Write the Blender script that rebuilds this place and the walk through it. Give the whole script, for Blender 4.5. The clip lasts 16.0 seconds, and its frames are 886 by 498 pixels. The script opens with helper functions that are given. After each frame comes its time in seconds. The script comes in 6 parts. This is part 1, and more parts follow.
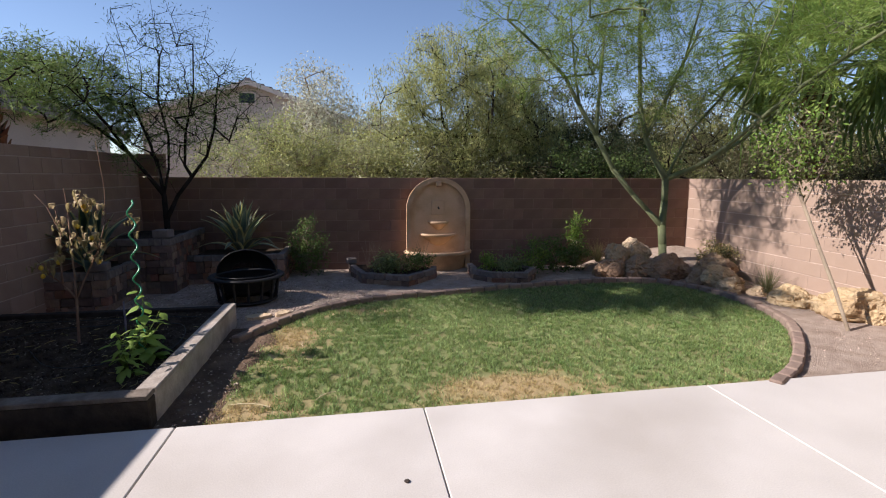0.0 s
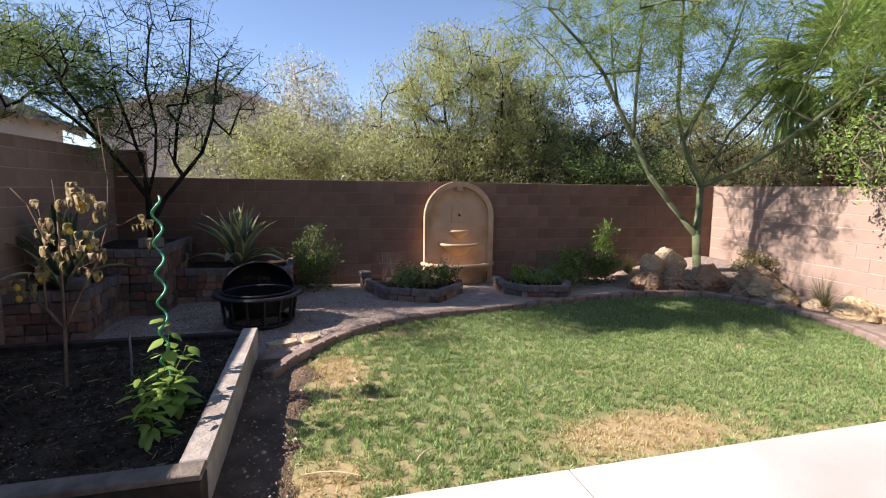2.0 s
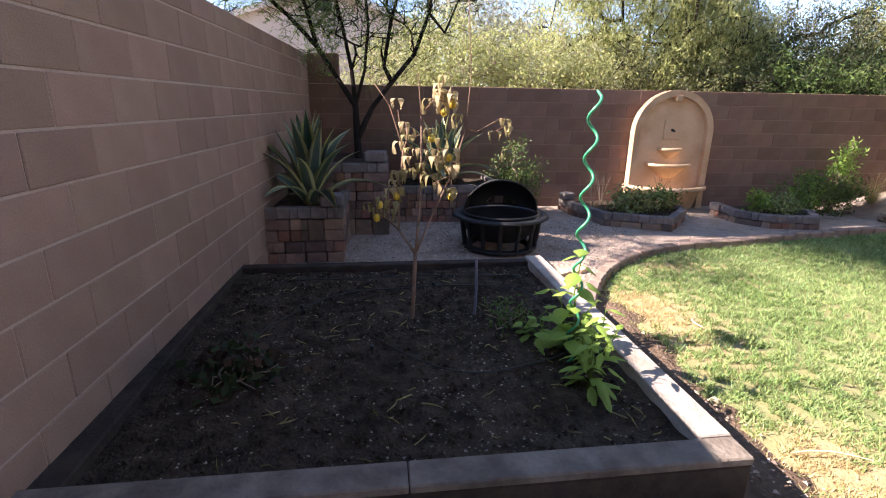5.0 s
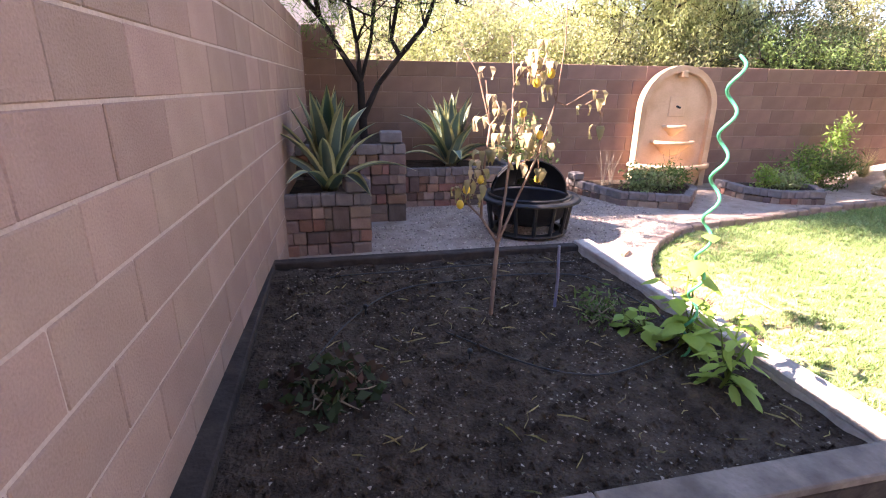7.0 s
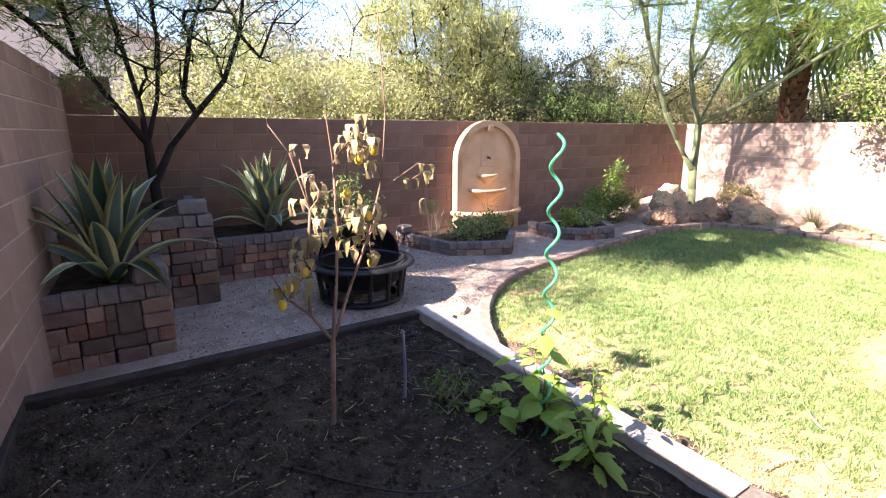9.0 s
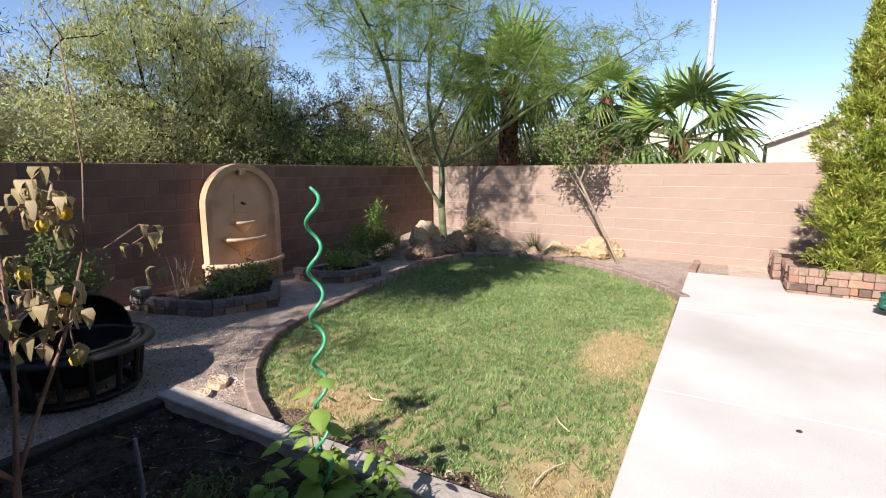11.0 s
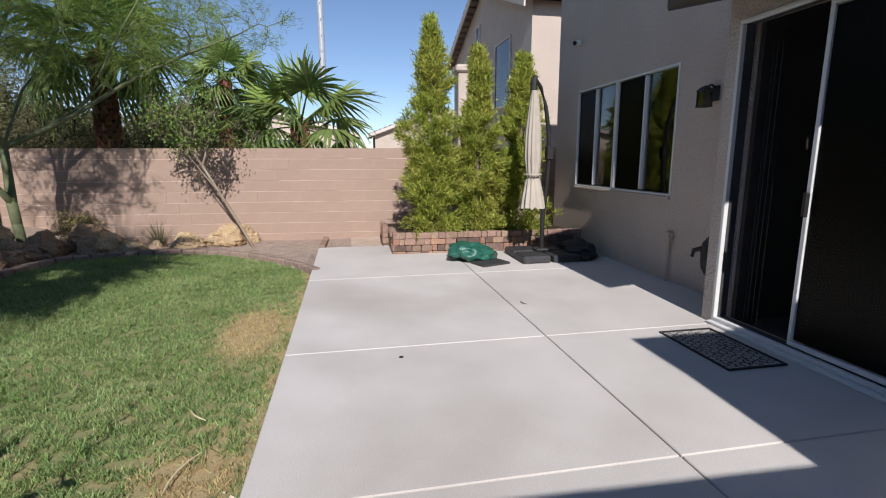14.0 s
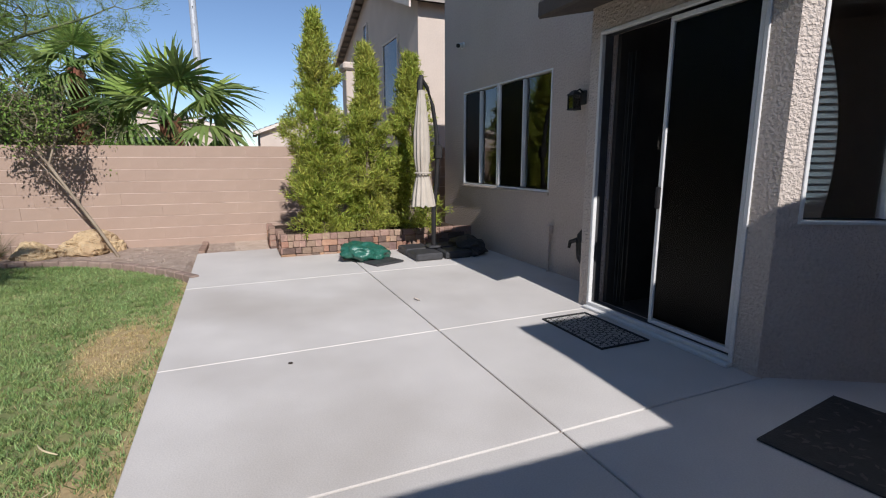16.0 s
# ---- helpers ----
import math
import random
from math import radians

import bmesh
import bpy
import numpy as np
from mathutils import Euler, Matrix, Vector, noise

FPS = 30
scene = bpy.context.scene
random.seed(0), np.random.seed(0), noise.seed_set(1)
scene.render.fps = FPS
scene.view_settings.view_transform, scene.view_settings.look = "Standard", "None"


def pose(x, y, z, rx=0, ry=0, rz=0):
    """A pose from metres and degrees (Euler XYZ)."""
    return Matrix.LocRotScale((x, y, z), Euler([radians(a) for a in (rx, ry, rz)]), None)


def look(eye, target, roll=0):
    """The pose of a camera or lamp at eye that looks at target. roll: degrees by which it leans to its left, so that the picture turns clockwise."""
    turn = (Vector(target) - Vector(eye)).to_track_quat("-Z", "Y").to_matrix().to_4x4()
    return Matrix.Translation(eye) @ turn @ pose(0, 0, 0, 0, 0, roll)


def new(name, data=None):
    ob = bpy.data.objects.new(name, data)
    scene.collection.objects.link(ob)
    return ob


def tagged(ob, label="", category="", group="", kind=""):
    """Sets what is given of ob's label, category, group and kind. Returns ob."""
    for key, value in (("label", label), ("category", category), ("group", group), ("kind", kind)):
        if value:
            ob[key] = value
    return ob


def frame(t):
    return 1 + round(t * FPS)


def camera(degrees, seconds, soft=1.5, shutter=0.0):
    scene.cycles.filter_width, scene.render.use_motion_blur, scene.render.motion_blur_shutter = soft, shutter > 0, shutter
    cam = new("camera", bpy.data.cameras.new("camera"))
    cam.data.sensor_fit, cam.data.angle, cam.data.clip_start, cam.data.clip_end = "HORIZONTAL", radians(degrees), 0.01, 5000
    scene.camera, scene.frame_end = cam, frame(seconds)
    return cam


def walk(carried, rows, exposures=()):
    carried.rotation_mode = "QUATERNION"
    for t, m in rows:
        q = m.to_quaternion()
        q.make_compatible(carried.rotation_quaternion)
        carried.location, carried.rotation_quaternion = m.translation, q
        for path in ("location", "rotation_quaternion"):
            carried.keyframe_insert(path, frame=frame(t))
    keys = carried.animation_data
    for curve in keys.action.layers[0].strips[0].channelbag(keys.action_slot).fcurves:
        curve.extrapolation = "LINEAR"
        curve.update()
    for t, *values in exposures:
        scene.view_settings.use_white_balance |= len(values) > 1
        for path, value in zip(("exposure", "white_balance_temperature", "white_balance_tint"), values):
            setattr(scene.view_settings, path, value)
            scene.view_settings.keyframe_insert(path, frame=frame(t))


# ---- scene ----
cam = camera(84.8, 16.0, soft=1.1)
PATH = [
    (0, (1.281, -3.444, 1.738), (1.627, -1.497, 1.442), 0.2),
    (0.5, (1.168, -3.105, 1.622), (1.653, -1.181, 1.37), 0.5),
    (1, (0.995, -2.812, 1.594), (1.496, -0.892, 1.34), 0.7),
    (1.5, (0.729, -2.563, 1.614), (1.242, -0.646, 1.36), 0.8),
    (2, (0.341, -2.338, 1.598), (0.861, -0.423, 1.35), 0.8),
    (2.5, (-0.007, -2.087, 1.576), (0.469, -0.161, 1.321), 0.9),
    (3, (-0.348, -1.887, 1.564), (0.01, 0.062, 1.292), 0.9),
    (3.5, (-0.721, -1.745, 1.546), (-0.403, 0.203, 1.219), 0.8),
    (4, (-1.009, -1.565, 1.494), (-0.726, 0.369, 1.071), 0.9),
    (4.5, (-1.274, -1.387, 1.465), (-1.02, 0.529, 0.953), 1.0),
    (5, (-1.58, -1.262, 1.453), (-1.327, 0.638, 0.883), 1.0),
    (5.2, (-1.683, -1.207, 1.448), (-1.427, 0.685, 0.855), 1.0),
    (7.3, (-2.268, -0.807, 1.389), (-1.784, 1.026, 0.751), 0.7),
    (7.5, (-2.282, -0.793, 1.411), (-1.745, 1.026, 0.778), 0.6),
    (8, (-2.257, -0.725, 1.439), (-1.568, 1.059, 0.855), 0.5),
    (8.5, (-2.168, -0.575, 1.488), (-1.3, 1.151, 0.971), 0.4),
    (8.7, (-2.132, -0.532, 1.507), (-1.191, 1.162, 1.014), 0.2),
    (10.8, (-1.988, -0.321, 1.595), (-0.314, 0.723, 1.269), -0.0),
    (11, (-1.941, -0.37, 1.584), (-0.227, 0.612, 1.27), -0.3),
    (11.5, (-1.904, -0.459, 1.565), (-0.074, 0.285, 1.256), -0.3),
    (12, (-1.954, -0.469, 1.566), (-0.016, -0.087, 1.253), -0.1),
    (12.5, (-1.97, -0.471, 1.545), (0.0, -0.358, 1.219), -0.1),
    (13, (-1.925, -0.504, 1.506), (0.042, -0.576, 1.151), -0.2),
    (13.5, (-1.955, -0.515, 1.5), (-0.003, -0.751, 1.136), -0.1),
    (14, (-1.978, -0.538, 1.498), (-0.047, -0.911, 1.133), -0.2),
    (14.5, (-2.001, -0.55, 1.493), (-0.096, -1.04, 1.129), -0.1),
    (15, (-2.005, -0.564, 1.483), (-0.133, -1.165, 1.12), -0.1),
    (15.5, (-2.004, -0.572, 1.48), (-0.164, -1.267, 1.115), -0.0),
    (16, (-1.991, -0.592, 1.479), (-0.185, -1.369, 1.113), -0.1),
]
EXPOSURES = [(0.0, 0.52, 6700, 19), (1.0, 0.68, 6700, 19), (2.5, 1.15, 6800, 21), (3.5, 1.3, 6800, 20), (4.5, 1.62, 6900, 21), (5.2, 2.0, 7000, 26), (7.3, 3.08, 7200, 34), (8.0, 3.03, 7150, 34), (8.7, 2.6, 7000, 30), (10.8, 0.87, 6600, 16), (11.5, 0.7, 6550, 15), (12.5, 0.28, 6500, 15), (14.0, 0.08, 6350, 15), (16.0, 0.06, 6250, 14)]
walk(cam, [(t, look(eye, target, roll)) for t, eye, target, roll in PATH], EXPOSURES)

# ---- world and sun ----
SUN_EL, SUN_N = radians(37.6), radians(3.4)
world = bpy.data.worlds.new("sky")
scene.world = world
world.use_nodes = True
wn = world.node_tree
sky = wn.nodes.new("ShaderNodeTexSky")
sky.sky_type, sky.sun_disc = "NISHITA", False
sky.sun_elevation, sky.sun_rotation = SUN_EL, radians(-90) + SUN_N
sky.altitude, sky.air_density, sky.dust_density, sky.ozone_density = 1200, 1.0, 0.0, 3.0
wn.links.new(sky.outputs[0], wn.nodes["Background"].inputs[0])
wn.nodes["Background"].inputs[1].default_value = 0.107
sun = new("sun", bpy.data.lights.new("sun", "SUN"))
sun.data.energy, sun.data.angle, sun.data.color = 5.0, radians(0.55), (1.0, 0.965, 0.91)
sun_from = Vector((-math.cos(SUN_N) * math.cos(SUN_EL), math.sin(SUN_N) * math.cos(SUN_EL), math.sin(SUN_EL)))
sun.matrix_world = look(sun_from * 30, (0, 0, 0))

# ---- materials ----


def mat(name, a, b, scale=6.0, rough=0.85, bump=0.3, bscale=60.0, vary=0.0, metal=0.0, stain=None, dist=0.01, island=0.0, trans=0.0):
    """Two colours mixed by broad noise, fine grain and relief; vary: difference between pieces; stain: a third colour in patches."""
    m = bpy.data.materials.new(name)
    m.use_nodes = True
    nt = m.node_tree
    n, l = nt.nodes, nt.links
    bs = n["Principled BSDF"]
    co = n.new("ShaderNodeTexCoord")
    n1 = n.new("ShaderNodeTexNoise")
    n1.inputs["Scale"].default_value, n1.inputs["Detail"].default_value = scale, 6
    l.new(co.outputs["Object"], n1.inputs["Vector"])
    r1 = n.new("ShaderNodeMapRange")
    r1.inputs["From Min"].default_value, r1.inputs["From Max"].default_value = 0.3, 0.7
    l.new(n1.outputs["Fac"], r1.inputs["Value"])
    mix = n.new("ShaderNodeMix")
    mix.data_type = "RGBA"
    l.new(r1.outputs[0], mix.inputs["Factor"])
    mix.inputs["A"].default_value, mix.inputs["B"].default_value = (*a, 1), (*b, 1)
    col = mix.outputs["Result"]
    n2 = n.new("ShaderNodeTexNoise")
    n2.inputs["Scale"].default_value, n2.inputs["Detail"].default_value = bscale, 4
    l.new(co.outputs["Object"], n2.inputs["Vector"])
    if stain:
        n3 = n.new("ShaderNodeTexNoise")
        n3.inputs["Scale"].default_value, n3.inputs["Detail"].default_value = scale * 0.35, 8
        l.new(co.outputs["Object"], n3.inputs["Vector"])
        r3 = n.new("ShaderNodeMapRange")
        r3.inputs["From Min"].default_value, r3.inputs["From Max"].default_value = 0.52, 0.72
        l.new(n3.outputs["Fac"], r3.inputs["Value"])
        ms = n.new("ShaderNodeMix")
        ms.data_type = "RGBA"
        l.new(r3.outputs[0], ms.inputs["Factor"])
        l.new(col, ms.inputs["A"])
        ms.inputs["B"].default_value = (*stain, 1)
        col = ms.outputs["Result"]
    hs = n.new("ShaderNodeHueSaturation")
    l.new(col, hs.inputs["Color"])
    g = n.new("ShaderNodeMapRange")
    g.inputs["To Min"].default_value, g.inputs["To Max"].default_value = 0.82, 1.18
    l.new(n2.outputs["Fac"], g.inputs["Value"])
    val = g.outputs[0]
    if vary or island:
        src = n.new("ShaderNodeNewGeometry").outputs["Random Per Island"] if island else n.new("ShaderNodeObjectInfo").outputs["Random"]
        v = n.new("ShaderNodeMapRange")
        amount = island or vary
        v.inputs["To Min"].default_value, v.inputs["To Max"].default_value = 1 - amount, 1 + amount
        l.new(src, v.inputs["Value"])
        mu = n.new("ShaderNodeMath")
        mu.operation = "MULTIPLY"
        l.new(val, mu.inputs[0])
        l.new(v.outputs[0], mu.inputs[1])
        val = mu.outputs[0]
        hv = n.new("ShaderNodeMapRange")
        hv.inputs["To Min"].default_value, hv.inputs["To Max"].default_value = 0.5 - amount * 0.06, 0.5 + amount * 0.06
        wv = n.new("ShaderNodeTexWhiteNoise")
        wv.noise_dimensions = "1D"
        l.new(src, wv.inputs["W"])
        l.new(wv.outputs["Value"], hv.inputs["Value"])
        l.new(hv.outputs[0], hs.inputs["Hue"])
    l.new(val, hs.inputs["Value"])
    l.new(hs.outputs[0], bs.inputs["Base Color"])
    bs.inputs["Roughness"].default_value, bs.inputs["Metallic"].default_value = rough, metal
    bs.inputs["Specular IOR Level"].default_value = 0.12 if rough >= 0.85 else 0.25 if trans else 0.5
    if bump:
        bp = n.new("ShaderNodeBump")
        bp.inputs["Strength"].default_value, bp.inputs["Distance"].default_value = bump, dist
        l.new(n2.outputs["Fac"], bp.inputs["Height"])
        l.new(bp.outputs[0], bs.inputs["Normal"])
    if trans:
        tr = n.new("ShaderNodeBsdfTranslucent")
        l.new(hs.outputs[0], tr.inputs["Color"])
        mx = n.new("ShaderNodeMixShader")
        mx.inputs[0].default_value = trans
        l.new(bs.outputs[0], mx.inputs[1])
        l.new(tr.outputs[0], mx.inputs[2])
        l.new(mx.outputs[0], n["Material Output"].inputs["Surface"])
    return m


def glass(name, tint=(0.9, 0.95, 0.95), rough=0.0, weight=0.25):
    """A window pane: clear with the mirror of its surface."""
    m = bpy.data.materials.new(name)
    m.use_nodes = True
    n, l = m.node_tree.nodes, m.node_tree.links
    n.remove(n["Principled BSDF"])
    tr, gl, mx, fr = n.new("ShaderNodeBsdfTransparent"), n.new("ShaderNodeBsdfGlossy"), n.new("ShaderNodeMixShader"), n.new("ShaderNodeFresnel")
    tr.inputs[0].default_value = (*tint, 1)
    gl.inputs["Roughness"].default_value = rough
    gl.inputs["Color"].default_value = (weight, weight, weight, 1)
    fr.inputs["IOR"].default_value = 1.9
    l.new(fr.outputs[0], mx.inputs[0])
    l.new(tr.outputs[0], mx.inputs[1])
    l.new(gl.outputs[0], mx.inputs[2])
    l.new(mx.outputs[0], n["Material Output"].inputs["Surface"])
    return m


# north wall's block, its colour lowered to deepen that wall's shade
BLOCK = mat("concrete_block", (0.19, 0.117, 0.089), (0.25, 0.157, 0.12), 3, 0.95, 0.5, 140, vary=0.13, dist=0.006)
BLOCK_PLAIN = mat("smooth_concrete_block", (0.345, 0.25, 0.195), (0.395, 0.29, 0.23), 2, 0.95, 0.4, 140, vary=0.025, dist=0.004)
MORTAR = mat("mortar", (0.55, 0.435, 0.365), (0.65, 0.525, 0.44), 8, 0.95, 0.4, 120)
STUCCO = mat("stucco", (0.485, 0.41, 0.355), (0.545, 0.465, 0.405), 1.2, 0.95, 0.9, 38, dist=0.02, stain=(0.47, 0.385, 0.325))
STUCCO_ROUGH = mat("coarse_stucco", (0.56, 0.485, 0.425), (0.62, 0.54, 0.475), 1.2, 0.95, 1.0, 42, dist=0.035)
STUCCO_FAR = mat("far_stucco", (0.50, 0.42, 0.355), (0.56, 0.475, 0.40), 1.2, 0.95, 0.3, 30)
CONCRETE = mat("patio_concrete", (0.515, 0.485, 0.45), (0.60, 0.568, 0.53), 1.3, 0.8, 0.3, 110, vary=0.03, dist=0.004, stain=(0.445, 0.41, 0.37))
GRAVEL = mat("gravel", (0.335, 0.26, 0.21), (0.445, 0.355, 0.29), 9, 0.95, 1.0, 70, dist=0.02, stain=(0.27, 0.20, 0.155))
DESERT = mat("far_ground", (0.30, 0.24, 0.18), (0.38, 0.31, 0.24), 0.3, 0.95, 0.4, 12)
LAWN_SOIL = mat("lawn_soil", (0.16, 0.185, 0.075), (0.235, 0.25, 0.11), 5, 0.95, 0.8, 60, stain=(0.28, 0.24, 0.12))
SOIL = mat("dark_soil", (0.033, 0.023, 0.016), (0.098, 0.07, 0.05), 11, 0.95, 1.0, 55, dist=0.05, stain=(0.105, 0.078, 0.057))
CURB = mat("curb_concrete", (0.215, 0.155, 0.125), (0.315, 0.235, 0.19), 8, 0.95, 0.5, 80, vary=0.12)
PAVER = mat("paver", (0.25, 0.16, 0.125), (0.36, 0.25, 0.185), 9, 0.95, 0.8, 70, vary=0.2, dist=0.012, stain=(0.17, 0.13, 0.115))
PAVER_DARK = mat("dark_paver", (0.135, 0.09, 0.075), (0.215, 0.15, 0.12), 9, 0.95, 0.8, 70, vary=0.28, dist=0.012, stain=(0.12, 0.10, 0.095))
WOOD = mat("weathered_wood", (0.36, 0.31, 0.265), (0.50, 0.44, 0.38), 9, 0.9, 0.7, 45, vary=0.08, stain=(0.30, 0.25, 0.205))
# weathered wood darkened further to carry the front caps' shade
WOOD_AGED_SHADE = mat("aged_wood_in_shade", (0.15, 0.122, 0.10), (0.27, 0.225, 0.185), 9, 0.9, 0.8, 45, vary=0.1, stain=(0.10, 0.08, 0.066))
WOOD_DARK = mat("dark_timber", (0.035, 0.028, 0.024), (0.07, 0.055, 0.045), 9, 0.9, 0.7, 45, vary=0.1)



def worn_patches(m, spots, colour, dark):
    """Worn straw-coloured places in a lawn: ellipses (x, y, rx, ry) with broken edges."""
    n, l = m.node_tree.nodes, m.node_tree.links
    co = n.new("ShaderNodeTexCoord")
    ns = n.new("ShaderNodeTexNoise")
    ns.inputs["Scale"].default_value, ns.inputs["Detail"].default_value, ns.inputs["Roughness"].default_value = 4.5, 9, 0.7
    l.new(co.outputs["Object"], ns.inputs["Vector"])
    fine = n.new("ShaderNodeTexNoise")
    fine.inputs["Scale"].default_value, fine.inputs["Detail"].default_value = 40, 3
    l.new(co.outputs["Object"], fine.inputs["Vector"])
    straw = n.new("ShaderNodeMix")
    straw.data_type = "RGBA"
    l.new(fine.outputs["Fac"], straw.inputs["Factor"])
    straw.inputs["A"].default_value, straw.inputs["B"].default_value = (*dark, 1), (*colour, 1)
    bs = n["Principled BSDF"]
    col = bs.inputs["Base Color"].links[0].from_socket
    for x, y, rx, ry in spots:
        off = n.new("ShaderNodeVectorMath")
        off.operation = "SUBTRACT"
        l.new(co.outputs["Object"], off.inputs[0])
        off.inputs[1].default_value = (x, y, -0.075)
        sc = n.new("ShaderNodeVectorMath")
        sc.operation = "DIVIDE"
        l.new(off.outputs[0], sc.inputs[0])
        sc.inputs[1].default_value = (rx, ry, 1.0)
        ln = n.new("ShaderNodeVectorMath")
        ln.operation = "LENGTH"
        l.new(sc.outputs[0], ln.inputs[0])
        add = n.new("ShaderNodeMath")
        add.operation = "MULTIPLY_ADD"
        l.new(ns.outputs["Fac"], add.inputs[0])
        add.inputs[1].default_value = 2.2
        l.new(ln.outputs["Value"], add.inputs[2])
        ramp = n.new("ShaderNodeMapRange")
        ramp.inputs["From Min"].default_value, ramp.inputs["From Max"].default_value = 1.45, 2.35
        ramp.inputs["To Min"].default_value, ramp.inputs["To Max"].default_value = 1.0, 0.0
        l.new(add.outputs[0], ramp.inputs["Value"])
        mx = n.new("ShaderNodeMix")
        mx.data_type = "RGBA"
        l.new(ramp.outputs[0], mx.inputs["Factor"])
        l.new(col, mx.inputs["A"])
        l.new(straw.outputs["Result"], mx.inputs["B"])
        col = mx.outputs["Result"]
    l.new(col, bs.inputs["Base Color"])


worn_patches(LAWN_SOIL, [(2.65, 0.38, 1.0, 0.36), (0.55, 1.9, 0.5, 1.0), (1.35, 3.05, 0.8, 0.32), (0.6, 0.3, 0.6, 0.35), (3.2, 0.05, 3.0, 0.16)], (0.46, 0.36, 0.195), (0.31, 0.22, 0.115))

# ---- building helpers ----


def box(bm, x0, x1, y0, y1, z0, z1, m=None):
    """A box; m moves it. Returns its vertices."""
    v = bmesh.ops.create_cube(bm, size=1)["verts"]
    for p in v:
        p.co = Vector(((x0 + x1) / 2 + p.co.x * (x1 - x0), (y0 + y1) / 2 + p.co.y * (y1 - y0), (z0 + z1) / 2 + p.co.z * (z1 - z0)))
        if m is not None:
            p.co = m @ p.co
    return v


def boxmesh(x0, x1, y0, y1, z0, z1, bevel=0.0, m=None):
    bm = bmesh.new()
    box(bm, x0, x1, y0, y1, z0, z1, m)
    if bevel:
        bmesh.ops.bevel(bm, geom=bm.edges[:], offset=bevel, segments=1, affect="EDGES")
    return bm


def tube(bm, pts, radii, n=8, cap=True):
    """A tapered tube along points."""
    rings = []
    for i, p in enumerate(pts):
        p = Vector(p)
        d = (Vector(pts[min(i + 1, len(pts) - 1)]) - Vector(pts[max(i - 1, 0)])).normalized()
        s = d.cross(Vector((0.31, 0.95, 0.05)) if abs(d.z) > 0.9 else Vector((0, 0, 1))).normalized()
        u = s.cross(d)
        rings.append([bm.verts.new(p + radii[i] * (math.cos(a) * s + math.sin(a) * u)) for a in (2 * math.pi * k / n for k in range(n))])
    for r0, r1 in zip(rings, rings[1:]):
        for k in range(n):
            bm.faces.new((r0[k], r0[(k + 1) % n], r1[(k + 1) % n], r1[k]))
    if cap:
        bm.faces.new(rings[0][::-1])
        bm.faces.new(rings[-1])


def lathe(bm, profile, n=32, m=None, arc=2 * math.pi, start=0.0):
    """Turns (radius, z) pairs about z."""
    closed = arc > 6.28
    k = n if closed else n + 1
    rings = []
    for r, z in profile:
        rings.append([bm.verts.new((m or Matrix()) @ Vector((r * math.cos(start + arc * i / n), r * math.sin(start + arc * i / n), z))) for i in range(k)])
    for r0, r1 in zip(rings, rings[1:]):
        for i in range(n):
            j = (i + 1) % k
            bm.faces.new((r0[i], r0[j], r1[j], r1[i]))


def part(name, bm, material, parent=None, label="", smooth=False):
    me = bpy.data.meshes.new(name)
    bm.normal_update()
    bm.to_mesh(me)
    bm.free()
    me.materials.append(material)
    if smooth:
        me.shade_smooth()
    ob = new(name, me)
    if parent:
        ob.parent = parent
    if label:
        ob["label"] = label
    return ob


def soup(name, verts, faces, material, parent=None, smooth=False):
    """A mesh object of many small pieces."""
    me = bpy.data.meshes.new(name)
    me.from_pydata([tuple(v) for v in verts], [], faces)
    me.materials.append(material)
    if smooth:
        me.shade_smooth()
    ob = new(name, me)
    if parent:
        ob.parent = parent
    return ob


def thing(name, at, label, category, group="", rz=0.0):
    e = new(name)
    e.matrix_world = pose(*at, 0, 0, rz)
    e.empty_display_size = 0.1
    return tagged(e, label, category, group)


def sub(name, me, parent, m):
    """A piece on shared mesh data."""
    ob = new(name, me)
    ob.parent = parent
    ob.matrix_basis = m
    return ob


def mesh_of(bm, name, material):
    me = bpy.data.meshes.new(name)
    bm.normal_update()
    bm.to_mesh(me)
    bm.free()
    me.materials.append(material)
    return me


def structure(ob, label, category):
    return tagged(ob, label, category, kind="structure")


rnd = random.Random(7)
# ---- plan ----
NW, NE = Vector((-2.547, 6.138, 0)), Vector((8.066, 5.635, 0))
SW_END, SE_END = Vector((-2.91, -2.62, 0)), Vector((7.36, -6.4, 0))
BASE, COURSE, LONG = -0.113, 0.203, 0.406
WIN_Y, BAY_Y = -4.40, -3.80
LAWN = [(0.05, 2.0), (0.3, 2.45), (0.62, 2.86), (1.02, 3.2), (1.6, 3.5), (2.5, 3.66), (3.8, 3.92), (5.2, 4.1), (6.2, 3.95), (6.65, 3.4), (6.74, 2.5), (6.48, 1.62), (5.92, 0.9), (5.3, 0.33), (4.82, 0.03)]


def smooth_path(pts, per=8):
    """A Catmull-Rom line through points."""
    out = []
    q = [Vector(p) for p in pts]
    q = [2 * q[0] - q[1]] + q + [2 * q[-1] - q[-2]]
    for i in range(1, len(q) - 2):
        for k in range(per):
            t = k / per
            out.append(0.5 * (2 * q[i] + (q[i + 1] - q[i - 1]) * t + (2 * q[i - 1] - 5 * q[i] + 4 * q[i + 1] - q[i + 2]) * t * t + (3 * q[i] - q[i - 1] - 3 * q[i + 1] + q[i + 2]) * t ** 3))
    return out + [q[-2]]


CURB_LINE = smooth_path(LAWN)
LAWN_EDGE = CURB_LINE + [Vector((0.12, 0.0)), Vector((0.16, 0.7)), Vector((0.1, 1.4))]


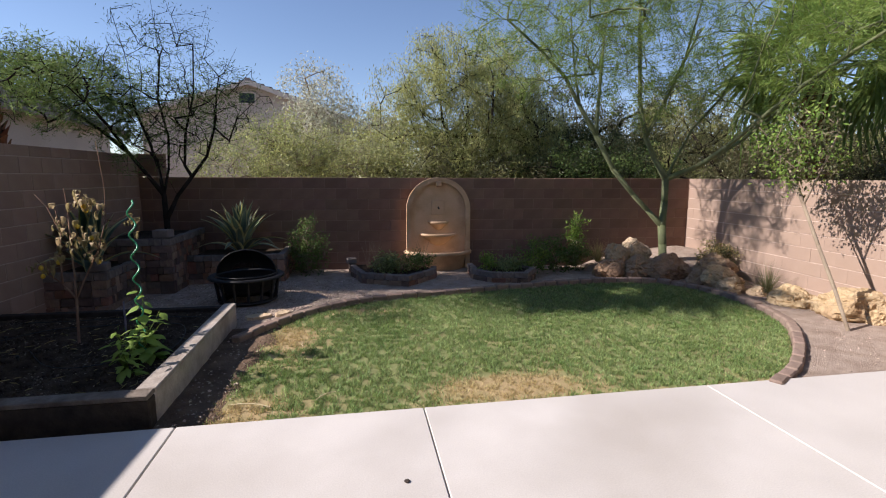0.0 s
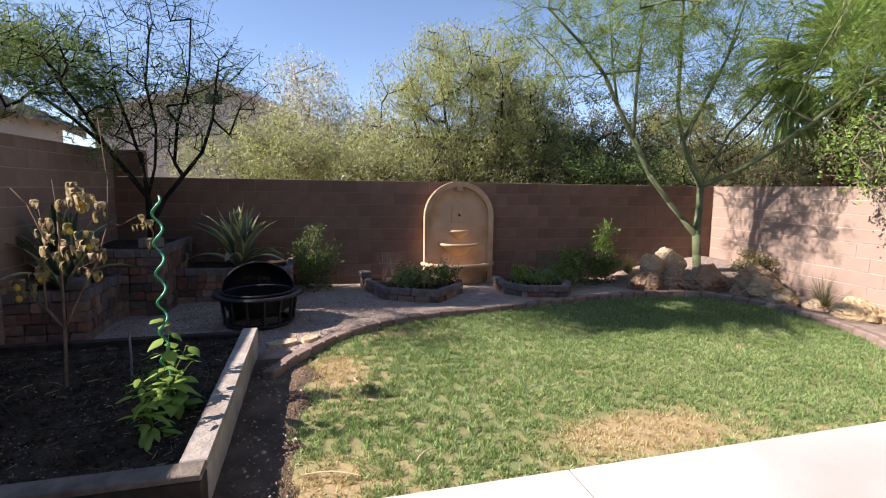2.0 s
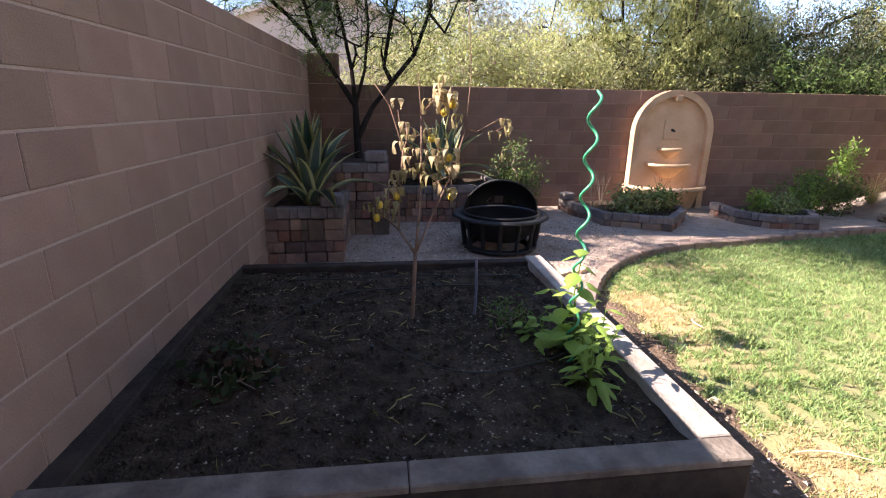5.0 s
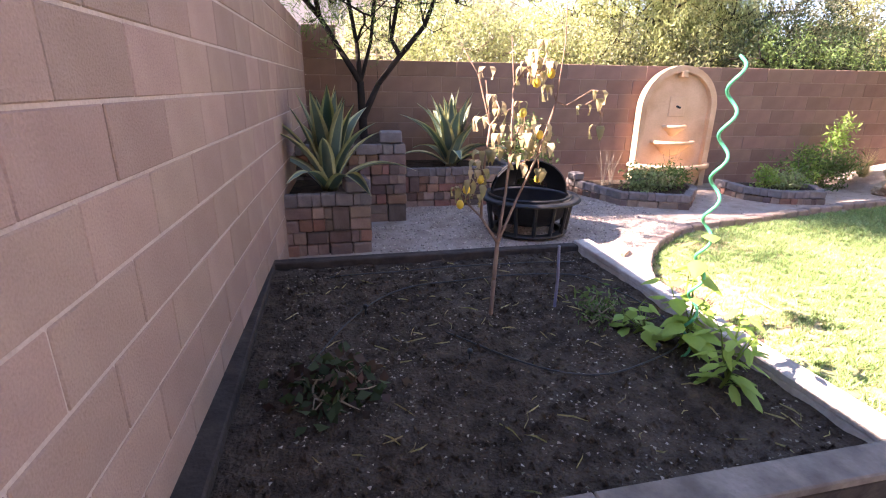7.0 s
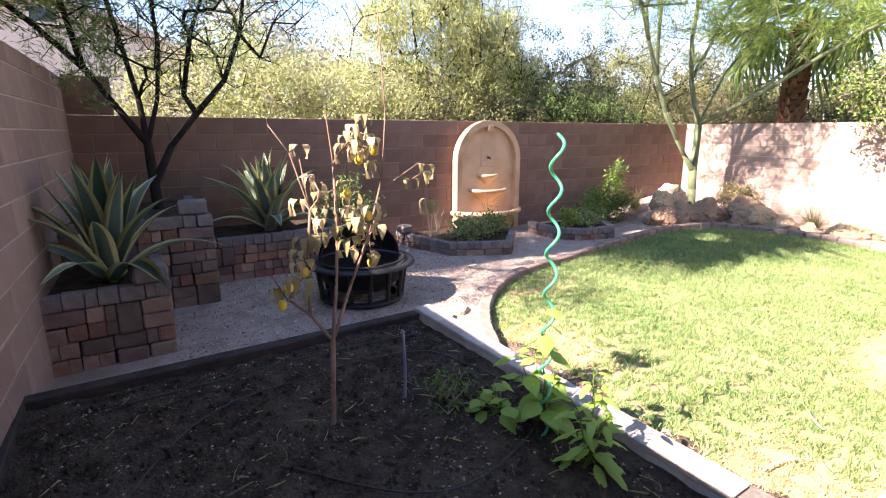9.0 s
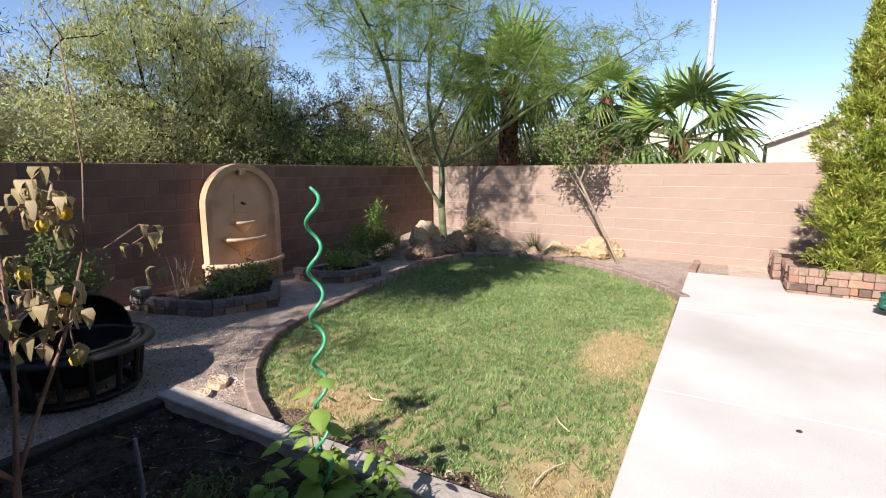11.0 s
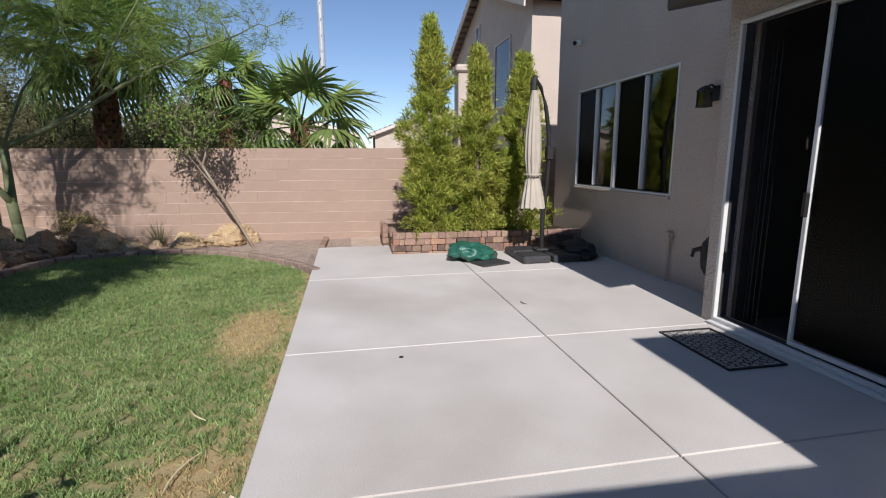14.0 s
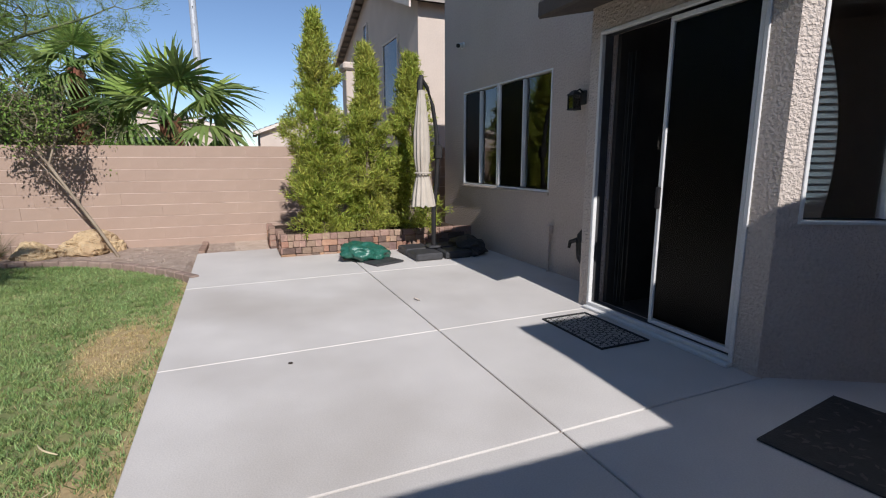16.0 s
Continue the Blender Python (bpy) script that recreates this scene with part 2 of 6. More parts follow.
def in_lawn(x, y):
    hit = False
    for p, q in zip(LAWN_EDGE, LAWN_EDGE[1:] + LAWN_EDGE[:1]):
        if (p.y > y) != (q.y > y) and x < p.x + (y - p.y) * (q.x - p.x) / (q.y - p.y):
            hit = not hit
    return hit


def ground_z(x, y):
    """Height of the gravel: level, with a planted mound in the far corner."""
    z = -0.045 + 0.012 * noise.noise(Vector((x * 1.3, y * 1.3, 3)))
    d = math.hypot((x - 7.6) / 1.9, (y - 5.3) / 1.25)
    z += 0.42 * max(0.0, 1 - d) ** 0.7 if d < 1 else 0
    return z


# ---- ground ----
bm = bmesh.new()
bmesh.ops.create_grid(bm, x_segments=2, y_segments=2, size=400)
structure(part("ground", bm, DESERT), "bare pale desert ground", "ground").location.z = -0.2
verts, faces = [], []
nx, ny = 150, 84
for j in range(ny + 1):
    for i in range(nx + 1):
        x, y = -3.0 + 11.3 * i / nx, -0.6 + 7.0 * j / ny
        z = ground_z(x, y)
        if in_lawn(x, y) or (y < 0.02 and x < 6.5):
            z = -0.16
        if x < 0.75 and y < 2.42 or x < -0.2 and y < 2.65:
            z = -0.16
        verts.append((x, y, z))
for j in range(ny):
    for i in range(nx):
        a = j * (nx + 1) + i
        faces.append((a, a + 1, a + nx + 2, a + nx + 1))
structure(soup("gravel_yard", verts, faces, GRAVEL, smooth=True), "pale brown gravel and bare dirt round the lawn", "gravel")
bm = bmesh.new()
box(bm, 6.5, 7.8, -6.4, -0.55, -0.2, -0.03)
PINK_DIRT = mat("pinkish_dirt", (0.44, 0.345, 0.27), (0.55, 0.445, 0.355), 7, 0.95, 0.9, 70, dist=0.015, stain=(0.38, 0.285, 0.215))
structure(part("gravel_strip", bm, PINK_DIRT), "strip of pinkish gravel beside the patio slab", "gravel")
bm = bmesh.new()
fv = [bm.verts.new((p.x, p.y, -0.075)) for p in LAWN_EDGE]
bm.faces.new(fv)
bmesh.ops.triangulate(bm, faces=bm.faces[:])
structure(part("lawn_soil", bm, LAWN_SOIL), "thin soil and thatch under the lawn", "lawn")
DIRT = mat("brown_dirt", (0.10, 0.066, 0.045), (0.21, 0.145, 0.10), 5, 0.95, 1.0, 45, dist=0.03, stain=(0.11, 0.075, 0.05))


def dirt_edge(y):
    """Where the bare dirt beside the bed gives way to grass."""
    return 0.14 + 0.10 * min(y, 1.6) + 0.14 * noise.noise(Vector((y * 1.7, 3, 0))) + 0.07 * noise.noise(Vector((y * 6, 8, 0)))


verts, faces = [], []
for j in range(71):
    for i in range(25):
        x, y = -0.21 + 0.9 * i / 24, 0.0 + 2.45 * j / 70
        fall = max(0.0, x - dirt_edge(y) + 0.08)
        verts.append((x, y, -0.058 - 0.16 * fall + 0.012 * noise.noise(Vector((x * 6, y * 6, 1)))))
for j in range(70):
    for i in range(24):
        a = j * 25 + i
        faces.append((a, a + 1, a + 26, a + 25))
structure(soup("dirt_strip", verts, faces, DIRT, smooth=True), "bare dirt strip beside the wooden bed", "dirt")

# patio slabs, with open joints between them
patio = structure(part("patio", boxmesh(-2.92, 6.46, -5.6, -0.03, -0.2, -0.016), GRAVEL), "pale broom-finished concrete patio with straight joints", "patio")
for x0, x1 in ((-2.925, -0.004), (0.004, 1.746), (1.754, 4.156), (4.164, 6.5)):
    for y0, y1 in ((-5.6, -2.166), (-2.154, 0.0)):
        part("slab", boxmesh(x0, x1, y0, y1, -0.12, 0.0, 0.006), CONCRETE, patio)


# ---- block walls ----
# mortar darkened along with the north block to carry its shade
MORTAR_DIM = mat("shaded_mortar", (0.24, 0.16, 0.125), (0.31, 0.215, 0.165), 8, 0.95, 0.4, 120)

MORTAR_WEST = mat("muted_mortar", (0.40, 0.30, 0.245), (0.50, 0.385, 0.315), 5, 0.95, 0.6, 90)
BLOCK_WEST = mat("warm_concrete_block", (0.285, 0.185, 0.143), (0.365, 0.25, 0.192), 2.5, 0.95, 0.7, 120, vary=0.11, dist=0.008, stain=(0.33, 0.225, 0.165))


def block_wall(name, a, b, courses, inward, label, thick=0.15, mortar=None, gap=0.003, edge=0.003, skin=None, base=BASE, course=COURSE, phase=0.0, last=None):
    d = (b - a)
    run = d.length
    d.normalize()
    m = Matrix.Translation((a.x, a.y, base)) @ Matrix(((d.x, inward.x, 0, 0), (d.y, inward.y, 0, 0), (0, 0, 1, 0), (0, 0, 0, 1)))
    core = part(name, boxmesh(0.02, run - 0.02, -thick + 0.006, -0.005, -0.2, (courses - 1) * course + (last or course) - 0.012), mortar or MORTAR)
    core.matrix_world = m
    structure(core, label, "wall")
    cut = {}
    for c in range(courses):
        s = phase - (LONG / 2 if c % 2 else 0.0)
        while s < run - 0.04:
            s0, s1 = max(s, 0.0), min(s + LONG, run)
            s += LONG
            if s1 - s0 < 0.04:
                continue
            h = last if last and c == courses - 1 else course
            key = (round(s1 - s0 - gap, 3), h)
            if key not in cut:
                cut[key] = mesh_of(boxmesh(0, key[0], -thick, 0, 0, h - 0.011, edge), "block", skin or BLOCK)
            sub("block", cut[key], core, pose(s0, rnd.uniform(-0.0022, 0.0022), c * course + 0.0045))
    return core


e_n = (NE - NW).normalized()
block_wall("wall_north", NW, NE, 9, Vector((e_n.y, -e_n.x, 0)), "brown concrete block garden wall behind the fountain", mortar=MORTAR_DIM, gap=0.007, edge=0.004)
e_w = (SW_END - NW).normalized()
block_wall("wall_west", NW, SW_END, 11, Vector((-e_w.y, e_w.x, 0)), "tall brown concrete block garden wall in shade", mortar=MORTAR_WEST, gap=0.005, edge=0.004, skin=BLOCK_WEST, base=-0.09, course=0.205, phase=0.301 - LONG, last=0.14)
e_e = (SE_END - NE).normalized()
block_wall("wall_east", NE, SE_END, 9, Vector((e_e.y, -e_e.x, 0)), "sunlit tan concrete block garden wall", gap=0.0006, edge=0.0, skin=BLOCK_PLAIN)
for nm, c, x0, x1, n in (("wall_corner_west", NW, -0.15, 0.006, 10.9), ("wall_corner_east", NE, -0.006, 0.15, 9)):
    structure(part(nm, boxmesh(c.x + x0, c.x + x1, c.y - 0.006, c.y + 0.15, -0.2, BASE + n * COURSE - 0.012), BLOCK), "corner of the block wall", "wall")
# the raised end of the north wall, two courses on top of it
raised = structure(part("wall_north_step", boxmesh(0.01, 0.42, -0.144, -0.006, 0, 2 * COURSE - 0.012), MORTAR_DIM), "raised end of the block wall", "wall")
raised.matrix_world = Matrix.Translation((NW.x, NW.y, BASE + 9 * COURSE)) @ Matrix(((e_n.x, e_n.y, 0, 0), (e_n.y, -e_n.x, 0, 0), (0, 0, 1, 0), (0, 0, 0, 1)))
for c, cuts in enumerate(((0.0, 0.43), (0.0, 0.215, 0.43))):
    for u0, u1 in zip(cuts, cuts[1:]):
        part("block", boxmesh(u0, u1 - 0.006, -0.15, 0, c * COURSE + 0.004, (c + 1) * COURSE - 0.004, 0.004), BLOCK, raised)
# unseen wall and eave added to throw the shadow on the patio
structure(part("shade_wall_southwest", boxmesh(-3.25, -2.93, -9.0, -2.60, -0.2, 2.90), STUCCO), "unseen stucco wall added to shade the patio", "wall")
structure(part("shade_eave_west", boxmesh(-3.6, -2.35, -9.0, -2.60, 2.903, 3.0), STUCCO), "unseen eave added to shade the patio", "roof")

# ---- house ----
TRIM = mat("white_vinyl", (0.64, 0.64, 0.625), (0.72, 0.72, 0.70), 4, 0.45, 0.05, 80)
# near-black colour puts the unlit room's darkness into its surfaces
INSIDE = mat("unlit_interior", (0.045, 0.04, 0.036), (0.065, 0.057, 0.05), 3, 0.9, 0.1, 30)
SCREEN = glass("insect_screen", (0.16, 0.16, 0.16), 0.35, 0.14)
PANE = glass("window_glass", (0.96, 0.97, 0.97), 0.0, 0.95)
IRON = mat("black_iron", (0.016, 0.016, 0.017), (0.03, 0.028, 0.028), 12, 0.55, 0.3, 90, metal=0.3)
HOUSE_TOP = 5.6


def wall_with_holes(name, m, run, height, holes, label, thick=0.2):
    """A wall of boxes round its openings; holes: (x0, x1, z0, z1) from left to right, outer face at y = 0."""
    bm = bmesh.new()
    x = 0.0
    for x0, x1, z0, z1 in holes:
        box(bm, x, x0, -thick, 0, -0.15, height)
        if z0 > -0.1:
            box(bm, x0, x1, -thick, 0, -0.15, z0)
        box(bm, x0, x1, -thick, 0, z1, height)
        x = x1
    box(bm, x, run, -thick, 0, -0.15, height)
    bmesh.ops.remove_doubles(bm, verts=bm.verts[:], dist=0.0005)
    ob = part(name, bm, STUCCO_ROUGH if "bay" in name else STUCCO)
    ob.matrix_world = m
    return structure(ob, label, "wall")


# window wall: u runs from the bay (x = 1.3) to the house corner (x = 6.76)
wall_with_holes("wall_south", pose(1.91, WIN_Y, 0), 4.85, HOUSE_TOP, [(1.44, 2.77, 1.05, 2.59), (2.81, 3.99, 1.05, 2.59)], "grey-beige stucco house wall with two windows")
# bay: front with the sliding door, and an angled side with a window
wall_with_holes("wall_bay_front", pose(0.02, BAY_Y, 0), 1.89, 3.1, [(0.2, 1.74, 0.05, 2.6)], "rough stucco bay wall round the sliding door", 0.16)
wall_with_holes("wall_bay_side", pose(0.02, BAY_Y, 0) @ pose(0, 0, 0, 0, 0, 60) @ pose(-1.6, 0, 0), 1.6, 3.0, [(0.46, 1.46, 1.07, 2.7)], "rough stucco angled bay wall with a shuttered window", 0.16)
structure(part("wall_bay_east", boxmesh(1.75, 1.91, WIN_Y, BAY_Y - 0.16, -0.15, 3.1), STUCCO), "short return of the bay wall", "wall")
structure(part("wall_house_east", boxmesh(6.56, 6.76, -14, WIN_Y - 0.2, -0.15, HOUSE_TOP), STUCCO), "plain side wall of the house", "wall")
structure(part("wall_house_west", boxmesh(-3.0, -0.55, -5.6, -5.4, -0.15, HOUSE_TOP), STUCCO), "plain stucco wall beside the bay", "wall")
structure(part("wall_house_upper", boxmesh(-3.0, 1.905, WIN_Y - 0.2, WIN_Y, 3.22, HOUSE_TOP), STUCCO), "upper stucco wall over the bay", "wall")
structure(part("roof_slab", boxmesh(-3.4, 7.1, -14, WIN_Y + 0.35, HOUSE_TOP, HOUSE_TOP + 0.25), STUCCO), "eave of the main roof", "roof")
bm = bmesh.new()
top = bm.faces.new([bm.verts.new((x, y, 0.03)) for x, y in ((1.74, -3.97), (0.11, -3.97), (-0.5, -5.05), (-0.5, -8.0), (1.74, -8.0))])
for v in bmesh.ops.extrude_face_region(bm, geom=[top])["geom"]:
    if isinstance(v, bmesh.types.BMVert):
        v.co.z = -0.1
bmesh.ops.recalc_face_normals(bm, faces=bm.faces[:])
structure(part("floor_inside", bm, INSIDE), "floor inside the house, coloured near black for the unlit room", "floor")
structure(part("floor_inside_east", boxmesh(1.745, 6.5, -8, -4.61, -0.1, 0.03), INSIDE), "floor inside the house, coloured near black for the unlit room", "floor")
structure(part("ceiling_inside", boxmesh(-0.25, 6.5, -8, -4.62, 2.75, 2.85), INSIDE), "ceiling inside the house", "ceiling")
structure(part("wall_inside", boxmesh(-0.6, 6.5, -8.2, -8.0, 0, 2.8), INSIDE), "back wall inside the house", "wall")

# ---- wooden planting bed ----
bed = thing("raised_bed", (0, 0, 0), "low timber-framed planting bed with dark soil", "garden bed")
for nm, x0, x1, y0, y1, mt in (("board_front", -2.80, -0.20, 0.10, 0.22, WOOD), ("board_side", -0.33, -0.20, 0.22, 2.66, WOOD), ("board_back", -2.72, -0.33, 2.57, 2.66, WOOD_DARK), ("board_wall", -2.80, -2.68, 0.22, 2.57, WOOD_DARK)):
    # front body: dark-stained timber whose near-black also holds its shade
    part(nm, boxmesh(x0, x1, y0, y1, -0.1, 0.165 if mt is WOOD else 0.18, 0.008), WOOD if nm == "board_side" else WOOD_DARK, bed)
    if mt is WOOD:
        for k in range(2):
            long_x = x1 - x0 > y1 - y0
            a0, a1 = (x0, x1) if long_x else (y0, y1)
            b0, b1 = a0 + (a1 - a0) * k / 2 + 0.002, a0 + (a1 - a0) * (k + 1) / 2 - 0.002
            # front caps take the shade-darkened wood, side caps the lighter one
            part("cap_plank", boxmesh(b0, b1, y0 - 0.005, y1 + 0.005, 0.166, 0.203, 0.006) if long_x else boxmesh(x0 - 0.005, x1 + 0.005, b0 if k else b0 + 0.01, b1, 0.166, 0.203, 0.006), WOOD_AGED_SHADE if long_x else WOOD, bed)
verts, faces = [], []
for j in range(61):
    for i in range(61):
        x, y = -2.72 + 2.42 * i / 60, 0.2 + 2.38 * j / 60
        verts.append((x, y, 0.13 + 0.03 * noise.noise(Vector((x * 2, y * 2, 0))) + 0.02 * noise.noise(Vector((x * 9, y * 9, 4)))))
for j in range(60):
    for i in range(60):
        a = j * 61 + i
        faces.append((a, a + 1, a + 62, a + 61))
soup("soil", verts, faces, SOIL, bed, True)


# ---- house details ----
LOUVRE = mat("blind_slat", (0.66, 0.66, 0.64), (0.74, 0.74, 0.72), 4, 0.5, 0.05, 60)
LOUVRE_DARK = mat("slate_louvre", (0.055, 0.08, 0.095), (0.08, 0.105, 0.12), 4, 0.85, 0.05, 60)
# slat colour lowered to carry the dimness inside the door
BLIND = mat("unlit_blind", (0.03, 0.028, 0.026), (0.05, 0.047, 0.044), 4, 0.7, 0.05, 60)
CURTAIN = mat("tan_curtain", (0.55, 0.43, 0.31), (0.64, 0.52, 0.39), 4, 0.9, 0.2, 60)
ALU = mat("dark_aluminium", (0.09, 0.09, 0.095), (0.13, 0.13, 0.13), 6, 0.4, 0.1, 60, metal=0.5)
FASCIA = mat("dark_fascia", (0.055, 0.045, 0.04), (0.085, 0.07, 0.06), 5, 0.8, 0.3, 50)
eave = boxmesh(-0.5, 2.06, WIN_Y + 0.003, -3.28, 2.85, 3.01, 0.02)
for v in eave.verts:
    v.co.z -= (v.co.y + 3.8) * 0.22
structure(part("bay_roof", eave, FASCIA), "dark fascia and eave over the bay", "roof")


def frame_bars(parent, x0, x1, z0, z1, w, y0, y1, material, name="frame_bar"):
    """Four bars of a window or door frame."""
    for a in ((x0, x1, z0, z0 + w), (x0, x1, z1 - w, z1), (x0, x0 + w, z0 + w, z1 - w), (x1 - w, x1, z0 + w, z1 - w)):
        part(name, boxmesh(a[0], a[1], y0, y1, a[2], a[3], 0.004), material, parent)


def house_window(name, m, w, h, label, screened=True, slats=26, curtain=False, slat_mat=None, slat=0.016):
    """A two-light sliding window, origin at its lower left, outside towards +y."""
    e = thing(name, (0, 0, 0), label, "window")
    e.matrix_world = m
    tagged(e, kind="structure")
    frame_bars(e, -0.01, w + 0.01, -0.01, h + 0.01, 0.024, -0.07, 0.012, TRIM)
    part("mullion", boxmesh(w / 2 - 0.010, w / 2 + 0.010, -0.06, 0.008, 0.03, h - 0.03, 0.004), TRIM, e)
    pane = part("pane", boxmesh(0.03, w - 0.03, -0.05, -0.044, 0.03, h - 0.03), PANE, e)
    pane.visible_shadow = False
    if screened:
        part("screen", boxmesh(w / 2 + 0.03, w - 0.03, -0.02, -0.018, 0.03, h - 0.03), SCREEN, e, "dark insect screen")
    for k in range(slats):
        z = 0.04 + (h - 0.08) * k / slats
        part("slat", boxmesh(0.04, w - 0.04, -slat, slat, -0.001, 0.001, 0.0, pose(0, -0.09, z, -55)), slat_mat or LOUVRE, e)
    if curtain:
        verts, faces = [], []
        for k in range(41):
            u = k / 40
            for t in (0.0, 0.35, 0.5, 1.0):
                wd = 0.30 if t == 0 else 0.2 if t == 0.35 else 0.24 if t == 0.5 else 0.38
                verts.append((0.04 + u * wd, -0.145 - 0.02 * math.sin(u * 40), 0.02 + (h - 0.1) * t))
        for k in range(40):
            for t in range(3):
                a = k * 4 + t
                faces.append((a, a + 4, a + 5, a + 1))
        soup("curtain", verts, faces, CURTAIN, e, True)
    return e


# seen from outside with +y out, local x runs along +x
house_window("window_1", pose(1.3 + 2.05, WIN_Y, 1.05), 1.33, 1.54, "white-framed sliding window with blinds and a tied curtain", True, 30, True)
house_window("window_2", pose(1.3 + 3.42, WIN_Y, 1.05), 1.18, 1.54, "white-framed sliding window with blinds", True, 30)
BAYSIDE = pose(0.02, BAY_Y, 0) @ pose(0, 0, 0, 0, 0, 60) @ pose(-1.6, 0, 0)
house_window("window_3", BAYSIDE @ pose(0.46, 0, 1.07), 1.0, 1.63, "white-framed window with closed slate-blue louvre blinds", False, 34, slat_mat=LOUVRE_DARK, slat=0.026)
# sill moulding under the windows
structure(part("window_sill", boxmesh(3.33, 5.92, WIN_Y + 0.002, WIN_Y + 0.03, 1.0, 1.035, 0.006), STUCCO), "low stucco sill under the windows", "sill")

door = thing("sliding_door", (0, 0, 0), "white-framed sliding glass door standing half open with a dark screen", "door")
door.matrix_world = pose(0.22, BAY_Y, 0.05)
tagged(door, kind="structure")
frame_bars(door, -0.02, 1.56, -0.02, 2.57, 0.034, -0.03, 0.012, TRIM)
frame_bars(door, -0.02, 1.56, -0.02, 2.57, 0.03, -0.125, -0.032, ALU, "track_bar")
panel = part("screen_panel", boxmesh(0.06, 0.75, -0.035, -0.032, 0.08, 2.46), SCREEN, door, "dark mesh screen panel")
frame_bars(panel, 0.03, 0.79, 0.03, 2.51, 0.036, -0.05, -0.015, TRIM, "panel_bar")
glassp = part("glass_panel", boxmesh(0.06, 0.75, -0.095, -0.089, 0.08, 2.46), PANE, door)
frame_bars(glassp, 0.03, 0.82, 0.03, 2.51, 0.042, -0.115, -0.07, TRIM, "panel_bar")
part("handle", boxmesh(0.745, 0.785, -0.012, 0.02, 1.02, 1.2, 0.008), IRON, door, "black pull handle")
part("threshold", boxmesh(-0.02, 1.56, -0.16, 0.06, -0.05, -0.022, 0.006), TRIM, door)
# dark sheet added over the bay wall's inner face, where only shade shows
structure(part("shade_lining_inside", boxmesh(1.70, 1.745, -8.0, -3.97, 0.03, 2.74), INSIDE), "near-black lining added to darken the bay's inner face", "wall")
structure(part("partition_inside", boxmesh(1.95, 2.05, -8.0, -4.62, 0.03, 2.75), INSIDE), "inner partition coloured near black for the unlit room", "wall")
structure(part("partition_inside_west", boxmesh(-0.45, -0.35, -8.0, -5.5, 0.03, 2.75), INSIDE), "inner wall coloured near black for the unlit room", "wall")
vb = thing("vertical_blind", (0, 0, 0), "vertical blind beside the open door, coloured dark for the unlit room", "blind")
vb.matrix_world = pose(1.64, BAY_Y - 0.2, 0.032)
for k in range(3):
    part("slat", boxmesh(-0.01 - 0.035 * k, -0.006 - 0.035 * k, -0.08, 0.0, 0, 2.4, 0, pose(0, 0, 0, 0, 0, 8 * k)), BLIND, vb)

lamp = thing("wall_lantern", (2.72, WIN_Y, 2.17), "small dark bronze wall lantern with clear sides", "lamp")
part("back_plate", boxmesh(-0.055, 0.055, 0, 0.02, -0.08, 0.08, 0.01), IRON, lamp)
bm = bmesh.new()
tube(bm, [(0, 0.01, 0.05), (0, 0.07, 0.09), (0, 0.13, 0.06)], [0.012, 0.01, 0.01], 8)
part("arm", bm, IRON, lamp)
bm = bmesh.new()
lathe(bm, [(0.0, 0.08), (0.03, 0.07), (0.085, 0.03), (0.09, 0.02), (0.0, 0.02)], 4, pose(0, 0.14, 0, 0, 0, 45))
part("cap", bm, IRON, lamp)
for sx in (-1, 1):
    for sy in (-1, 1):
        part("post", boxmesh(sx * 0.05 - 0.005, sx * 0.05 + 0.005, 0.14 + sy * 0.05 - 0.005, 0.14 + sy * 0.05 + 0.005, -0.13, 0.025), IRON, lamp)
part("base", boxmesh(-0.06, 0.06, 0.08, 0.20, -0.145, -0.128, 0.004), IRON, lamp)
part("glass", boxmesh(-0.046, 0.046, 0.094, 0.186, -0.127, 0.02), PANE, lamp)

scam = thing("security_camera", (5.95, WIN_Y, 3.38), "small white and black wall security camera", "camera")
part("mount", boxmesh(-0.05, 0.05, 0, 0.03, -0.05, 0.05, 0.01), TRIM, scam)
bm = bmesh.new()
tube(bm, [(0, 0.02, 0), (-0.05, 0.12, -0.02)], [0.04, 0.045], 12)
part("housing", bm, TRIM, scam)
bm = bmesh.new()
tube(bm, [(-0.05, 0.12, -0.02), (-0.06, 0.14, -0.025)], [0.036, 0.034], 12)
part("lens", bm, IRON, scam)

pipe = thing("wall_conduit", (3.25, WIN_Y, 0.0), "grey painted conduit with a capped box on the stucco", "pipe")
bm = bmesh.new()
tube(bm, [(0, 0.04, -0.02), (0, 0.04, 0.55)], [0.016, 0.016], 10)
part("pipe", bm, STUCCO, pipe)
part("box", boxmesh(-0.045, 0.045, 0, 0.08, 0.5, 0.62, 0.012), STUCCO, pipe)
hose = thing("hose_hanger", (2.2, WIN_Y, 0.0), "dark wall hose bib with a hanging black bag", "hose")
bm = bmesh.new()
bmesh.ops.create_icosphere(bm, subdivisions=3, radius=1)
for v in bm.verts:
    d = v.co.copy()
    k = 1 + 0.14 * noise.noise(d * 2.2) + 0.07 * noise.noise(d * 5)
    v.co = Vector((0.11 + d.x * 0.15 * k, 0.16 + d.y * 0.145 * k, 0.50 + d.z * 0.27 * k * (1 if d.z < 0 else 0.9)))
part("bag", bm, IRON, hose, "black sack")
bm = bmesh.new()
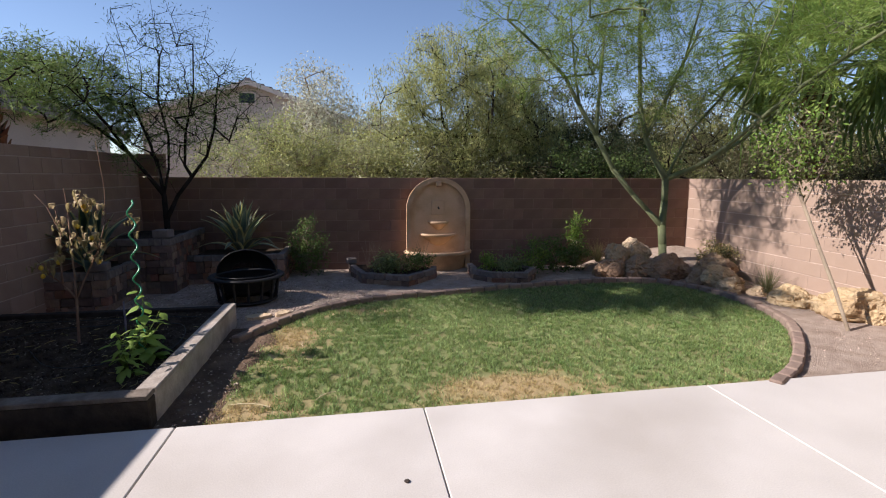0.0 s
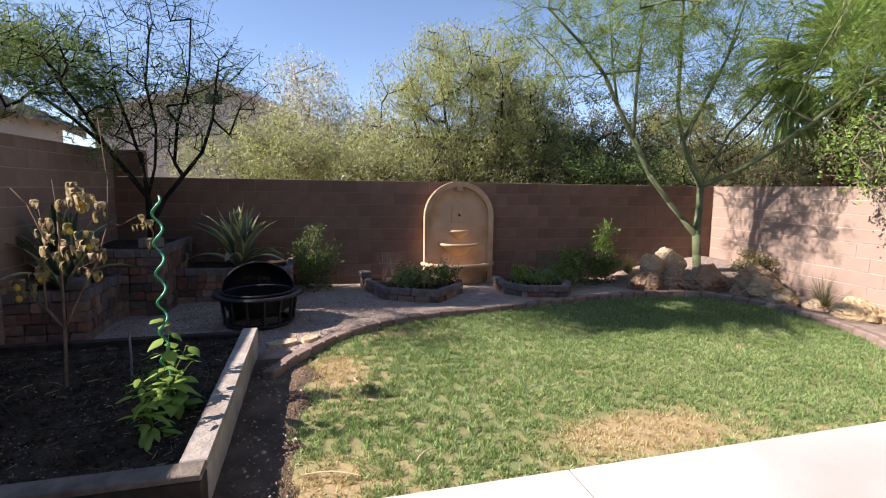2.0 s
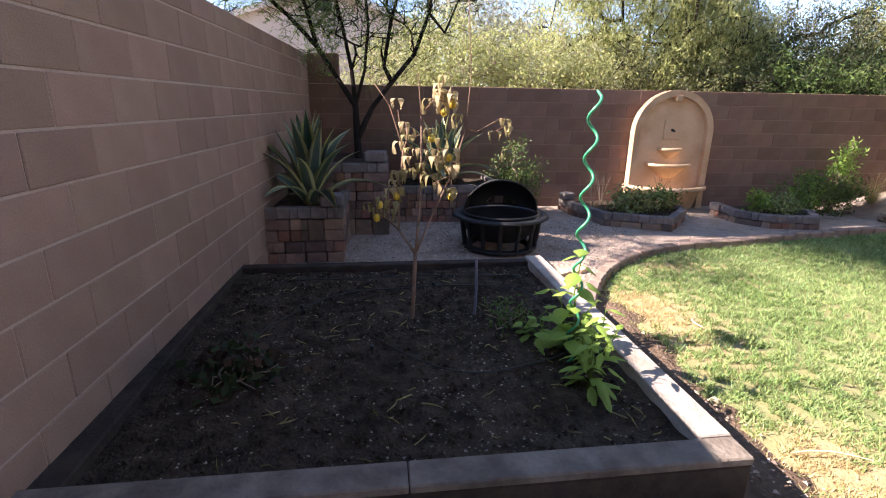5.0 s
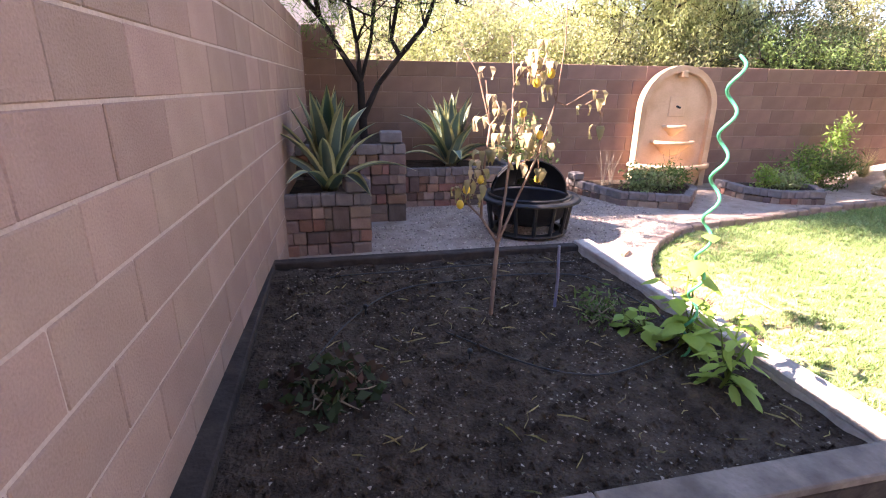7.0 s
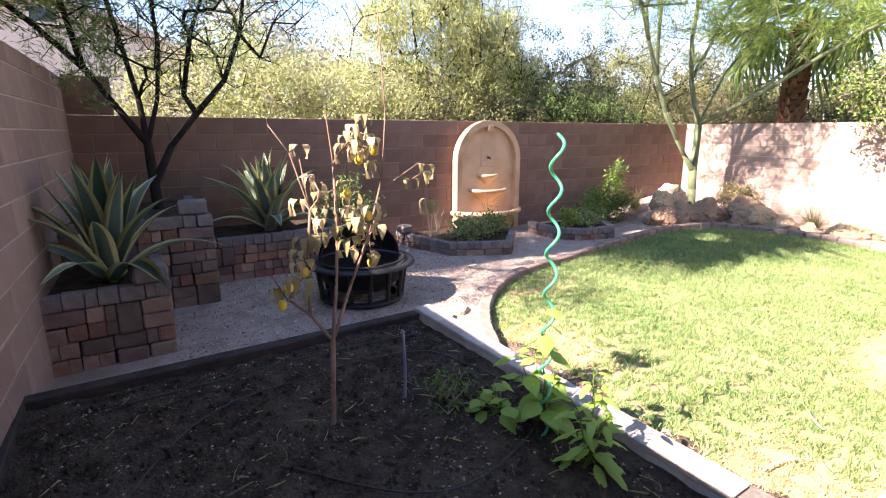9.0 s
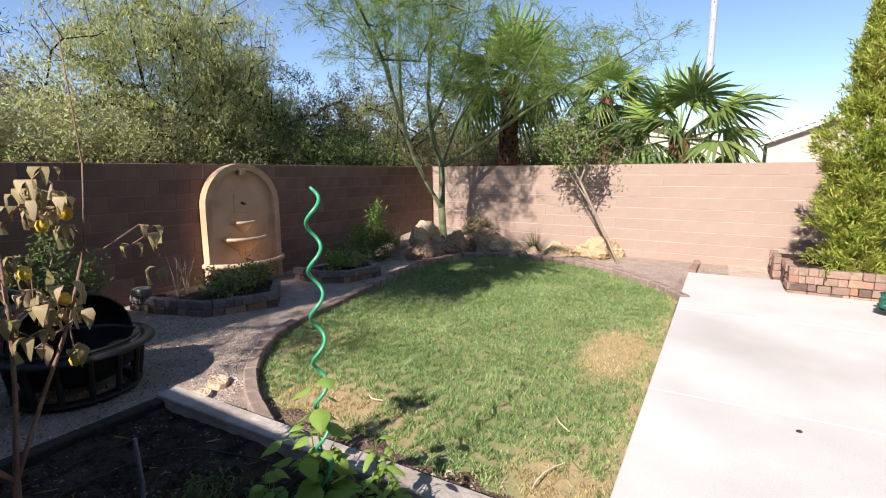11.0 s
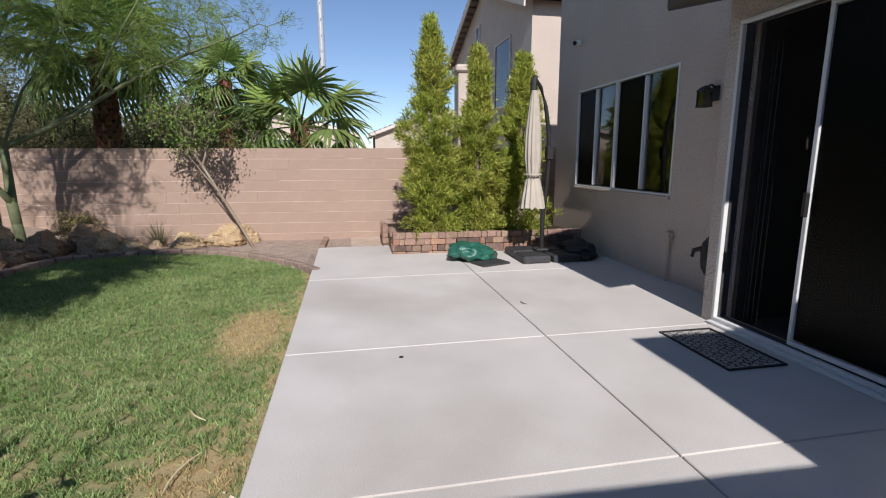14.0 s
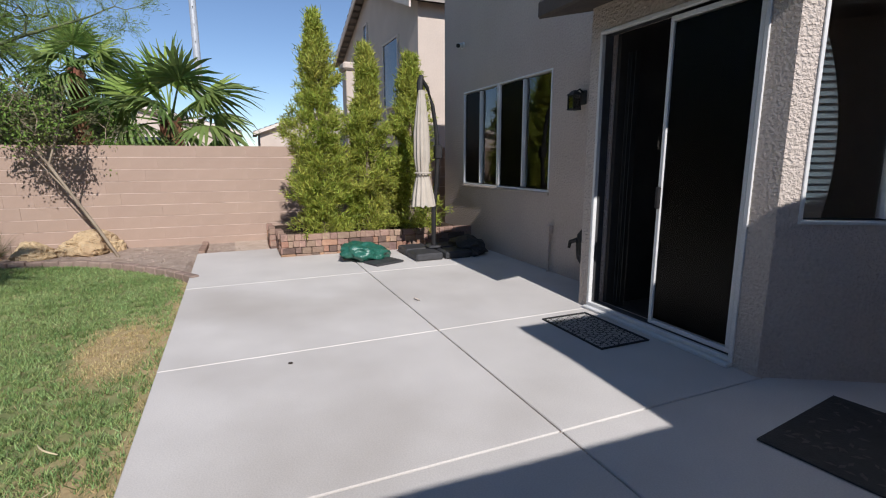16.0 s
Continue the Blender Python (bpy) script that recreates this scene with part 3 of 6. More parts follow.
tube(bm, [(0.1, 0.02, 0.58), (0.12, 0.18, 0.58), (0.2, 0.27, 0.57), (0.27, 0.3, 0.54), (0.29, 0.3, 0.47)], [0.02, 0.02, 0.026, 0.024, 0.018], 8)
part("tap", bm, IRON, hose)

RUBBER = mat("black_rubber", (0.018, 0.018, 0.018), (0.03, 0.03, 0.03), 20, 0.7, 0.5, 120)
# rubber door mats
mat1 = thing("door_mat", (1.22, -3.40, 0.002), "black rubber door mat with an open pebble pattern", "mat", rz=0)
frame_mat = boxmesh(-0.40, 0.40, -0.25, -0.235, 0, 0.012)
for a in ((-0.40, 0.40, 0.235, 0.25), (-0.40, -0.385, -0.235, 0.235), (0.385, 0.40, -0.235, 0.235)):
    box(frame_mat, a[0], a[1], a[2], a[3], 0, 0.012)
part("border", frame_mat, RUBBER, mat1)
verts, faces = [], []
cells = [(-0.36 + 0.72 * (i + 0.5 * (j % 2)) / 13 + rnd.uniform(-0.012, 0.012), -0.215 + 0.43 * j / 8 + rnd.uniform(-0.012, 0.012)) for j in range(9) for i in range(13)]
for cx, cy in cells:
    r0, r1 = rnd.uniform(0.027, 0.031), rnd.uniform(0.034, 0.037)
    b = len(verts)
    for rr in (r0, r1):
        for k in range(10):
            a = 2 * math.pi * k / 10
            verts.append((max(-0.39, min(0.39, cx + 1.15 * rr * math.cos(a))), max(-0.24, min(0.24, cy + 0.9 * rr * math.sin(a))), 0.01))
    faces += [(b + k, b + (k + 1) % 10, b + 10 + (k + 1) % 10, b + 10 + k) for k in range(10)]
soup("mesh", verts, faces, RUBBER, mat1)
mat2 = thing("door_mat", (-0.72, -3.55, 0.002), "dark door mat with a scattered leaf pattern in the shade", "mat", rz=8)
part("pad", boxmesh(-0.30, 0.30, -0.46, 0.46, 0, 0.012, 0.004), RUBBER, mat2)
verts, faces = [], []
for _ in range(70):
    cx, cy, a, r0 = rnd.uniform(-0.25, 0.25), rnd.uniform(-0.41, 0.41), rnd.uniform(0, 6.28), rnd.uniform(0.02, 0.035)
    b = len(verts)
    for k in range(4):
        rr = r0 if k % 2 == 0 else r0 * 0.4
        verts.append((cx + rr * math.cos(a + k * 1.5708), cy + rr * math.sin(a + k * 1.5708), 0.0145))
    faces.append((b, b + 1, b + 2, b + 3))
tagged(soup("leaf_pattern", verts, faces, mat("mat_pattern", (0.07, 0.065, 0.06), (0.10, 0.09, 0.085), 10, 0.8, 0.2, 60), mat2), kind="stuff")

# ---- folded cantilever umbrella ----
CANVAS = mat("beige_canvas", (0.41, 0.365, 0.305), (0.48, 0.43, 0.365), 5, 0.9, 0.3, 150)
PLASTIC = mat("dark_plastic", (0.03, 0.03, 0.033), (0.05, 0.05, 0.052), 8, 0.55, 0.2, 60)
umb = thing("cantilever_umbrella", (4.95, -3.42, 0), "folded beige cantilever umbrella on a black weighted base", "umbrella")
for sx in (-1, 1):
    for sy in (-1, 1):
        bm = boxmesh(min(0.02 * sx, 0.45 * sx), max(0.02 * sx, 0.45 * sx), min(0.02 * sy, 0.45 * sy), max(0.02 * sy, 0.45 * sy), 0.0, 0.11, 0.025)
        part("base_weight", bm, PLASTIC, umb)
bm = bmesh.new()
tube(bm, [(0.0, 0.0, 0.1), (0.0, 0.0, 0.7), (0.0, -0.05, 1.1), (0.0, -0.07, 1.5), (0.0, -0.05, 1.9), (-0.01, 0.01, 2.25), (-0.03, 0.1, 2.5), (-0.05, 0.2, 2.62)], [0.036, 0.036, 0.034, 0.033, 0.032, 0.03, 0.028, 0.026], 10)
part("pole", bm, IRON, umb)
bm = boxmesh(-0.05, 0.05, -0.13, -0.02, 1.48, 1.68, 0.012)
part("crank_box", bm, IRON, umb)
bm = bmesh.new()
tube(bm, [(-0.05, 0.2, 2.66), (-0.07, 0.23, 2.55), (-0.09, 0.24, 2.42)], [0.035, 0.05, 0.045], 10)
part("hub", bm, IRON, umb)
bm = bmesh.new()
nfold = 48
prof = [(2.45, 0.05), (2.25, 0.08), (1.85, 0.115), (1.5, 0.12), (1.3, 0.095), (1.24, 0.088), (1.17, 0.11), (0.95, 0.155), (0.78, 0.18)]
rings = []
for z, r0 in prof:
    r0 *= 0.84
    t = (2.45 - z) / 1.67
    ring = []
    for k in range(nfold):
        a = 2 * math.pi * k / nfold
        rr = r0 * (1 + (0.22 if k % 4 < 2 else -0.12) * min(1, t * 2 + 0.2) + 0.12 * noise.noise(Vector((k * 0.7, z * 2, 1))))
        ring.append(bm.verts.new((-0.12 + rr * math.cos(a) + 0.03 * math.sin(t * 3), 0.23 - 0.02 * t + rr * math.sin(a), z + (0.05 * noise.noise(Vector((k * 0.5, 0, 0))) if z < 0.8 else 0))))
    rings.append(ring)
for r0, r1 in zip(rings, rings[1:]):
    for k in range(nfold):
        bm.faces.new((r0[k], r0[(k + 1) % nfold], r1[(k + 1) % nfold], r1[k]))
part("canopy", bm, CANVAS, umb, "folded pleated canopy", True)
bm = bmesh.new()
tube(bm, [(-0.11 + 0.12 * math.cos(radians(t)), 0.215 + 0.112 * math.sin(radians(t)), 1.27) for t in range(0, 361, 20)], [0.014] * 19, 6, False)
part("strap", bm, CANVAS, umb)
part("foot_pad", boxmesh(-0.12, 0.12, -0.12, 0.12, 0.11, 0.15, 0.02), PLASTIC, umb)

# green plastic bag and the slate under it
GREEN_BAG = mat("green_plastic", (0.012, 0.085, 0.06), (0.03, 0.14, 0.10), 9, 0.35, 0.4, 25, dist=0.03)
bm = bmesh.new()
bmesh.ops.create_icosphere(bm, subdivisions=4, radius=1)
for v in bm.verts:
    d = v.co.copy()
    k = 1 + 0.28 * noise.noise(d * 2.1) + 0.16 * noise.noise(d * 5 + Vector((4, 0, 0))) + 0.05 * noise.noise(d * 13)
    v.co = Vector((d.x * 0.27 * k, d.y * 0.36 * k, max(-0.02, d.z * 0.15 * k + 0.11 + 0.05 * d.y)))
bag = part("plastic_bag", bm, GREEN_BAG, smooth=True)
bag.matrix_world = pose(5.0, -2.33, 0.0, 0, 0, 12)
tagged(bag, "crumpled dark green plastic sheet bundle on the patio", "bag")
slate = part("slate_slab", boxmesh(-0.17, 0.17, -0.24, 0.24, 0, 0.03, 0.01), PLASTIC)
slate.matrix_world = pose(4.66, -2.52, 0.001, 0, 0, 20)
tagged(slate, "flat dark grey slab lying on the patio", "slab")
bm = bmesh.new()
bmesh.ops.create_icosphere(bm, subdivisions=3, radius=1)
for v in bm.verts:
    d = v.co.copy()
    k = 1 + 0.3 * noise.noise(d * 2.4 + Vector((9, 0, 0))) + 0.15 * noise.noise(d * 6)
    v.co = Vector((d.x * 0.42 * k, d.y * 0.28 * k, max(-0.02, d.z * 0.16 * k + 0.09)))
cover = part("dark_cover", bm, RUBBER)
cover.matrix_world = pose(4.95, -4.0, 0.0)
tagged(cover, "crumpled black cover beside the umbrella base", "cover")
bm = bmesh.new()
bmesh.ops.create_icosphere(bm, subdivisions=2, radius=0.018)
for v in bm.verts:
    v.co.z *= 0.25
leaf_ob = part("dry_leaf", bm, WOOD_DARK)
leaf_ob.matrix_world = pose(1.53, -0.887, 0.006)
tagged(leaf_ob, "small dark dry leaf on the concrete", "leaf", "leaves on the patio")
bm = bmesh.new()
rows = [[bm.verts.new((x, y * w, 0.004 + 0.012 * abs(y) + 0.01 * math.sin(x * 60))) for y in (-1, 0, 1)] for x, w in ((-0.035, 0.002), (-0.015, 0.014), (0.008, 0.017), (0.026, 0.009), (0.038, 0.001))]
for r0, r1 in zip(rows, rows[1:]):
    for k in range(2):
        bm.faces.new((r0[k], r0[k + 1], r1[k + 1], r1[k]))
curl_leaf = part("dry_leaf", bm, WOOD, smooth=True)
curl_leaf.matrix_world = pose(2.68, -2.30, 0.002, 0, 0, 40)
tagged(curl_leaf, "pale curled dry leaf on the concrete", "leaf", "leaves on the patio")

# ---- masonry planters ----
PAVER_ME, PAVER_DARK_ME = [], []
PAVER_RUST_DIM = mat("red_paver", (0.21, 0.105, 0.075), (0.30, 0.16, 0.11), 9, 0.95, 0.8, 70, vary=0.25, dist=0.012, stain=(0.13, 0.08, 0.065))
PAVER_GREY = mat("grey_paver", (0.15, 0.125, 0.115), (0.235, 0.20, 0.185), 9, 0.95, 0.8, 70, vary=0.15, dist=0.012, stain=(0.14, 0.12, 0.11))
PAVER_RUST = mat("rust_paver", (0.29, 0.165, 0.11), (0.38, 0.235, 0.155), 9, 0.95, 0.8, 70, vary=0.25, dist=0.012, stain=(0.2, 0.12, 0.09))
for mt, store in ((PAVER, PAVER_ME), (PAVER_DARK, PAVER_DARK_ME), (PAVER_RUST, PAVER_ME), (PAVER_DARK, PAVER_ME), (PAVER, PAVER_DARK_ME), (PAVER_DARK, PAVER_DARK_ME), (PAVER_RUST_DIM, PAVER_DARK_ME), (PAVER, PAVER_ME), (PAVER_GREY, PAVER_DARK_ME)):
    for k, w in enumerate((0.12, 0.16, 0.21) if store is PAVER_ME else (0.12, 0.18, 0.24)):
        bm = boxmesh(0, w - 0.006, -0.10, 0, 0, 0.094, 0.008)
        for v in bm.verts:
            v.co += Vector((noise.noise(v.co * 40 + Vector((k, 0, 0))), noise.noise(v.co * 40 + Vector((0, 5 + k, 0))), noise.noise(v.co * 40 + Vector((0, 0, 9 + k))))) * 0.006
        store.append((w, mesh_of(bm, "paver", mt)))


def paver_run(parent, a, b, rows, store, z0=-0.06, rowh=0.1):
    """Courses of tumbled pavers from a to b, outer face on the line's right-hand side."""
    a, b = Vector((*a, 0)), Vector((*b, 0))
    d = (b - a)
    run = d.length
    ang = math.atan2(d.y, d.x)

    def lay(s, w, r, tall, top):
        w0, me = rnd.choice(store[-3:] if top else store[:-3])
        m = Matrix.Translation((a.x, a.y, z0 + r * rowh)) @ Matrix.Rotation(ang, 4, "Z") @ Matrix.Translation((s, rnd.uniform(-0.014, 0.01), rnd.uniform(-0.004, 0.003))) @ Matrix.Rotation(math.pi + radians(rnd.uniform(-1.5, 1.5)), 4, "Z") @ Matrix.Translation((-w, 0, 0)) @ Matrix.Diagonal((w / w0, 1, (2.05 if tall else 1) * rowh / 0.1, 1))
        sub("paver", me, parent, m)

    r = 0
    while r < rows:
        both = r + 2 < rows
        s = 0.0
        while s < run - 0.02:
            tall = both and rnd.random() < 0.22
            w = rnd.uniform(0.10, 0.15) if tall else rnd.uniform(0.17, 0.25)
            if s + w > run - 0.08:
                w = run - s
            if tall:
                lay(s, w, r, True, False)
            else:
                for q in range(2 if both else 1):
                    cut = rnd.choice((0.0, 0.38, 0.5, 0.62)) if w > 0.15 else 0.0
                    if cut:
                        lay(s, w * cut, r + q, False, r + q == rows - 1)
                    lay(s + w * cut, w * (1 - cut), r + q, False, r + q == rows - 1)
            s += w
        r += 2 if both else 1


def planter(name, pts, rows, store, label, fill, rowh=0.1):
    """A planter: pavers along pts (walked with the outside on the right), filled with soil."""
    e = thing(name, (0, 0, 0), label, "planter", "masonry planters")
    for p, q in zip(pts, pts[1:]):
        paver_run(e, p, q, rows, store, rowh=rowh)
    bm = bmesh.new()
    c = Vector((sum(p[0] for p in fill) / len(fill), sum(p[1] for p in fill) / len(fill)))
    top = -0.06 + rows * rowh - 0.05
    lo = [bm.verts.new((*(c + (Vector(p) - c) * 0.93), -0.1)) for p in fill]
    hi = [bm.verts.new((*(c + (Vector(p) - c) * 0.93), top)) for p in fill]
    bm.faces.new(hi)
    for k in range(len(fill)):
        j = (k + 1) % len(fill)
        bm.faces.new((lo[k], lo[j], hi[j], hi[k]))
    part("soil", bm, SOIL, e)
    return e


planter("planter", [(-2.68, 3.38), (-1.94, 3.38), (-1.94, 4.38)], 5, PAVER_DARK_ME, "square planter of dark tumbled pavers holding an agave", [(-2.68, 3.38), (-1.94, 3.38), (-1.94, 4.38), (-2.64, 4.38)], 0.112)
planter("planter", [(-2.62, 4.38), (-1.48, 4.38), (-1.48, 6.05)], 8, PAVER_DARK_ME, "tall corner planter of tumbled pavers round a tree", [(-2.62, 4.38), (-1.48, 4.38), (-1.48, 6.05), (-2.56, 6.1)], 0.108)
planter("planter", [(-1.48, 5.0), (0.05, 5.0), (0.05, 5.98)], 5, PAVER_DARK_ME, "low paver planter against the block wall", [(-1.48, 5.0), (0.05, 5.0), (0.05, 5.98), (-1.48, 6.05)])
planter("planter", [(1.12, 5.75), (1.16, 5.3), (1.34, 4.64), (2.09, 4.29), (2.62, 4.85), (2.68, 5.1)], 2, PAVER_DARK_ME, "low kerb of pavers with leafy ground cover beside the fountain", [(1.12, 5.75), (1.16, 5.3), (1.34, 4.64), (2.09, 4.29), (2.62, 4.85), (2.68, 5.1), (2.2, 5.7)])
planter("planter", [(3.3, 5.3), (3.25, 4.7), (3.5, 4.35), (4.1, 4.22), (4.38, 4.6), (4.3, 5.1)], 2, PAVER_DARK_ME, "low curved kerb of grey pavers beside the fountain", [(3.3, 5.3), (3.25, 4.7), (3.5, 4.35), (4.1, 4.22), (4.38, 4.6), (4.3, 5.1)])
planter("planter", [(7.3, -1.1), (6.5, -1.1), (6.5, -1.2), (5.66, -1.2), (5.52, -4.36)], 4, PAVER_ME, "long reddish paver planter with three conifers", [(7.3, -1.1), (5.66, -1.2), (5.52, -4.36), (7.3, -4.36)])

for at, size, rz in (((-2.05, 3.47, 0.502), (0.11, 0.10, 0.055), 8), ((-1.62, 4.5, 0.806), (0.12, 0.10, 0.06), -6), ((1.16, 5.55, 0.142), (0.09, 0.08, 0.05), 12)):
    cap = part("cap_stone", boxmesh(-size[0], size[0], -size[1], size[1], 0, size[2] * 2, 0.014), PAVER_GREY)
    cap.matrix_world = pose(*at, 0, 0, rz)
    tagged(cap, "loose tumbled grey paver set on the planter corner", "paver", "loose cap stones")

edging = thing("stone_edging", (0, 0, 0), "row of small tumbled stones edging the gravel", "edging")
paver_run(edging, (6.56, -0.10), (7.55, -0.13), 1, PAVER_ME, -0.065)

# lawn kerb
curb = thing("lawn_kerb", (0, 0, 0), "curved brown concrete lawn edging in short lengths", "kerb")
curb_me = mesh_of(boxmesh(-0.108, 0.108, -0.055, 0.055, -0.12, 0.018, 0.014), "kerb_piece", CURB)
acc = 0.0
for p, q in zip(CURB_LINE, CURB_LINE[1:]):
    seg = (q - p).length
    while acc <= seg:
        c = p + (q - p) * (acc / seg)
        d = (q - p).normalized()
        n_out = Vector((-d.y, d.x))
        c = c + n_out * 0.06
        sub("kerb_piece", curb_me, curb, pose(c.x, c.y, rnd.uniform(-0.012, 0.006), rnd.uniform(-2, 2), rnd.uniform(-2, 2), math.degrees(math.atan2(d.y, d.x)) + rnd.uniform(-2, 2)))
        acc += 0.222
    acc -= seg

# ---- plants: helpers ----
nrng = np.random.RandomState(11)


def scatter_leaves(name, anchors, per, spread, length, width, material, parent=None, droop=0.3, curl=0.15, dirs=None, align=0.0):
    """Many small pointed leaves round anchor points, in one mesh."""
    a = np.repeat(np.asarray(anchors, float), per, axis=0)
    n = len(a)
    c = a + nrng.normal(size=(n, 3)) * spread
    d = nrng.normal(size=(n, 3))
    d[:, 2] -= droop * 2
    if dirs is not None:
        d = d * (1 - align) + np.repeat(np.asarray(dirs, float), per, axis=0) * align * 2
    d /= np.linalg.norm(d, axis=1)[:, None] + 1e-9
    s = np.cross(d, nrng.normal(size=(n, 3)))
    s /= np.linalg.norm(s, axis=1)[:, None] + 1e-9
    ln = length * nrng.uniform(0.6, 1.3, n)[:, None]
    wd = width * nrng.uniform(0.7, 1.2, n)[:, None]
    up = np.cross(s, d) * ln * curl
    v = np.empty((n, 4, 3))
    v[:, 0], v[:, 1], v[:, 2], v[:, 3] = c, c + d * ln * 0.45 + s * wd / 2 + up, c + d * ln, c + d * ln * 0.45 - s * wd / 2 + up
    f = np.arange(n * 4).reshape(n, 4)
    me = bpy.data.meshes.new(name)
    me.vertices.add(n * 4)
    me.vertices.foreach_set("co", v.reshape(-1))
    me.loops.add(n * 4)
    me.loops.foreach_set("vertex_index", f.reshape(-1))
    me.polygons.add(n)
    me.polygons.foreach_set("loop_start", np.arange(n) * 4)
    me.polygons.foreach_set("loop_total", np.full(n, 4))
    me.update(calc_edges=True)
    me.materials.append(material)
    ob = new(name, me)
    if parent:
        ob.parent = parent
    return ob


def grow(trunks, blobs, count, seed, step=0.3, wobble=0.06, up=0.0):
    """Branch nodes: given trunk lines, then twigs that reach for points inside ellipsoids. Returns points, parents and twig counts."""
    r = np.random.RandomState(seed)
    pts, par = [], []
    for line, at in trunks:
        prev = at
        for k, p in enumerate(line):
            if k == 0 and at is not None and at >= 0:
                continue
            pts.append(np.array(p, float))
            par.append(-1 if prev is None else prev)
            prev = len(pts) - 1
    first = len(pts)
    w = np.array([b[3] * b[4] * b[5] for b in blobs])
    for _ in range(count):
        b = blobs[r.choice(len(blobs), p=w / w.sum())]
        q = r.normal(size=3)
        q = q / np.linalg.norm(q) * r.uniform(0.04, 1.35) ** 0.6
        t = np.array(b[:3]) + q * np.array(b[3:6])
        arr = np.array(pts)
        dist = np.linalg.norm(arr - t, axis=1)
        dist[:1] += 2
        dist += np.maximum(0, arr[:, 2] - t[2]) * 0.8
        i = int(np.argmin(dist))
        n = max(1, int(dist[i] / step))
        p0 = pts[i]
        for k in range(1, n + 1):
            u = k / n
            p = p0 + (t - p0) * u + r.normal(size=3) * wobble * (1 if k < n else 0.5)
            p[2] += up * math.sin(u * math.pi) * n * step
            pts.append(p)
            par.append(i)
            i = len(pts) - 1
    tips = np.zeros(len(pts))
    kids = np.zeros(len(pts), int)
    for i in range(len(pts)):
        if par[i] >= 0:
            kids[par[i]] += 1
    tips[kids == 0] = 1
    for i in range(len(pts) - 1, -1, -1):
        if par[i] >= 0:
            tips[par[i]] += tips[i]
    return pts, par, tips, first


def limbs(name, pts, par, tips, r_tip, material, parent, power=0.45, sides=6, keep=None):
    verts, faces = [], []
    for i in range(len(pts)):
        if par[i] < 0 or (keep and not keep(i)):
            continue
        p, q = Vector(pts[par[i]]), Vector(pts[i])
        r1 = float(r_tip * tips[i] ** power)
        r0 = float(min(r_tip * tips[par[i]] ** power, r1 * 1.35))
        d = q - p
        if d.length < 1e-4:
            continue
        d.normalize()
        q = q + d * r1 * 0.3
        s = d.orthogonal().normalized()
        u = d.cross(s)
        b = len(verts)
        n = sides if r0 > 0.012 else 4
        for c, r in ((p, r0), (q, r1)):
            for k in range(n):
                a = 2 * math.pi * k / n
                verts.append(c + r * (math.cos(a) * s + math.sin(a) * u))
        faces += [(b + k, b + (k + 1) % n, b + n + (k + 1) % n, b + n + k) for k in range(n)]
        faces.append(tuple(b + n + k for k in range(n)))
    return soup(name, verts, faces, material, parent, True)


def tree(name, label, trunks, blobs, count, seed, bark, leaf, r_tip, per, spread, length, width, category="tree", group="", step=0.3, wobble=0.06, up=0.0, droop=0.3, twig=3, power=0.45, material2=None, leafy=None, bare=0, align=0.0):
    e = thing(name, (0, 0, 0), label, category, group)
    pts, par, tips, first = grow(trunks, blobs, count, seed, step, wobble, up)
    limbs("trunk", pts, par, tips, r_tip, bark, e, power)
    idx = [i for i in range(len(pts)) if i >= first and tips[i] <= twig]
    anchors = [pts[i] for i in idx]
    dirs = [(pts[i] - pts[par[i]]) / (np.linalg.norm(pts[i] - pts[par[i]]) + 1e-6) for i in idx]
    if leafy:
        full = [k for k, p in enumerate(anchors) if leafy(p)]
        rest = [k for k, p in enumerate(anchors) if not leafy(p)]
        scatter_leaves("crown", [anchors[k] for k in full], per, spread, length, width, leaf, e, droop, 0.05, [dirs[k] for k in full], align)
        if bare:
            scatter_leaves("sparse_leaf", [anchors[k] for k in rest], bare, spread, length * 0.7, width, leaf, e, droop, 0.05, [dirs[k] for k in rest], align)
    elif per and align:
        scatter_leaves("crown", anchors, per, spread, length, width, leaf, e, droop, 0.05, dirs, align)
    elif per:
        if material2:
            scatter_leaves("crown", anchors[::2], per, spread, length, width, leaf, e, droop)
            scatter_leaves("crown", anchors[1::2], per, spread, length, width, material2, e, droop)
        else:
            scatter_leaves("crown", anchors, per, spread, length, width, leaf, e, droop)
    return e, anchors


def foliage(name, a, b, island=0.35, trans=0.42, rough=0.55):
    return mat(name, a, b, 1.5, rough, 0.0, 20, island=island, trans=trans)


L_WILLOW = foliage("willow_leaf", (0.38, 0.42, 0.15), (0.50, 0.51, 0.22))
L_WILLOW2 = foliage("willow_leaf_dark", (0.28, 0.31, 0.11), (0.39, 0.39, 0.16))
L_SHRUB = foliage("yellow_shrub_leaf", (0.34, 0.37, 0.17), (0.46, 0.465, 0.27))
L_PALE = foliage("pale_leaf", (0.48, 0.48, 0.36), (0.58, 0.58, 0.44))
L_GREY = foliage("grey_leaf", (0.13, 0.14, 0.065), (0.21, 0.205, 0.11))
L_DARK = foliage("dark_leaf", (0.035, 0.055, 0.025), (0.06, 0.085, 0.035))
L_PALO = foliage("palo_verde_leaf", (0.17, 0.26, 0.055), (0.27, 0.37, 0.09))
L_ACACIA = foliage("acacia_leaf", (0.10, 0.16, 0.045), (0.22, 0.31, 0.09))
L_BRIGHT = foliage("bright_leaf", (0.17, 0.29, 0.055), (0.26, 0.38, 0.09))
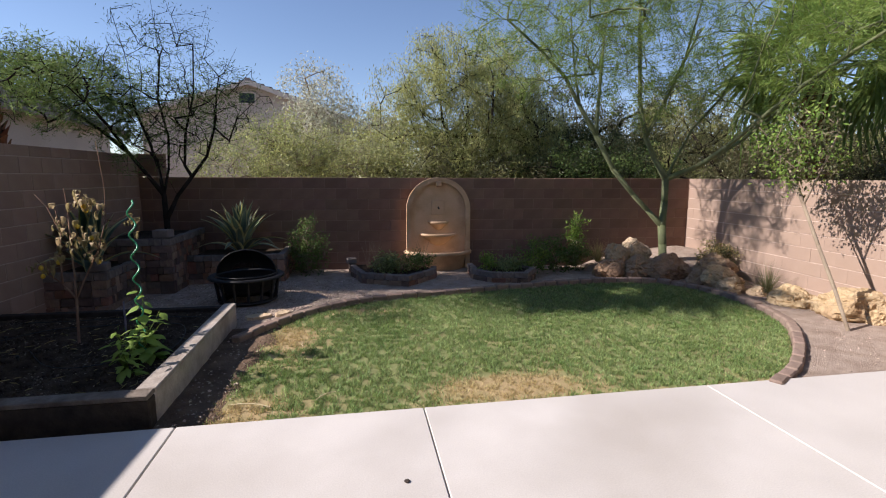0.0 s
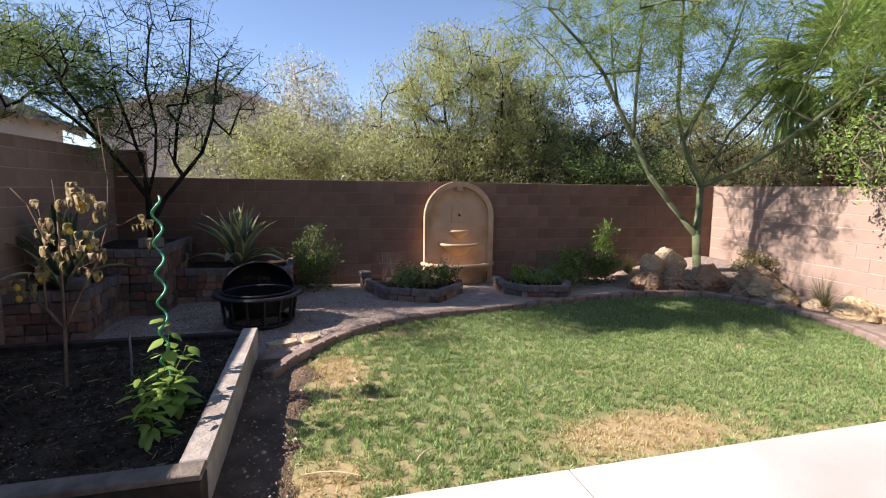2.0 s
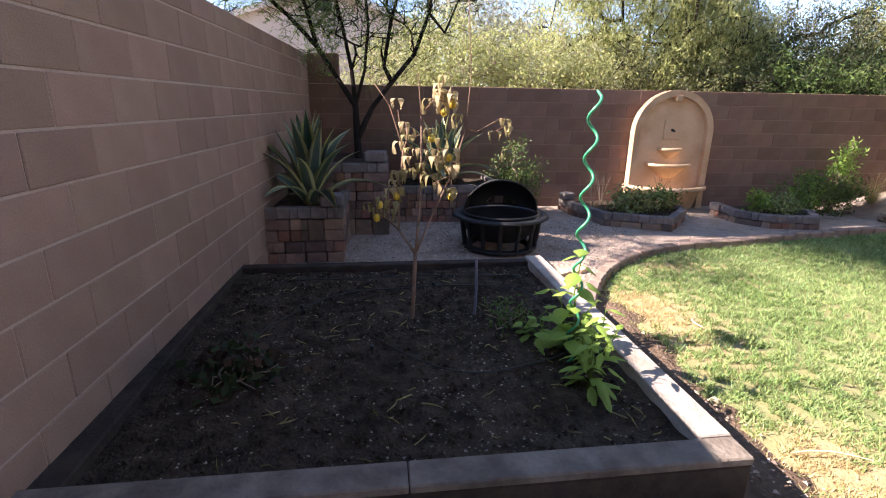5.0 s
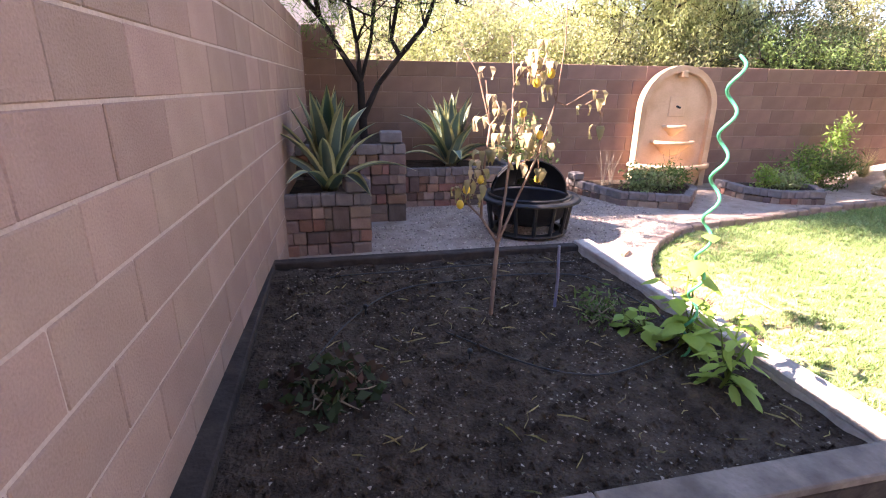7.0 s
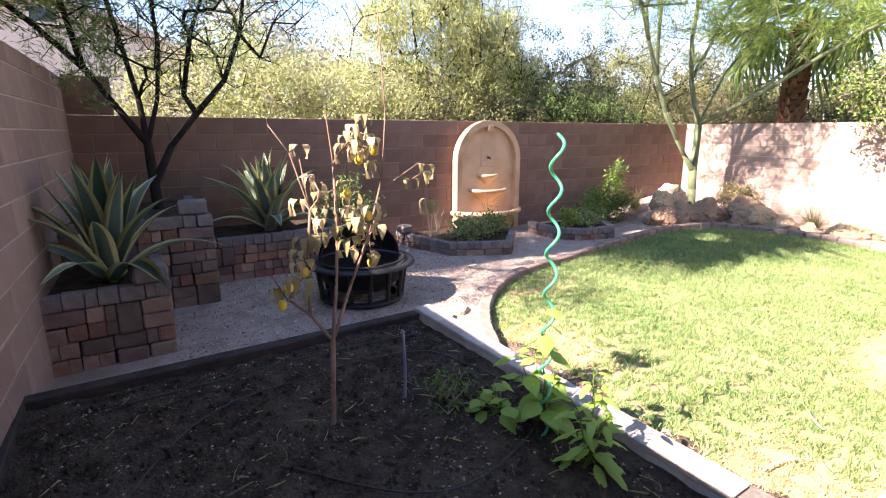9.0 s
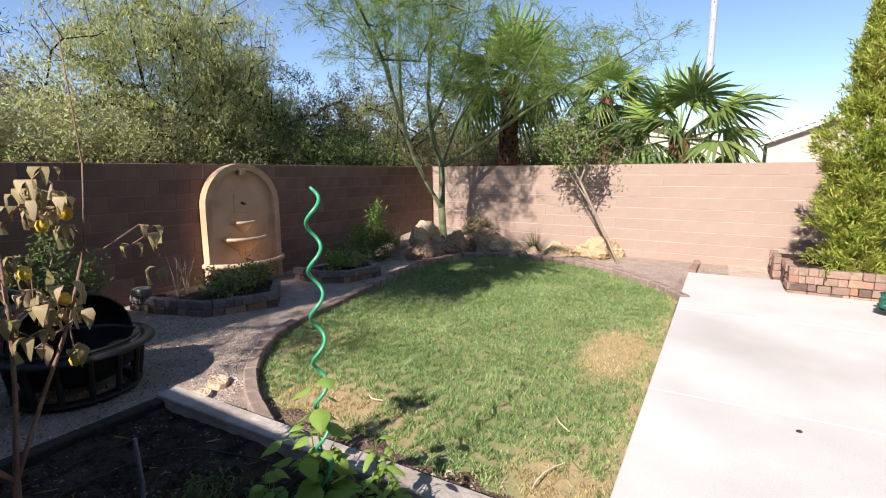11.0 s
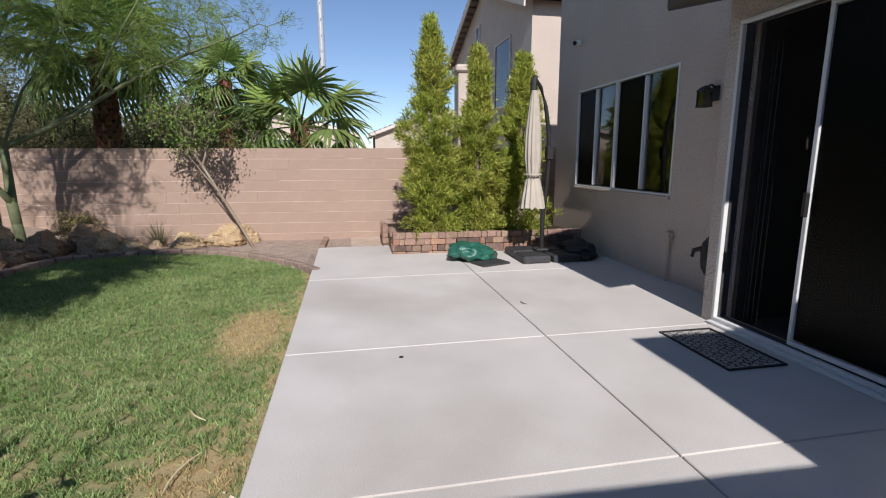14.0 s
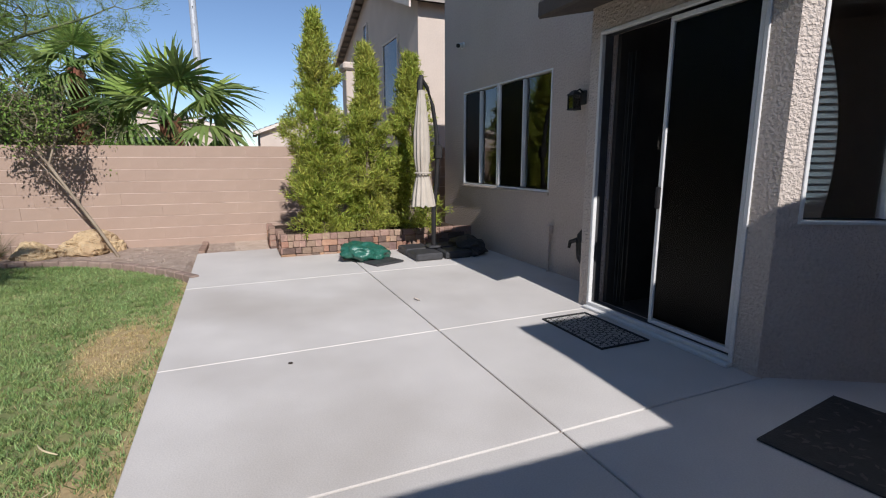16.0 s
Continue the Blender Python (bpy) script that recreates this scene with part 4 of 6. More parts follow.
L_POD = foliage("conifer_leaf", (0.31, 0.375, 0.06), (0.48, 0.49, 0.11), 0.45)
L_BUSH = foliage("bush_leaf", (0.09, 0.15, 0.045), (0.15, 0.22, 0.065))
L_SCRUB = foliage("scrub_leaf", (0.14, 0.12, 0.07), (0.22, 0.19, 0.11))
L_MAROON = foliage("reddish_leaf", (0.055, 0.035, 0.025), (0.10, 0.06, 0.04))
L_SAGE = foliage("sage_leaf", (0.17, 0.235, 0.085), (0.28, 0.34, 0.15))
L_STRAW = foliage("straw_grass", (0.36, 0.30, 0.13), (0.46, 0.39, 0.19))
L_WILT = foliage("wilted_leaf", (0.41, 0.33, 0.165), (0.55, 0.46, 0.265))
L_CURL = foliage("curled_leaf", (0.24, 0.22, 0.09), (0.40, 0.34, 0.16))
L_PALM = foliage("palm_leaf", (0.14, 0.21, 0.06), (0.24, 0.31, 0.095), 0.3, 0.36, 0.4)
L_PALM_NEW = foliage("young_palm_leaf", (0.25, 0.36, 0.08), (0.36, 0.46, 0.12), 0.25, 0.45, 0.4)
BARK_DARK = mat("dark_bark", (0.016, 0.012, 0.010), (0.034, 0.026, 0.021), 6, 0.95, 0.8, 60)
BARK_GREEN = mat("green_bark", (0.085, 0.11, 0.045), (0.16, 0.175, 0.085), 5, 0.8, 0.4, 50)
BARK_TAN = mat("tan_bark", (0.22, 0.17, 0.125), (0.32, 0.26, 0.19), 6, 0.95, 0.7, 60)

# ---- trees in the yard ----
# palo verde with two green stems
tree("palo_verde_tree", "airy palo verde with forked green trunk on the rocky mound", [
    ([(6.92, 4.68, 0.15), (6.9, 4.7, 0.5), (6.86, 4.7, 0.84)], None),
    ([(6.86, 4.7, 0.84), (6.55, 4.72, 1.14), (6.24, 4.7, 1.42), (5.82, 4.7, 1.87), (5.46, 4.7, 2.46), (5.1, 4.65, 2.95), (4.8, 4.6, 3.4), (4.3, 4.5, 3.8), (3.7, 4.4, 4.2)], 2),
    ([(6.86, 4.7, 0.84), (6.88, 4.7, 1.3), (6.87, 4.7, 1.7)], 2),
    ([(6.87, 4.7, 1.7), (6.62, 4.68, 2.05), (6.39, 4.65, 2.43), (6.2, 4.6, 3.06), (6.1, 4.5, 3.6), (6.0, 4.4, 4.2), (5.9, 4.3, 4.9)], 12),
    ([(6.87, 4.7, 1.7), (7.0, 4.6, 2.1), (7.2, 4.5, 2.6), (7.55, 4.3, 3.1), (7.75, 4.2, 3.6), (7.9, 4.1, 4.5)], 12),
    ([(6.87, 4.7, 1.7), (7.3, 4.45, 1.92), (7.75, 4.1, 2.3), (8.2, 3.8, 2.8), (8.5, 3.5, 3.3)], 12),
    ([(5.46, 4.7, 2.46), (5.5, 4.75, 3.0), (5.55, 4.8, 3.6), (5.6, 4.8, 4.5)], 6),
    ([(6.39, 4.65, 2.43), (6.6, 4.5, 3.0), (6.8, 4.3, 3.7), (6.9, 4.1, 4.6)], 14),
    ([(5.1, 4.65, 2.95), (5.0, 4.7, 3.6), (4.9, 4.7, 4.4)], 7),
    ([(7.3, 4.45, 1.92), (7.42, 3.9, 2.25), (7.48, 3.3, 2.65), (7.5, 2.7, 3.0), (7.55, 2.1, 3.3), (7.6, 1.4, 3.6)], 24),
    ([(7.42, 3.9, 2.25), (7.2, 3.4, 2.8), (7.0, 2.9, 3.5), (6.9, 2.4, 4.2)], 37),
], [(5.9, 4.4, 4.5, 2.5, 1.5, 1.2), (8.2, 3.4, 3.8, 1.4, 1.7, 0.8), (4.5, 4.4, 3.9, 1.2, 1.0, 0.8), (7.4, 1.9, 3.75, 0.9, 1.4, 0.6), (7.5, 2.8, 3.2, 0.8, 1.0, 0.5), (6.3, 4.2, 3.3, 1.2, 1.0, 0.6)], 1350, 3, BARK_GREEN, L_PALO, 0.0037, 42, 0.06, 0.12, 0.0085, step=0.17, wobble=0.025, up=0.06, droop=0.05, twig=3, power=0.455, align=0.5)
# dark acacia in the corner planter
tree("acacia_tree", "thin dark-limbed acacia with sparse feathery leaves in the corner planter", [
    ([(-1.85, 5.35, 0.6), (-1.86, 5.35, 1.0), (-1.87, 5.35, 1.42)], None),
    ([(-1.87, 5.35, 1.42), (-2.08, 5.3, 1.75), (-2.3, 5.2, 2.1), (-2.6, 5.1, 2.42), (-2.95, 5.0, 2.72), (-3.5, 4.9, 3.2), (-3.95, 4.9, 3.5)], 2),
    ([(-1.87, 5.35, 1.42), (-1.9, 5.3, 1.85), (-1.98, 5.2, 2.3), (-2.08, 5.0, 2.8), (-2.05, 4.85, 3.4), (-2.15, 4.7, 4.1)], 2),
    ([(-1.87, 5.35, 1.42), (-1.74, 5.28, 1.85), (-1.68, 5.2, 2.35), (-1.72, 5.0, 2.9), (-1.6, 4.85, 3.5), (-1.62, 4.7, 4.4)], 2),
    ([(-1.86, 5.35, 1.0), (-1.66, 5.35, 1.4), (-1.4, 5.3, 1.72), (-1.12, 5.2, 2.05), (-0.95, 5.1, 2.5), (-0.85, 5.0, 3.1), (-0.5, 4.9, 3.7)], 1),
    ([(-1.66, 5.35, 1.4), (-1.5, 5.3, 1.9), (-1.4, 5.15, 2.45), (-1.2, 5.0, 3.0), (-1.1, 4.8, 3.7)], 20),
    ([(-1.12, 5.2, 2.05), (-0.75, 5.15, 2.3), (-0.6, 5.1, 2.65), (-0.2, 5.0, 3.0)], 22),
    ([(-2.3, 5.2, 2.1), (-2.35, 4.8, 2.45), (-2.4, 4.3, 2.75), (-2.35, 3.8, 3.0)], 4),
], [(-1.6, 5.0, 3.0, 1.2, 0.7, 0.8), (-1.4, 5.15, 2.35, 0.75, 0.4, 0.5), (-3.0, 4.9, 3.0, 1.0, 0.6, 0.55), (-0.9, 5.0, 2.9, 0.8, 0.6, 0.6), (-1.5, 4.8, 3.9, 0.7, 0.4, 0.35), (-2.4, 5.0, 2.75, 0.6, 0.5, 0.4), (-3.3, 4.9, 3.3, 0.8, 0.5, 0.35), (-2.5, 3.7, 2.95, 0.8, 0.9, 0.4), (-1.75, 5.1, 2.3, 0.8, 0.4, 0.6), (-1.5, 5.1, 2.7, 0.9, 0.5, 0.5)], 2500, 5, BARK_DARK, L_ACACIA, 0.0025, 24, 0.05, 0.085, 0.0105, step=0.16, wobble=0.034, up=0.05, droop=0.1, twig=2, power=0.42, align=0.45, leafy=lambda p: p[0] < -2.05 and p[2] < 3.5, bare=7)
# leaning young tree by the sunny wall
tree("leaning_young_tree", "slender leaning young tree with sparse leaves beside the sunlit wall", [
    ([(6.95, 1.12, -0.1), (6.93, 1.35, 0.4), (6.9, 1.6, 0.9), (6.88, 1.85, 1.4), (6.86, 2.05, 1.75), (6.88, 2.2, 2.2)], None),
    ([(6.9, 1.6, 0.9), (7.0, 1.9, 1.3), (7.1, 2.2, 1.7)], 2),
    ([(6.88, 1.85, 1.4), (6.95, 1.7, 1.9), (7.0, 1.6, 2.3)], 3),
], [(6.95, 2.1, 2.15, 0.42, 0.55, 0.42), (7.0, 1.95, 1.8, 0.25, 0.3, 0.2)], 150, 8, BARK_TAN, L_GREY, 0.0040, 18, 0.08, 0.06, 0.03, step=0.15, wobble=0.03, twig=2, power=0.4, material2=L_BRIGHT)

# ---- trees beyond the north wall ----
tree("willow_tree", "large yellow-green willowy tree beyond the block wall", [
    ([(3.9, 9.2, -0.1), (3.9, 9.2, 1.0), (4.0, 9.2, 1.8)], None),
    ([(4.0, 9.2, 1.8), (3.2, 9.1, 2.8), (2.6, 9.0, 4.0)], 2),
    ([(4.0, 9.2, 1.8), (4.2, 9.3, 3.2), (4.1, 9.2, 4.8)], 2),
    ([(4.0, 9.2, 1.8), (5.0, 9.3, 2.4), (5.8, 9.3, 3.2)], 2),
    ([(4.0, 9.2, 1.8), (4.7, 9.2, 3.0), (5.1, 9.2, 4.4)], 2),
    ([(4.0, 9.2, 1.8), (3.5, 9.2, 3.2), (3.3, 9.2, 4.8)], 2),
], [(3.9, 9.2, 4.0, 1.5, 1.3, 1.2), (2.7, 9.0, 3.7, 0.9, 0.9, 0.9), (4.6, 9.3, 4.7, 0.9, 0.9, 0.7), (3.3, 9.2, 4.8, 0.7, 0.8, 0.6), (5.5, 9.2, 3.5, 1.1, 1.1, 1.0), (2.6, 9.0, 2.6, 1.2, 1.0, 0.8), (4.5, 9.0, 2.4, 2.3, 1.1, 0.8), (6.3, 9.2, 2.5, 0.9, 1.0, 0.9), (5.2, 9.2, 4.3, 1.1, 1.0, 1.0), (4.9, 9.2, 3.1, 1.6, 1.2, 1.0)], 1050, 12, BARK_DARK, L_WILLOW, 0.0055, 72, 0.11, 0.095, 0.018, droop=0.8, material2=L_WILLOW2, twig=3)
tree("willow_tree", "olive-green spreading tree beyond the block wall", [
    ([(6.2, 10.5, -0.1), (6.3, 10.5, 1.2)], None), ([(6.3, 10.5, 1.2), (7.3, 10.5, 2.2), (8.4, 10.4, 3.0)], 1), ([(6.3, 10.5, 1.2), (5.6, 10.5, 2.6)], 1),
], [(7.2, 10.5, 2.7, 2.8, 1.4, 1.5), (9.8, 9.8, 2.6, 1.8, 1.4, 1.6)], 620, 13, BARK_DARK, L_GREY, 0.006, 85, 0.12, 0.10, 0.026, droop=0.4, material2=L_DARK)
tree("yellow_shrub", "dense yellow-green shrub rising above the block wall", [
    ([(0.4, 8.0, -0.1), (0.4, 8.0, 1.0)], None), ([(0.4, 8.0, 1.0), (-0.5, 8.0, 1.8)], 1), ([(0.4, 8.0, 1.0), (1.3, 8.0, 1.9)], 1),
], [(-0.3, 8.0, 1.95, 1.7, 0.9, 0.85), (1.6, 8.1, 2.1, 1.2, 0.9, 0.8), (-0.2, 8.0, 2.5, 0.7, 0.6, 0.5)], 420, 14, BARK_TAN, L_SHRUB, 0.005, 70, 0.13, 0.075, 0.022, category="shrub", droop=0.1, material2=L_WILLOW)
tree("pale_tree", "thin pale silvery-leaved tree beyond the wall", [
    ([(0.9, 10.5, -0.1), (0.9, 10.5, 1.5)], None), ([(0.9, 10.5, 1.5), (0.3, 10.5, 3.2), (0.0, 10.4, 4.3)], 1), ([(0.9, 10.5, 1.5), (1.6, 10.5, 3.0)], 1),
], [(0.3, 10.5, 3.7, 0.9, 0.8, 1.1), (1.6, 10.5, 3.0, 1.0, 0.8, 0.8)], 220, 15, BARK_TAN, L_PALE, 0.005, 40, 0.15, 0.10, 0.03, droop=0.4)
tree("grey_tree", "grey-green scrubby tree behind the palms", [
    ([(10.5, 7.0, -0.1), (10.5, 7.0, 1.2)], None), ([(10.5, 7.0, 1.2), (9.7, 7.4, 2.4), (9.3, 7.8, 3.2)], 1), ([(10.5, 7.0, 1.2), (11.3, 6.6, 2.4)], 1),
], [(10.2, 7.4, 2.7, 2.0, 1.2, 1.5), (12.3, 6.0, 2.4, 1.5, 1.4, 1.3), (9.2, 8.0, 3.3, 1.0, 0.8, 0.9)], 620, 16, BARK_DARK, L_GREY, 0.006, 60, 0.11, 0.085, 0.02, droop=0.3, material2=L_WILLOW2)
tree("grey_tree", "distant grey-green tree line tree", [
    ([(14.0, 3.5, -0.1), (14.0, 3.5, 1.2)], None), ([(14.0, 3.5, 1.2), (14.0, 2.8, 2.2)], 1),
], [(14.0, 3.4, 2.2, 1.6, 1.6, 1.1)], 240, 17, BARK_DARK, L_GREY, 0.006, 70, 0.19, 0.10, 0.026, material2=L_WILLOW2)
for at, blob, seed, lab, leaf_a, leaf_b in (
    ((3.2, 8.3), [(3.2, 8.3, 1.75, 1.5, 0.7, 0.75), (5.0, 8.4, 1.8, 1.3, 0.7, 0.7)], 61, "olive shaded shrub under the willowy tree", L_WILLOW2, L_GREY),
    ((6.8, 8.2), [(6.6, 8.2, 1.8, 1.4, 0.8, 0.85), (8.3, 7.8, 1.7, 1.2, 0.8, 0.8)], 62, "dense dark green shrub behind the wall corner", L_DARK, L_BUSH),
    ((10.0, 5.6), [(10.0, 5.8, 1.6, 1.0, 1.3, 0.85), (10.9, 3.6, 1.45, 0.8, 1.2, 0.6)], 63, "grey-brown tangled shrub behind the palm trunks", L_GREY, L_SCRUB),
):
    tree("dark_shrub", lab, [([(at[0], at[1], -0.1), (at[0], at[1], 0.9)], None), ([(at[0], at[1], 0.9), (at[0] + 0.6, at[1], 1.5)], 1), ([(at[0], at[1], 0.9), (at[0] - 0.6, at[1], 1.5)], 1)], blob, 260, seed, BARK_DARK, leaf_a, 0.006, 60, 0.12, 0.09, 0.026, category="shrub", group="dark shrubs beyond the wall", droop=0.3, material2=leaf_b)
for ends, seed in ((((-1.0, 13.5), (16.0, 13.0)), 71), (((15.5, 3.2), (16.5, 13.0)), 72)):
    (hx0, hy0), (hx1, hy1) = ends
    spots = [(hx0 + (hx1 - hx0) * u, hy0 + (hy1 - hy0) * u) for u in (0.05, 0.2, 0.35, 0.5, 0.65, 0.8, 0.95)]
    tree("distant_hedge", "distant grey-brown belt of scrub beyond the yards", [([(x, y, -0.2), (x, y, 1.2)], None) for x, y in spots], [(x, y, 2.0 + 0.3 * math.sin(3 * x + y), 1.6 if seed == 71 else 0.8, 0.6 if seed == 71 else 1.0, 1.3) for x, y in spots], 420, seed, BARK_TAN, L_GREY, 0.012, 45, 0.24, 0.2, 0.09, category="hedge", droop=0.2, material2=L_SCRUB)
tree("cypress_tree", "distant dark pointed cypress", [([(15.5, 22.0, -0.1), (15.5, 22.0, 2.0), (15.5, 22.0, 4.4)], None)], [(15.5, 22.0, 2.6, 0.45, 0.45, 1.5), (15.5, 22.0, 4.1, 0.16, 0.16, 0.8)], 110, 64, BARK_DARK, L_DARK, 0.01, 60, 0.12, 0.16, 0.05)
tree("round_tree", "dense dark green tree in a neighbouring yard", [([(-9.5, 15.0, -0.1), (-9.5, 15.0, 2.0)], None)], [(-9.5, 15.0, 3.6, 1.1, 1.1, 0.9)], 90, 18, BARK_DARK, L_BUSH, 0.01, 60, 0.2, 0.14, 0.07)


# ---- fan palms ----
def fan_mesh(seed, segs=26, size=0.75, droop=0.35, name="frond", material=None):
    """One palm leaf: stalk along +y, then a folded fan of pointed fingers that droop at the ends."""
    r = random.Random(seed)
    verts, faces = [], []

    def strip(pts, w):
        b = len(verts)
        for (p, side, wd) in [(p, s_, w_) for (p, s_), w_ in zip(pts, w)]:
            verts.append(p - side * wd)
            verts.append(p + side * wd)
        for k in range(len(pts) - 1):
            faces.append((b + 2 * k, b + 2 * k + 1, b + 2 * k + 3, b + 2 * k + 2))

    stalk = size * 1.0
    for sx in (Vector((1, 0, 0)), Vector((0, 0, 1))):
        strip([(Vector((0, stalk * t, 0.12 * size * t - 0.18 * size * t * t)), sx) for t in (0, 0.33, 0.66, 1)], (0.02, 0.016, 0.012, 0.009))
    hub = Vector((0, stalk, -0.06 * size))
    for k in range(segs):
        a = math.radians(-125 + 250 * k / (segs - 1)) + r.uniform(-0.02, 0.02)
        d = Vector((math.sin(a), math.cos(a), 0))
        ln = size * (0.78 + 0.25 * math.cos(a * 0.8)) * r.uniform(0.9, 1.06)
        side = Vector((d.y, -d.x, 0)) * 1.0
        side = (side + Vector((0, 0, 0.6 if k % 2 else -0.6))).normalized()
        pts = []
        for t in (0.0, 0.3, 0.6, 0.82, 1.0):
            z = -droop * ln * max(0, t - 0.25) ** 1.7 * r.uniform(0.85, 1.3) - abs(math.sin(a)) * 0.12 * ln * t
            pts.append((hub + d * ln * t * (1 - 0.12 * droop * t) + Vector((0, 0, z)), side))
        wm = size * 0.037
        strip(pts, (0.004, wm * 0.9, wm, wm * 0.5, 0.002))
    me = bpy.data.meshes.new(name)
    me.from_pydata([tuple(v) for v in verts], [], faces)
    me.materials.append(material)
    return me


def palm(at, height, radius, size, fronds, label, seed, dead=0, lean=(0, 0)):
    e = thing("fan_palm", at, label, "palm", "fan palms")
    r = random.Random(seed)
    bm = bmesh.new()
    steps = 9
    tube(bm, [(lean[0] * k / steps, lean[1] * k / steps, -0.15 + (height + 0.15) * k / steps) for k in range(steps + 1)], [radius * (1.15 - 0.2 * k / steps) for k in range(steps + 1)], 12)
    part("trunk", bm, PALM_TRUNK, e, smooth=True)
    verts, faces = [], []
    rows = int(height / 0.11)
    for j in range(rows):
        for k in range(9):
            a = 2 * math.pi * (k + 0.5 * (j % 2)) / 9 + r.uniform(-0.15, 0.15)
            z = height * j / rows
            t = z / height
            c = Vector((lean[0] * t, lean[1] * t, z))
            o = Vector((math.cos(a), math.sin(a), 0))
            sd = Vector((-o.y, o.x, 0))
            rr = radius * (1.1 - 0.2 * t)
            w = radius * 0.36
            b = len(verts)
            tip = c + o * rr * r.uniform(1.18, 1.4) + Vector((0, 0, 0.16 * r.uniform(0.7, 1.2)))
            verts += [c + o * rr * 0.95 - sd * w, c + o * rr * 0.95 + sd * w, tip + sd * w * 0.35, tip - sd * w * 0.35, c + o * rr * 1.15 + Vector((0, 0, -0.02))]
            faces += [(b, b + 3, b + 2, b + 1), (b, b + 4, b + 3), (b + 4, b + 1, b + 2), (b + 4, b + 2, b + 3)]
    soup("leaf_base", verts, faces, PALM_BOOT, e)
    for k in range(fronds):
        u = k / fronds
        el = 78 - 104 * u ** 0.85 + r.uniform(-9, 9)
        if u < 0.15:
            el = 84 + r.uniform(-6, 4)
        az = k * 137.5 + r.uniform(-12, 12)
        me = FANS_NEW[k % len(FANS_NEW)] if u < 0.28 else FANS[k % len(FANS)] if u < 0.75 else FANS_OLD[k % len(FANS_OLD)]
        sc = size * r.uniform(0.85, 1.12)
        m = Matrix.Translation((lean[0], lean[1], height - 0.05)) @ Matrix.Rotation(radians(az), 4, "Z") @ Matrix.Rotation(radians(el), 4, "X") @ Matrix.Rotation(radians(r.uniform(-25, 25)), 4, "Y") @ Matrix.Scale(sc, 4)
        sub("frond", me, e, m)
    return e


PALM_TRUNK = mat("palm_trunk", (0.05, 0.03, 0.02), (0.10, 0.06, 0.04), 8, 0.95, 0.8, 50)
PALM_BOOT = mat("palm_boot", (0.13, 0.055, 0.03), (0.27, 0.14, 0.08), 3, 0.9, 0.5, 50, island=0.35)
FANS = [fan_mesh(k, 28, 0.75, 0.75, material=L_PALM) for k in range(3)]
FANS_NEW = [fan_mesh(10 + k, 26, 0.72, 0.16, material=L_PALM_NEW) for k in range(2)]
FANS_OLD = [fan_mesh(20 + k, 24, 0.7, 1.6, material=L_PALM) for k in range(2)]
palm((9.5, 4.3, 0), 3.65, 0.20, 1.3, 26, "fan palm with a shaggy brown trunk beyond the wall", 31)
palm((12.2, 2.55, 0), 3.55, 0.16, 1.0, 22, "slim fan palm beyond the sunlit wall", 32)
palm((10.4, 0.55, 0), 2.3, 0.20, 1.38, 20, "young fan palm with broad green fronds behind the wall", 33)
palm((-4.3, 5.35, 0), 7.3, 0.27, 1.5, 34, "tall fan palm trunk with brown leaf bases", 34, lean=(0.1, -0.9))

# ---- conifers in the long planter ----
def conifer(at, height, radius, label, seed):
    e = thing("columnar_conifer", (0, 0, 0), label, "conifer", "conifers in the planter")
    r = np.random.RandomState(seed)
    bm = bmesh.new()
    tube(bm, [(at[0], at[1], at[2] + height * t) for t in (0, 0.3, 0.6, 0.95)], [0.05, 0.035, 0.02, 0.006], 7)
    part("trunk", bm, BARK_TAN, e)
    tips, dirs = [], []
    verts, faces = [], []
    for k in range(420):
        t = r.uniform(0.0, 1) ** 0.95
        a = r.uniform(0, 2 * math.pi)
        lump = 0.82 + 0.6 * noise.noise(Vector((t * 5, seed * 3.1, 0))) + 0.5 * noise.noise(Vector((t * 7, math.cos(a) * 1.5, math.sin(a) * 1.5 + seed)))
        prof = max(radius * (1.0 if t < 0.45 else 1 - 1.05 * (t - 0.45)) * (1 - t ** 7) * lump, 0.07)
        o = np.array((math.cos(a), math.sin(a), 0))
        p0 = np.array(at) + np.array((0, 0, height * max(0, t - 0.06)))
        p1 = np.array(at) + o * prof * r.uniform(0.6, 1.1) + np.array((0, 0, height * t))
        for u in (0.45, 0.7, 0.88, 1.0):
            tips.append(p0 + (p1 - p0) * u)
            dirs.append((p1 - p0) / np.linalg.norm(p1 - p0) + np.array((0, 0, 0.5)))
        q0, q1 = Vector(p0), Vector(p1)
        sd = (q1 - q0).orthogonal().normalized() * 0.006
        b = len(verts)
        verts += [q0 - sd, q0 + sd, q1]
        faces.append((b, b + 1, b + 2))
    soup("twig", verts, faces, BARK_TAN, e)
    scatter_leaves("foliage", tips, 22, 0.034, 0.09, 0.016, L_POD, e, 0.0, 0.1, dirs, 0.36)
    return e


conifer((6.0, -1.90, 0.28), 3.42, 0.50, "tall columnar conifer with bright narrow leaves in the paver planter", 41)
conifer((6.02, -2.68, 0.28), 2.95, 0.50, "columnar conifer with bright narrow leaves in the paver planter", 42)
conifer((6.05, -3.45, 0.28), 2.88, 0.52, "columnar conifer behind the folded umbrella in the paver planter", 43)

# ---- agaves ----
AGAVE = mat("agave_green", (0.15, 0.225, 0.165), (0.24, 0.31, 0.23), 6, 0.5, 0.2, 60, vary=0.15)
AGAVE_EDGE = mat("agave_margin", (0.58, 0.56, 0.27), (0.70, 0.67, 0.38), 6, 0.5, 0.2, 60)


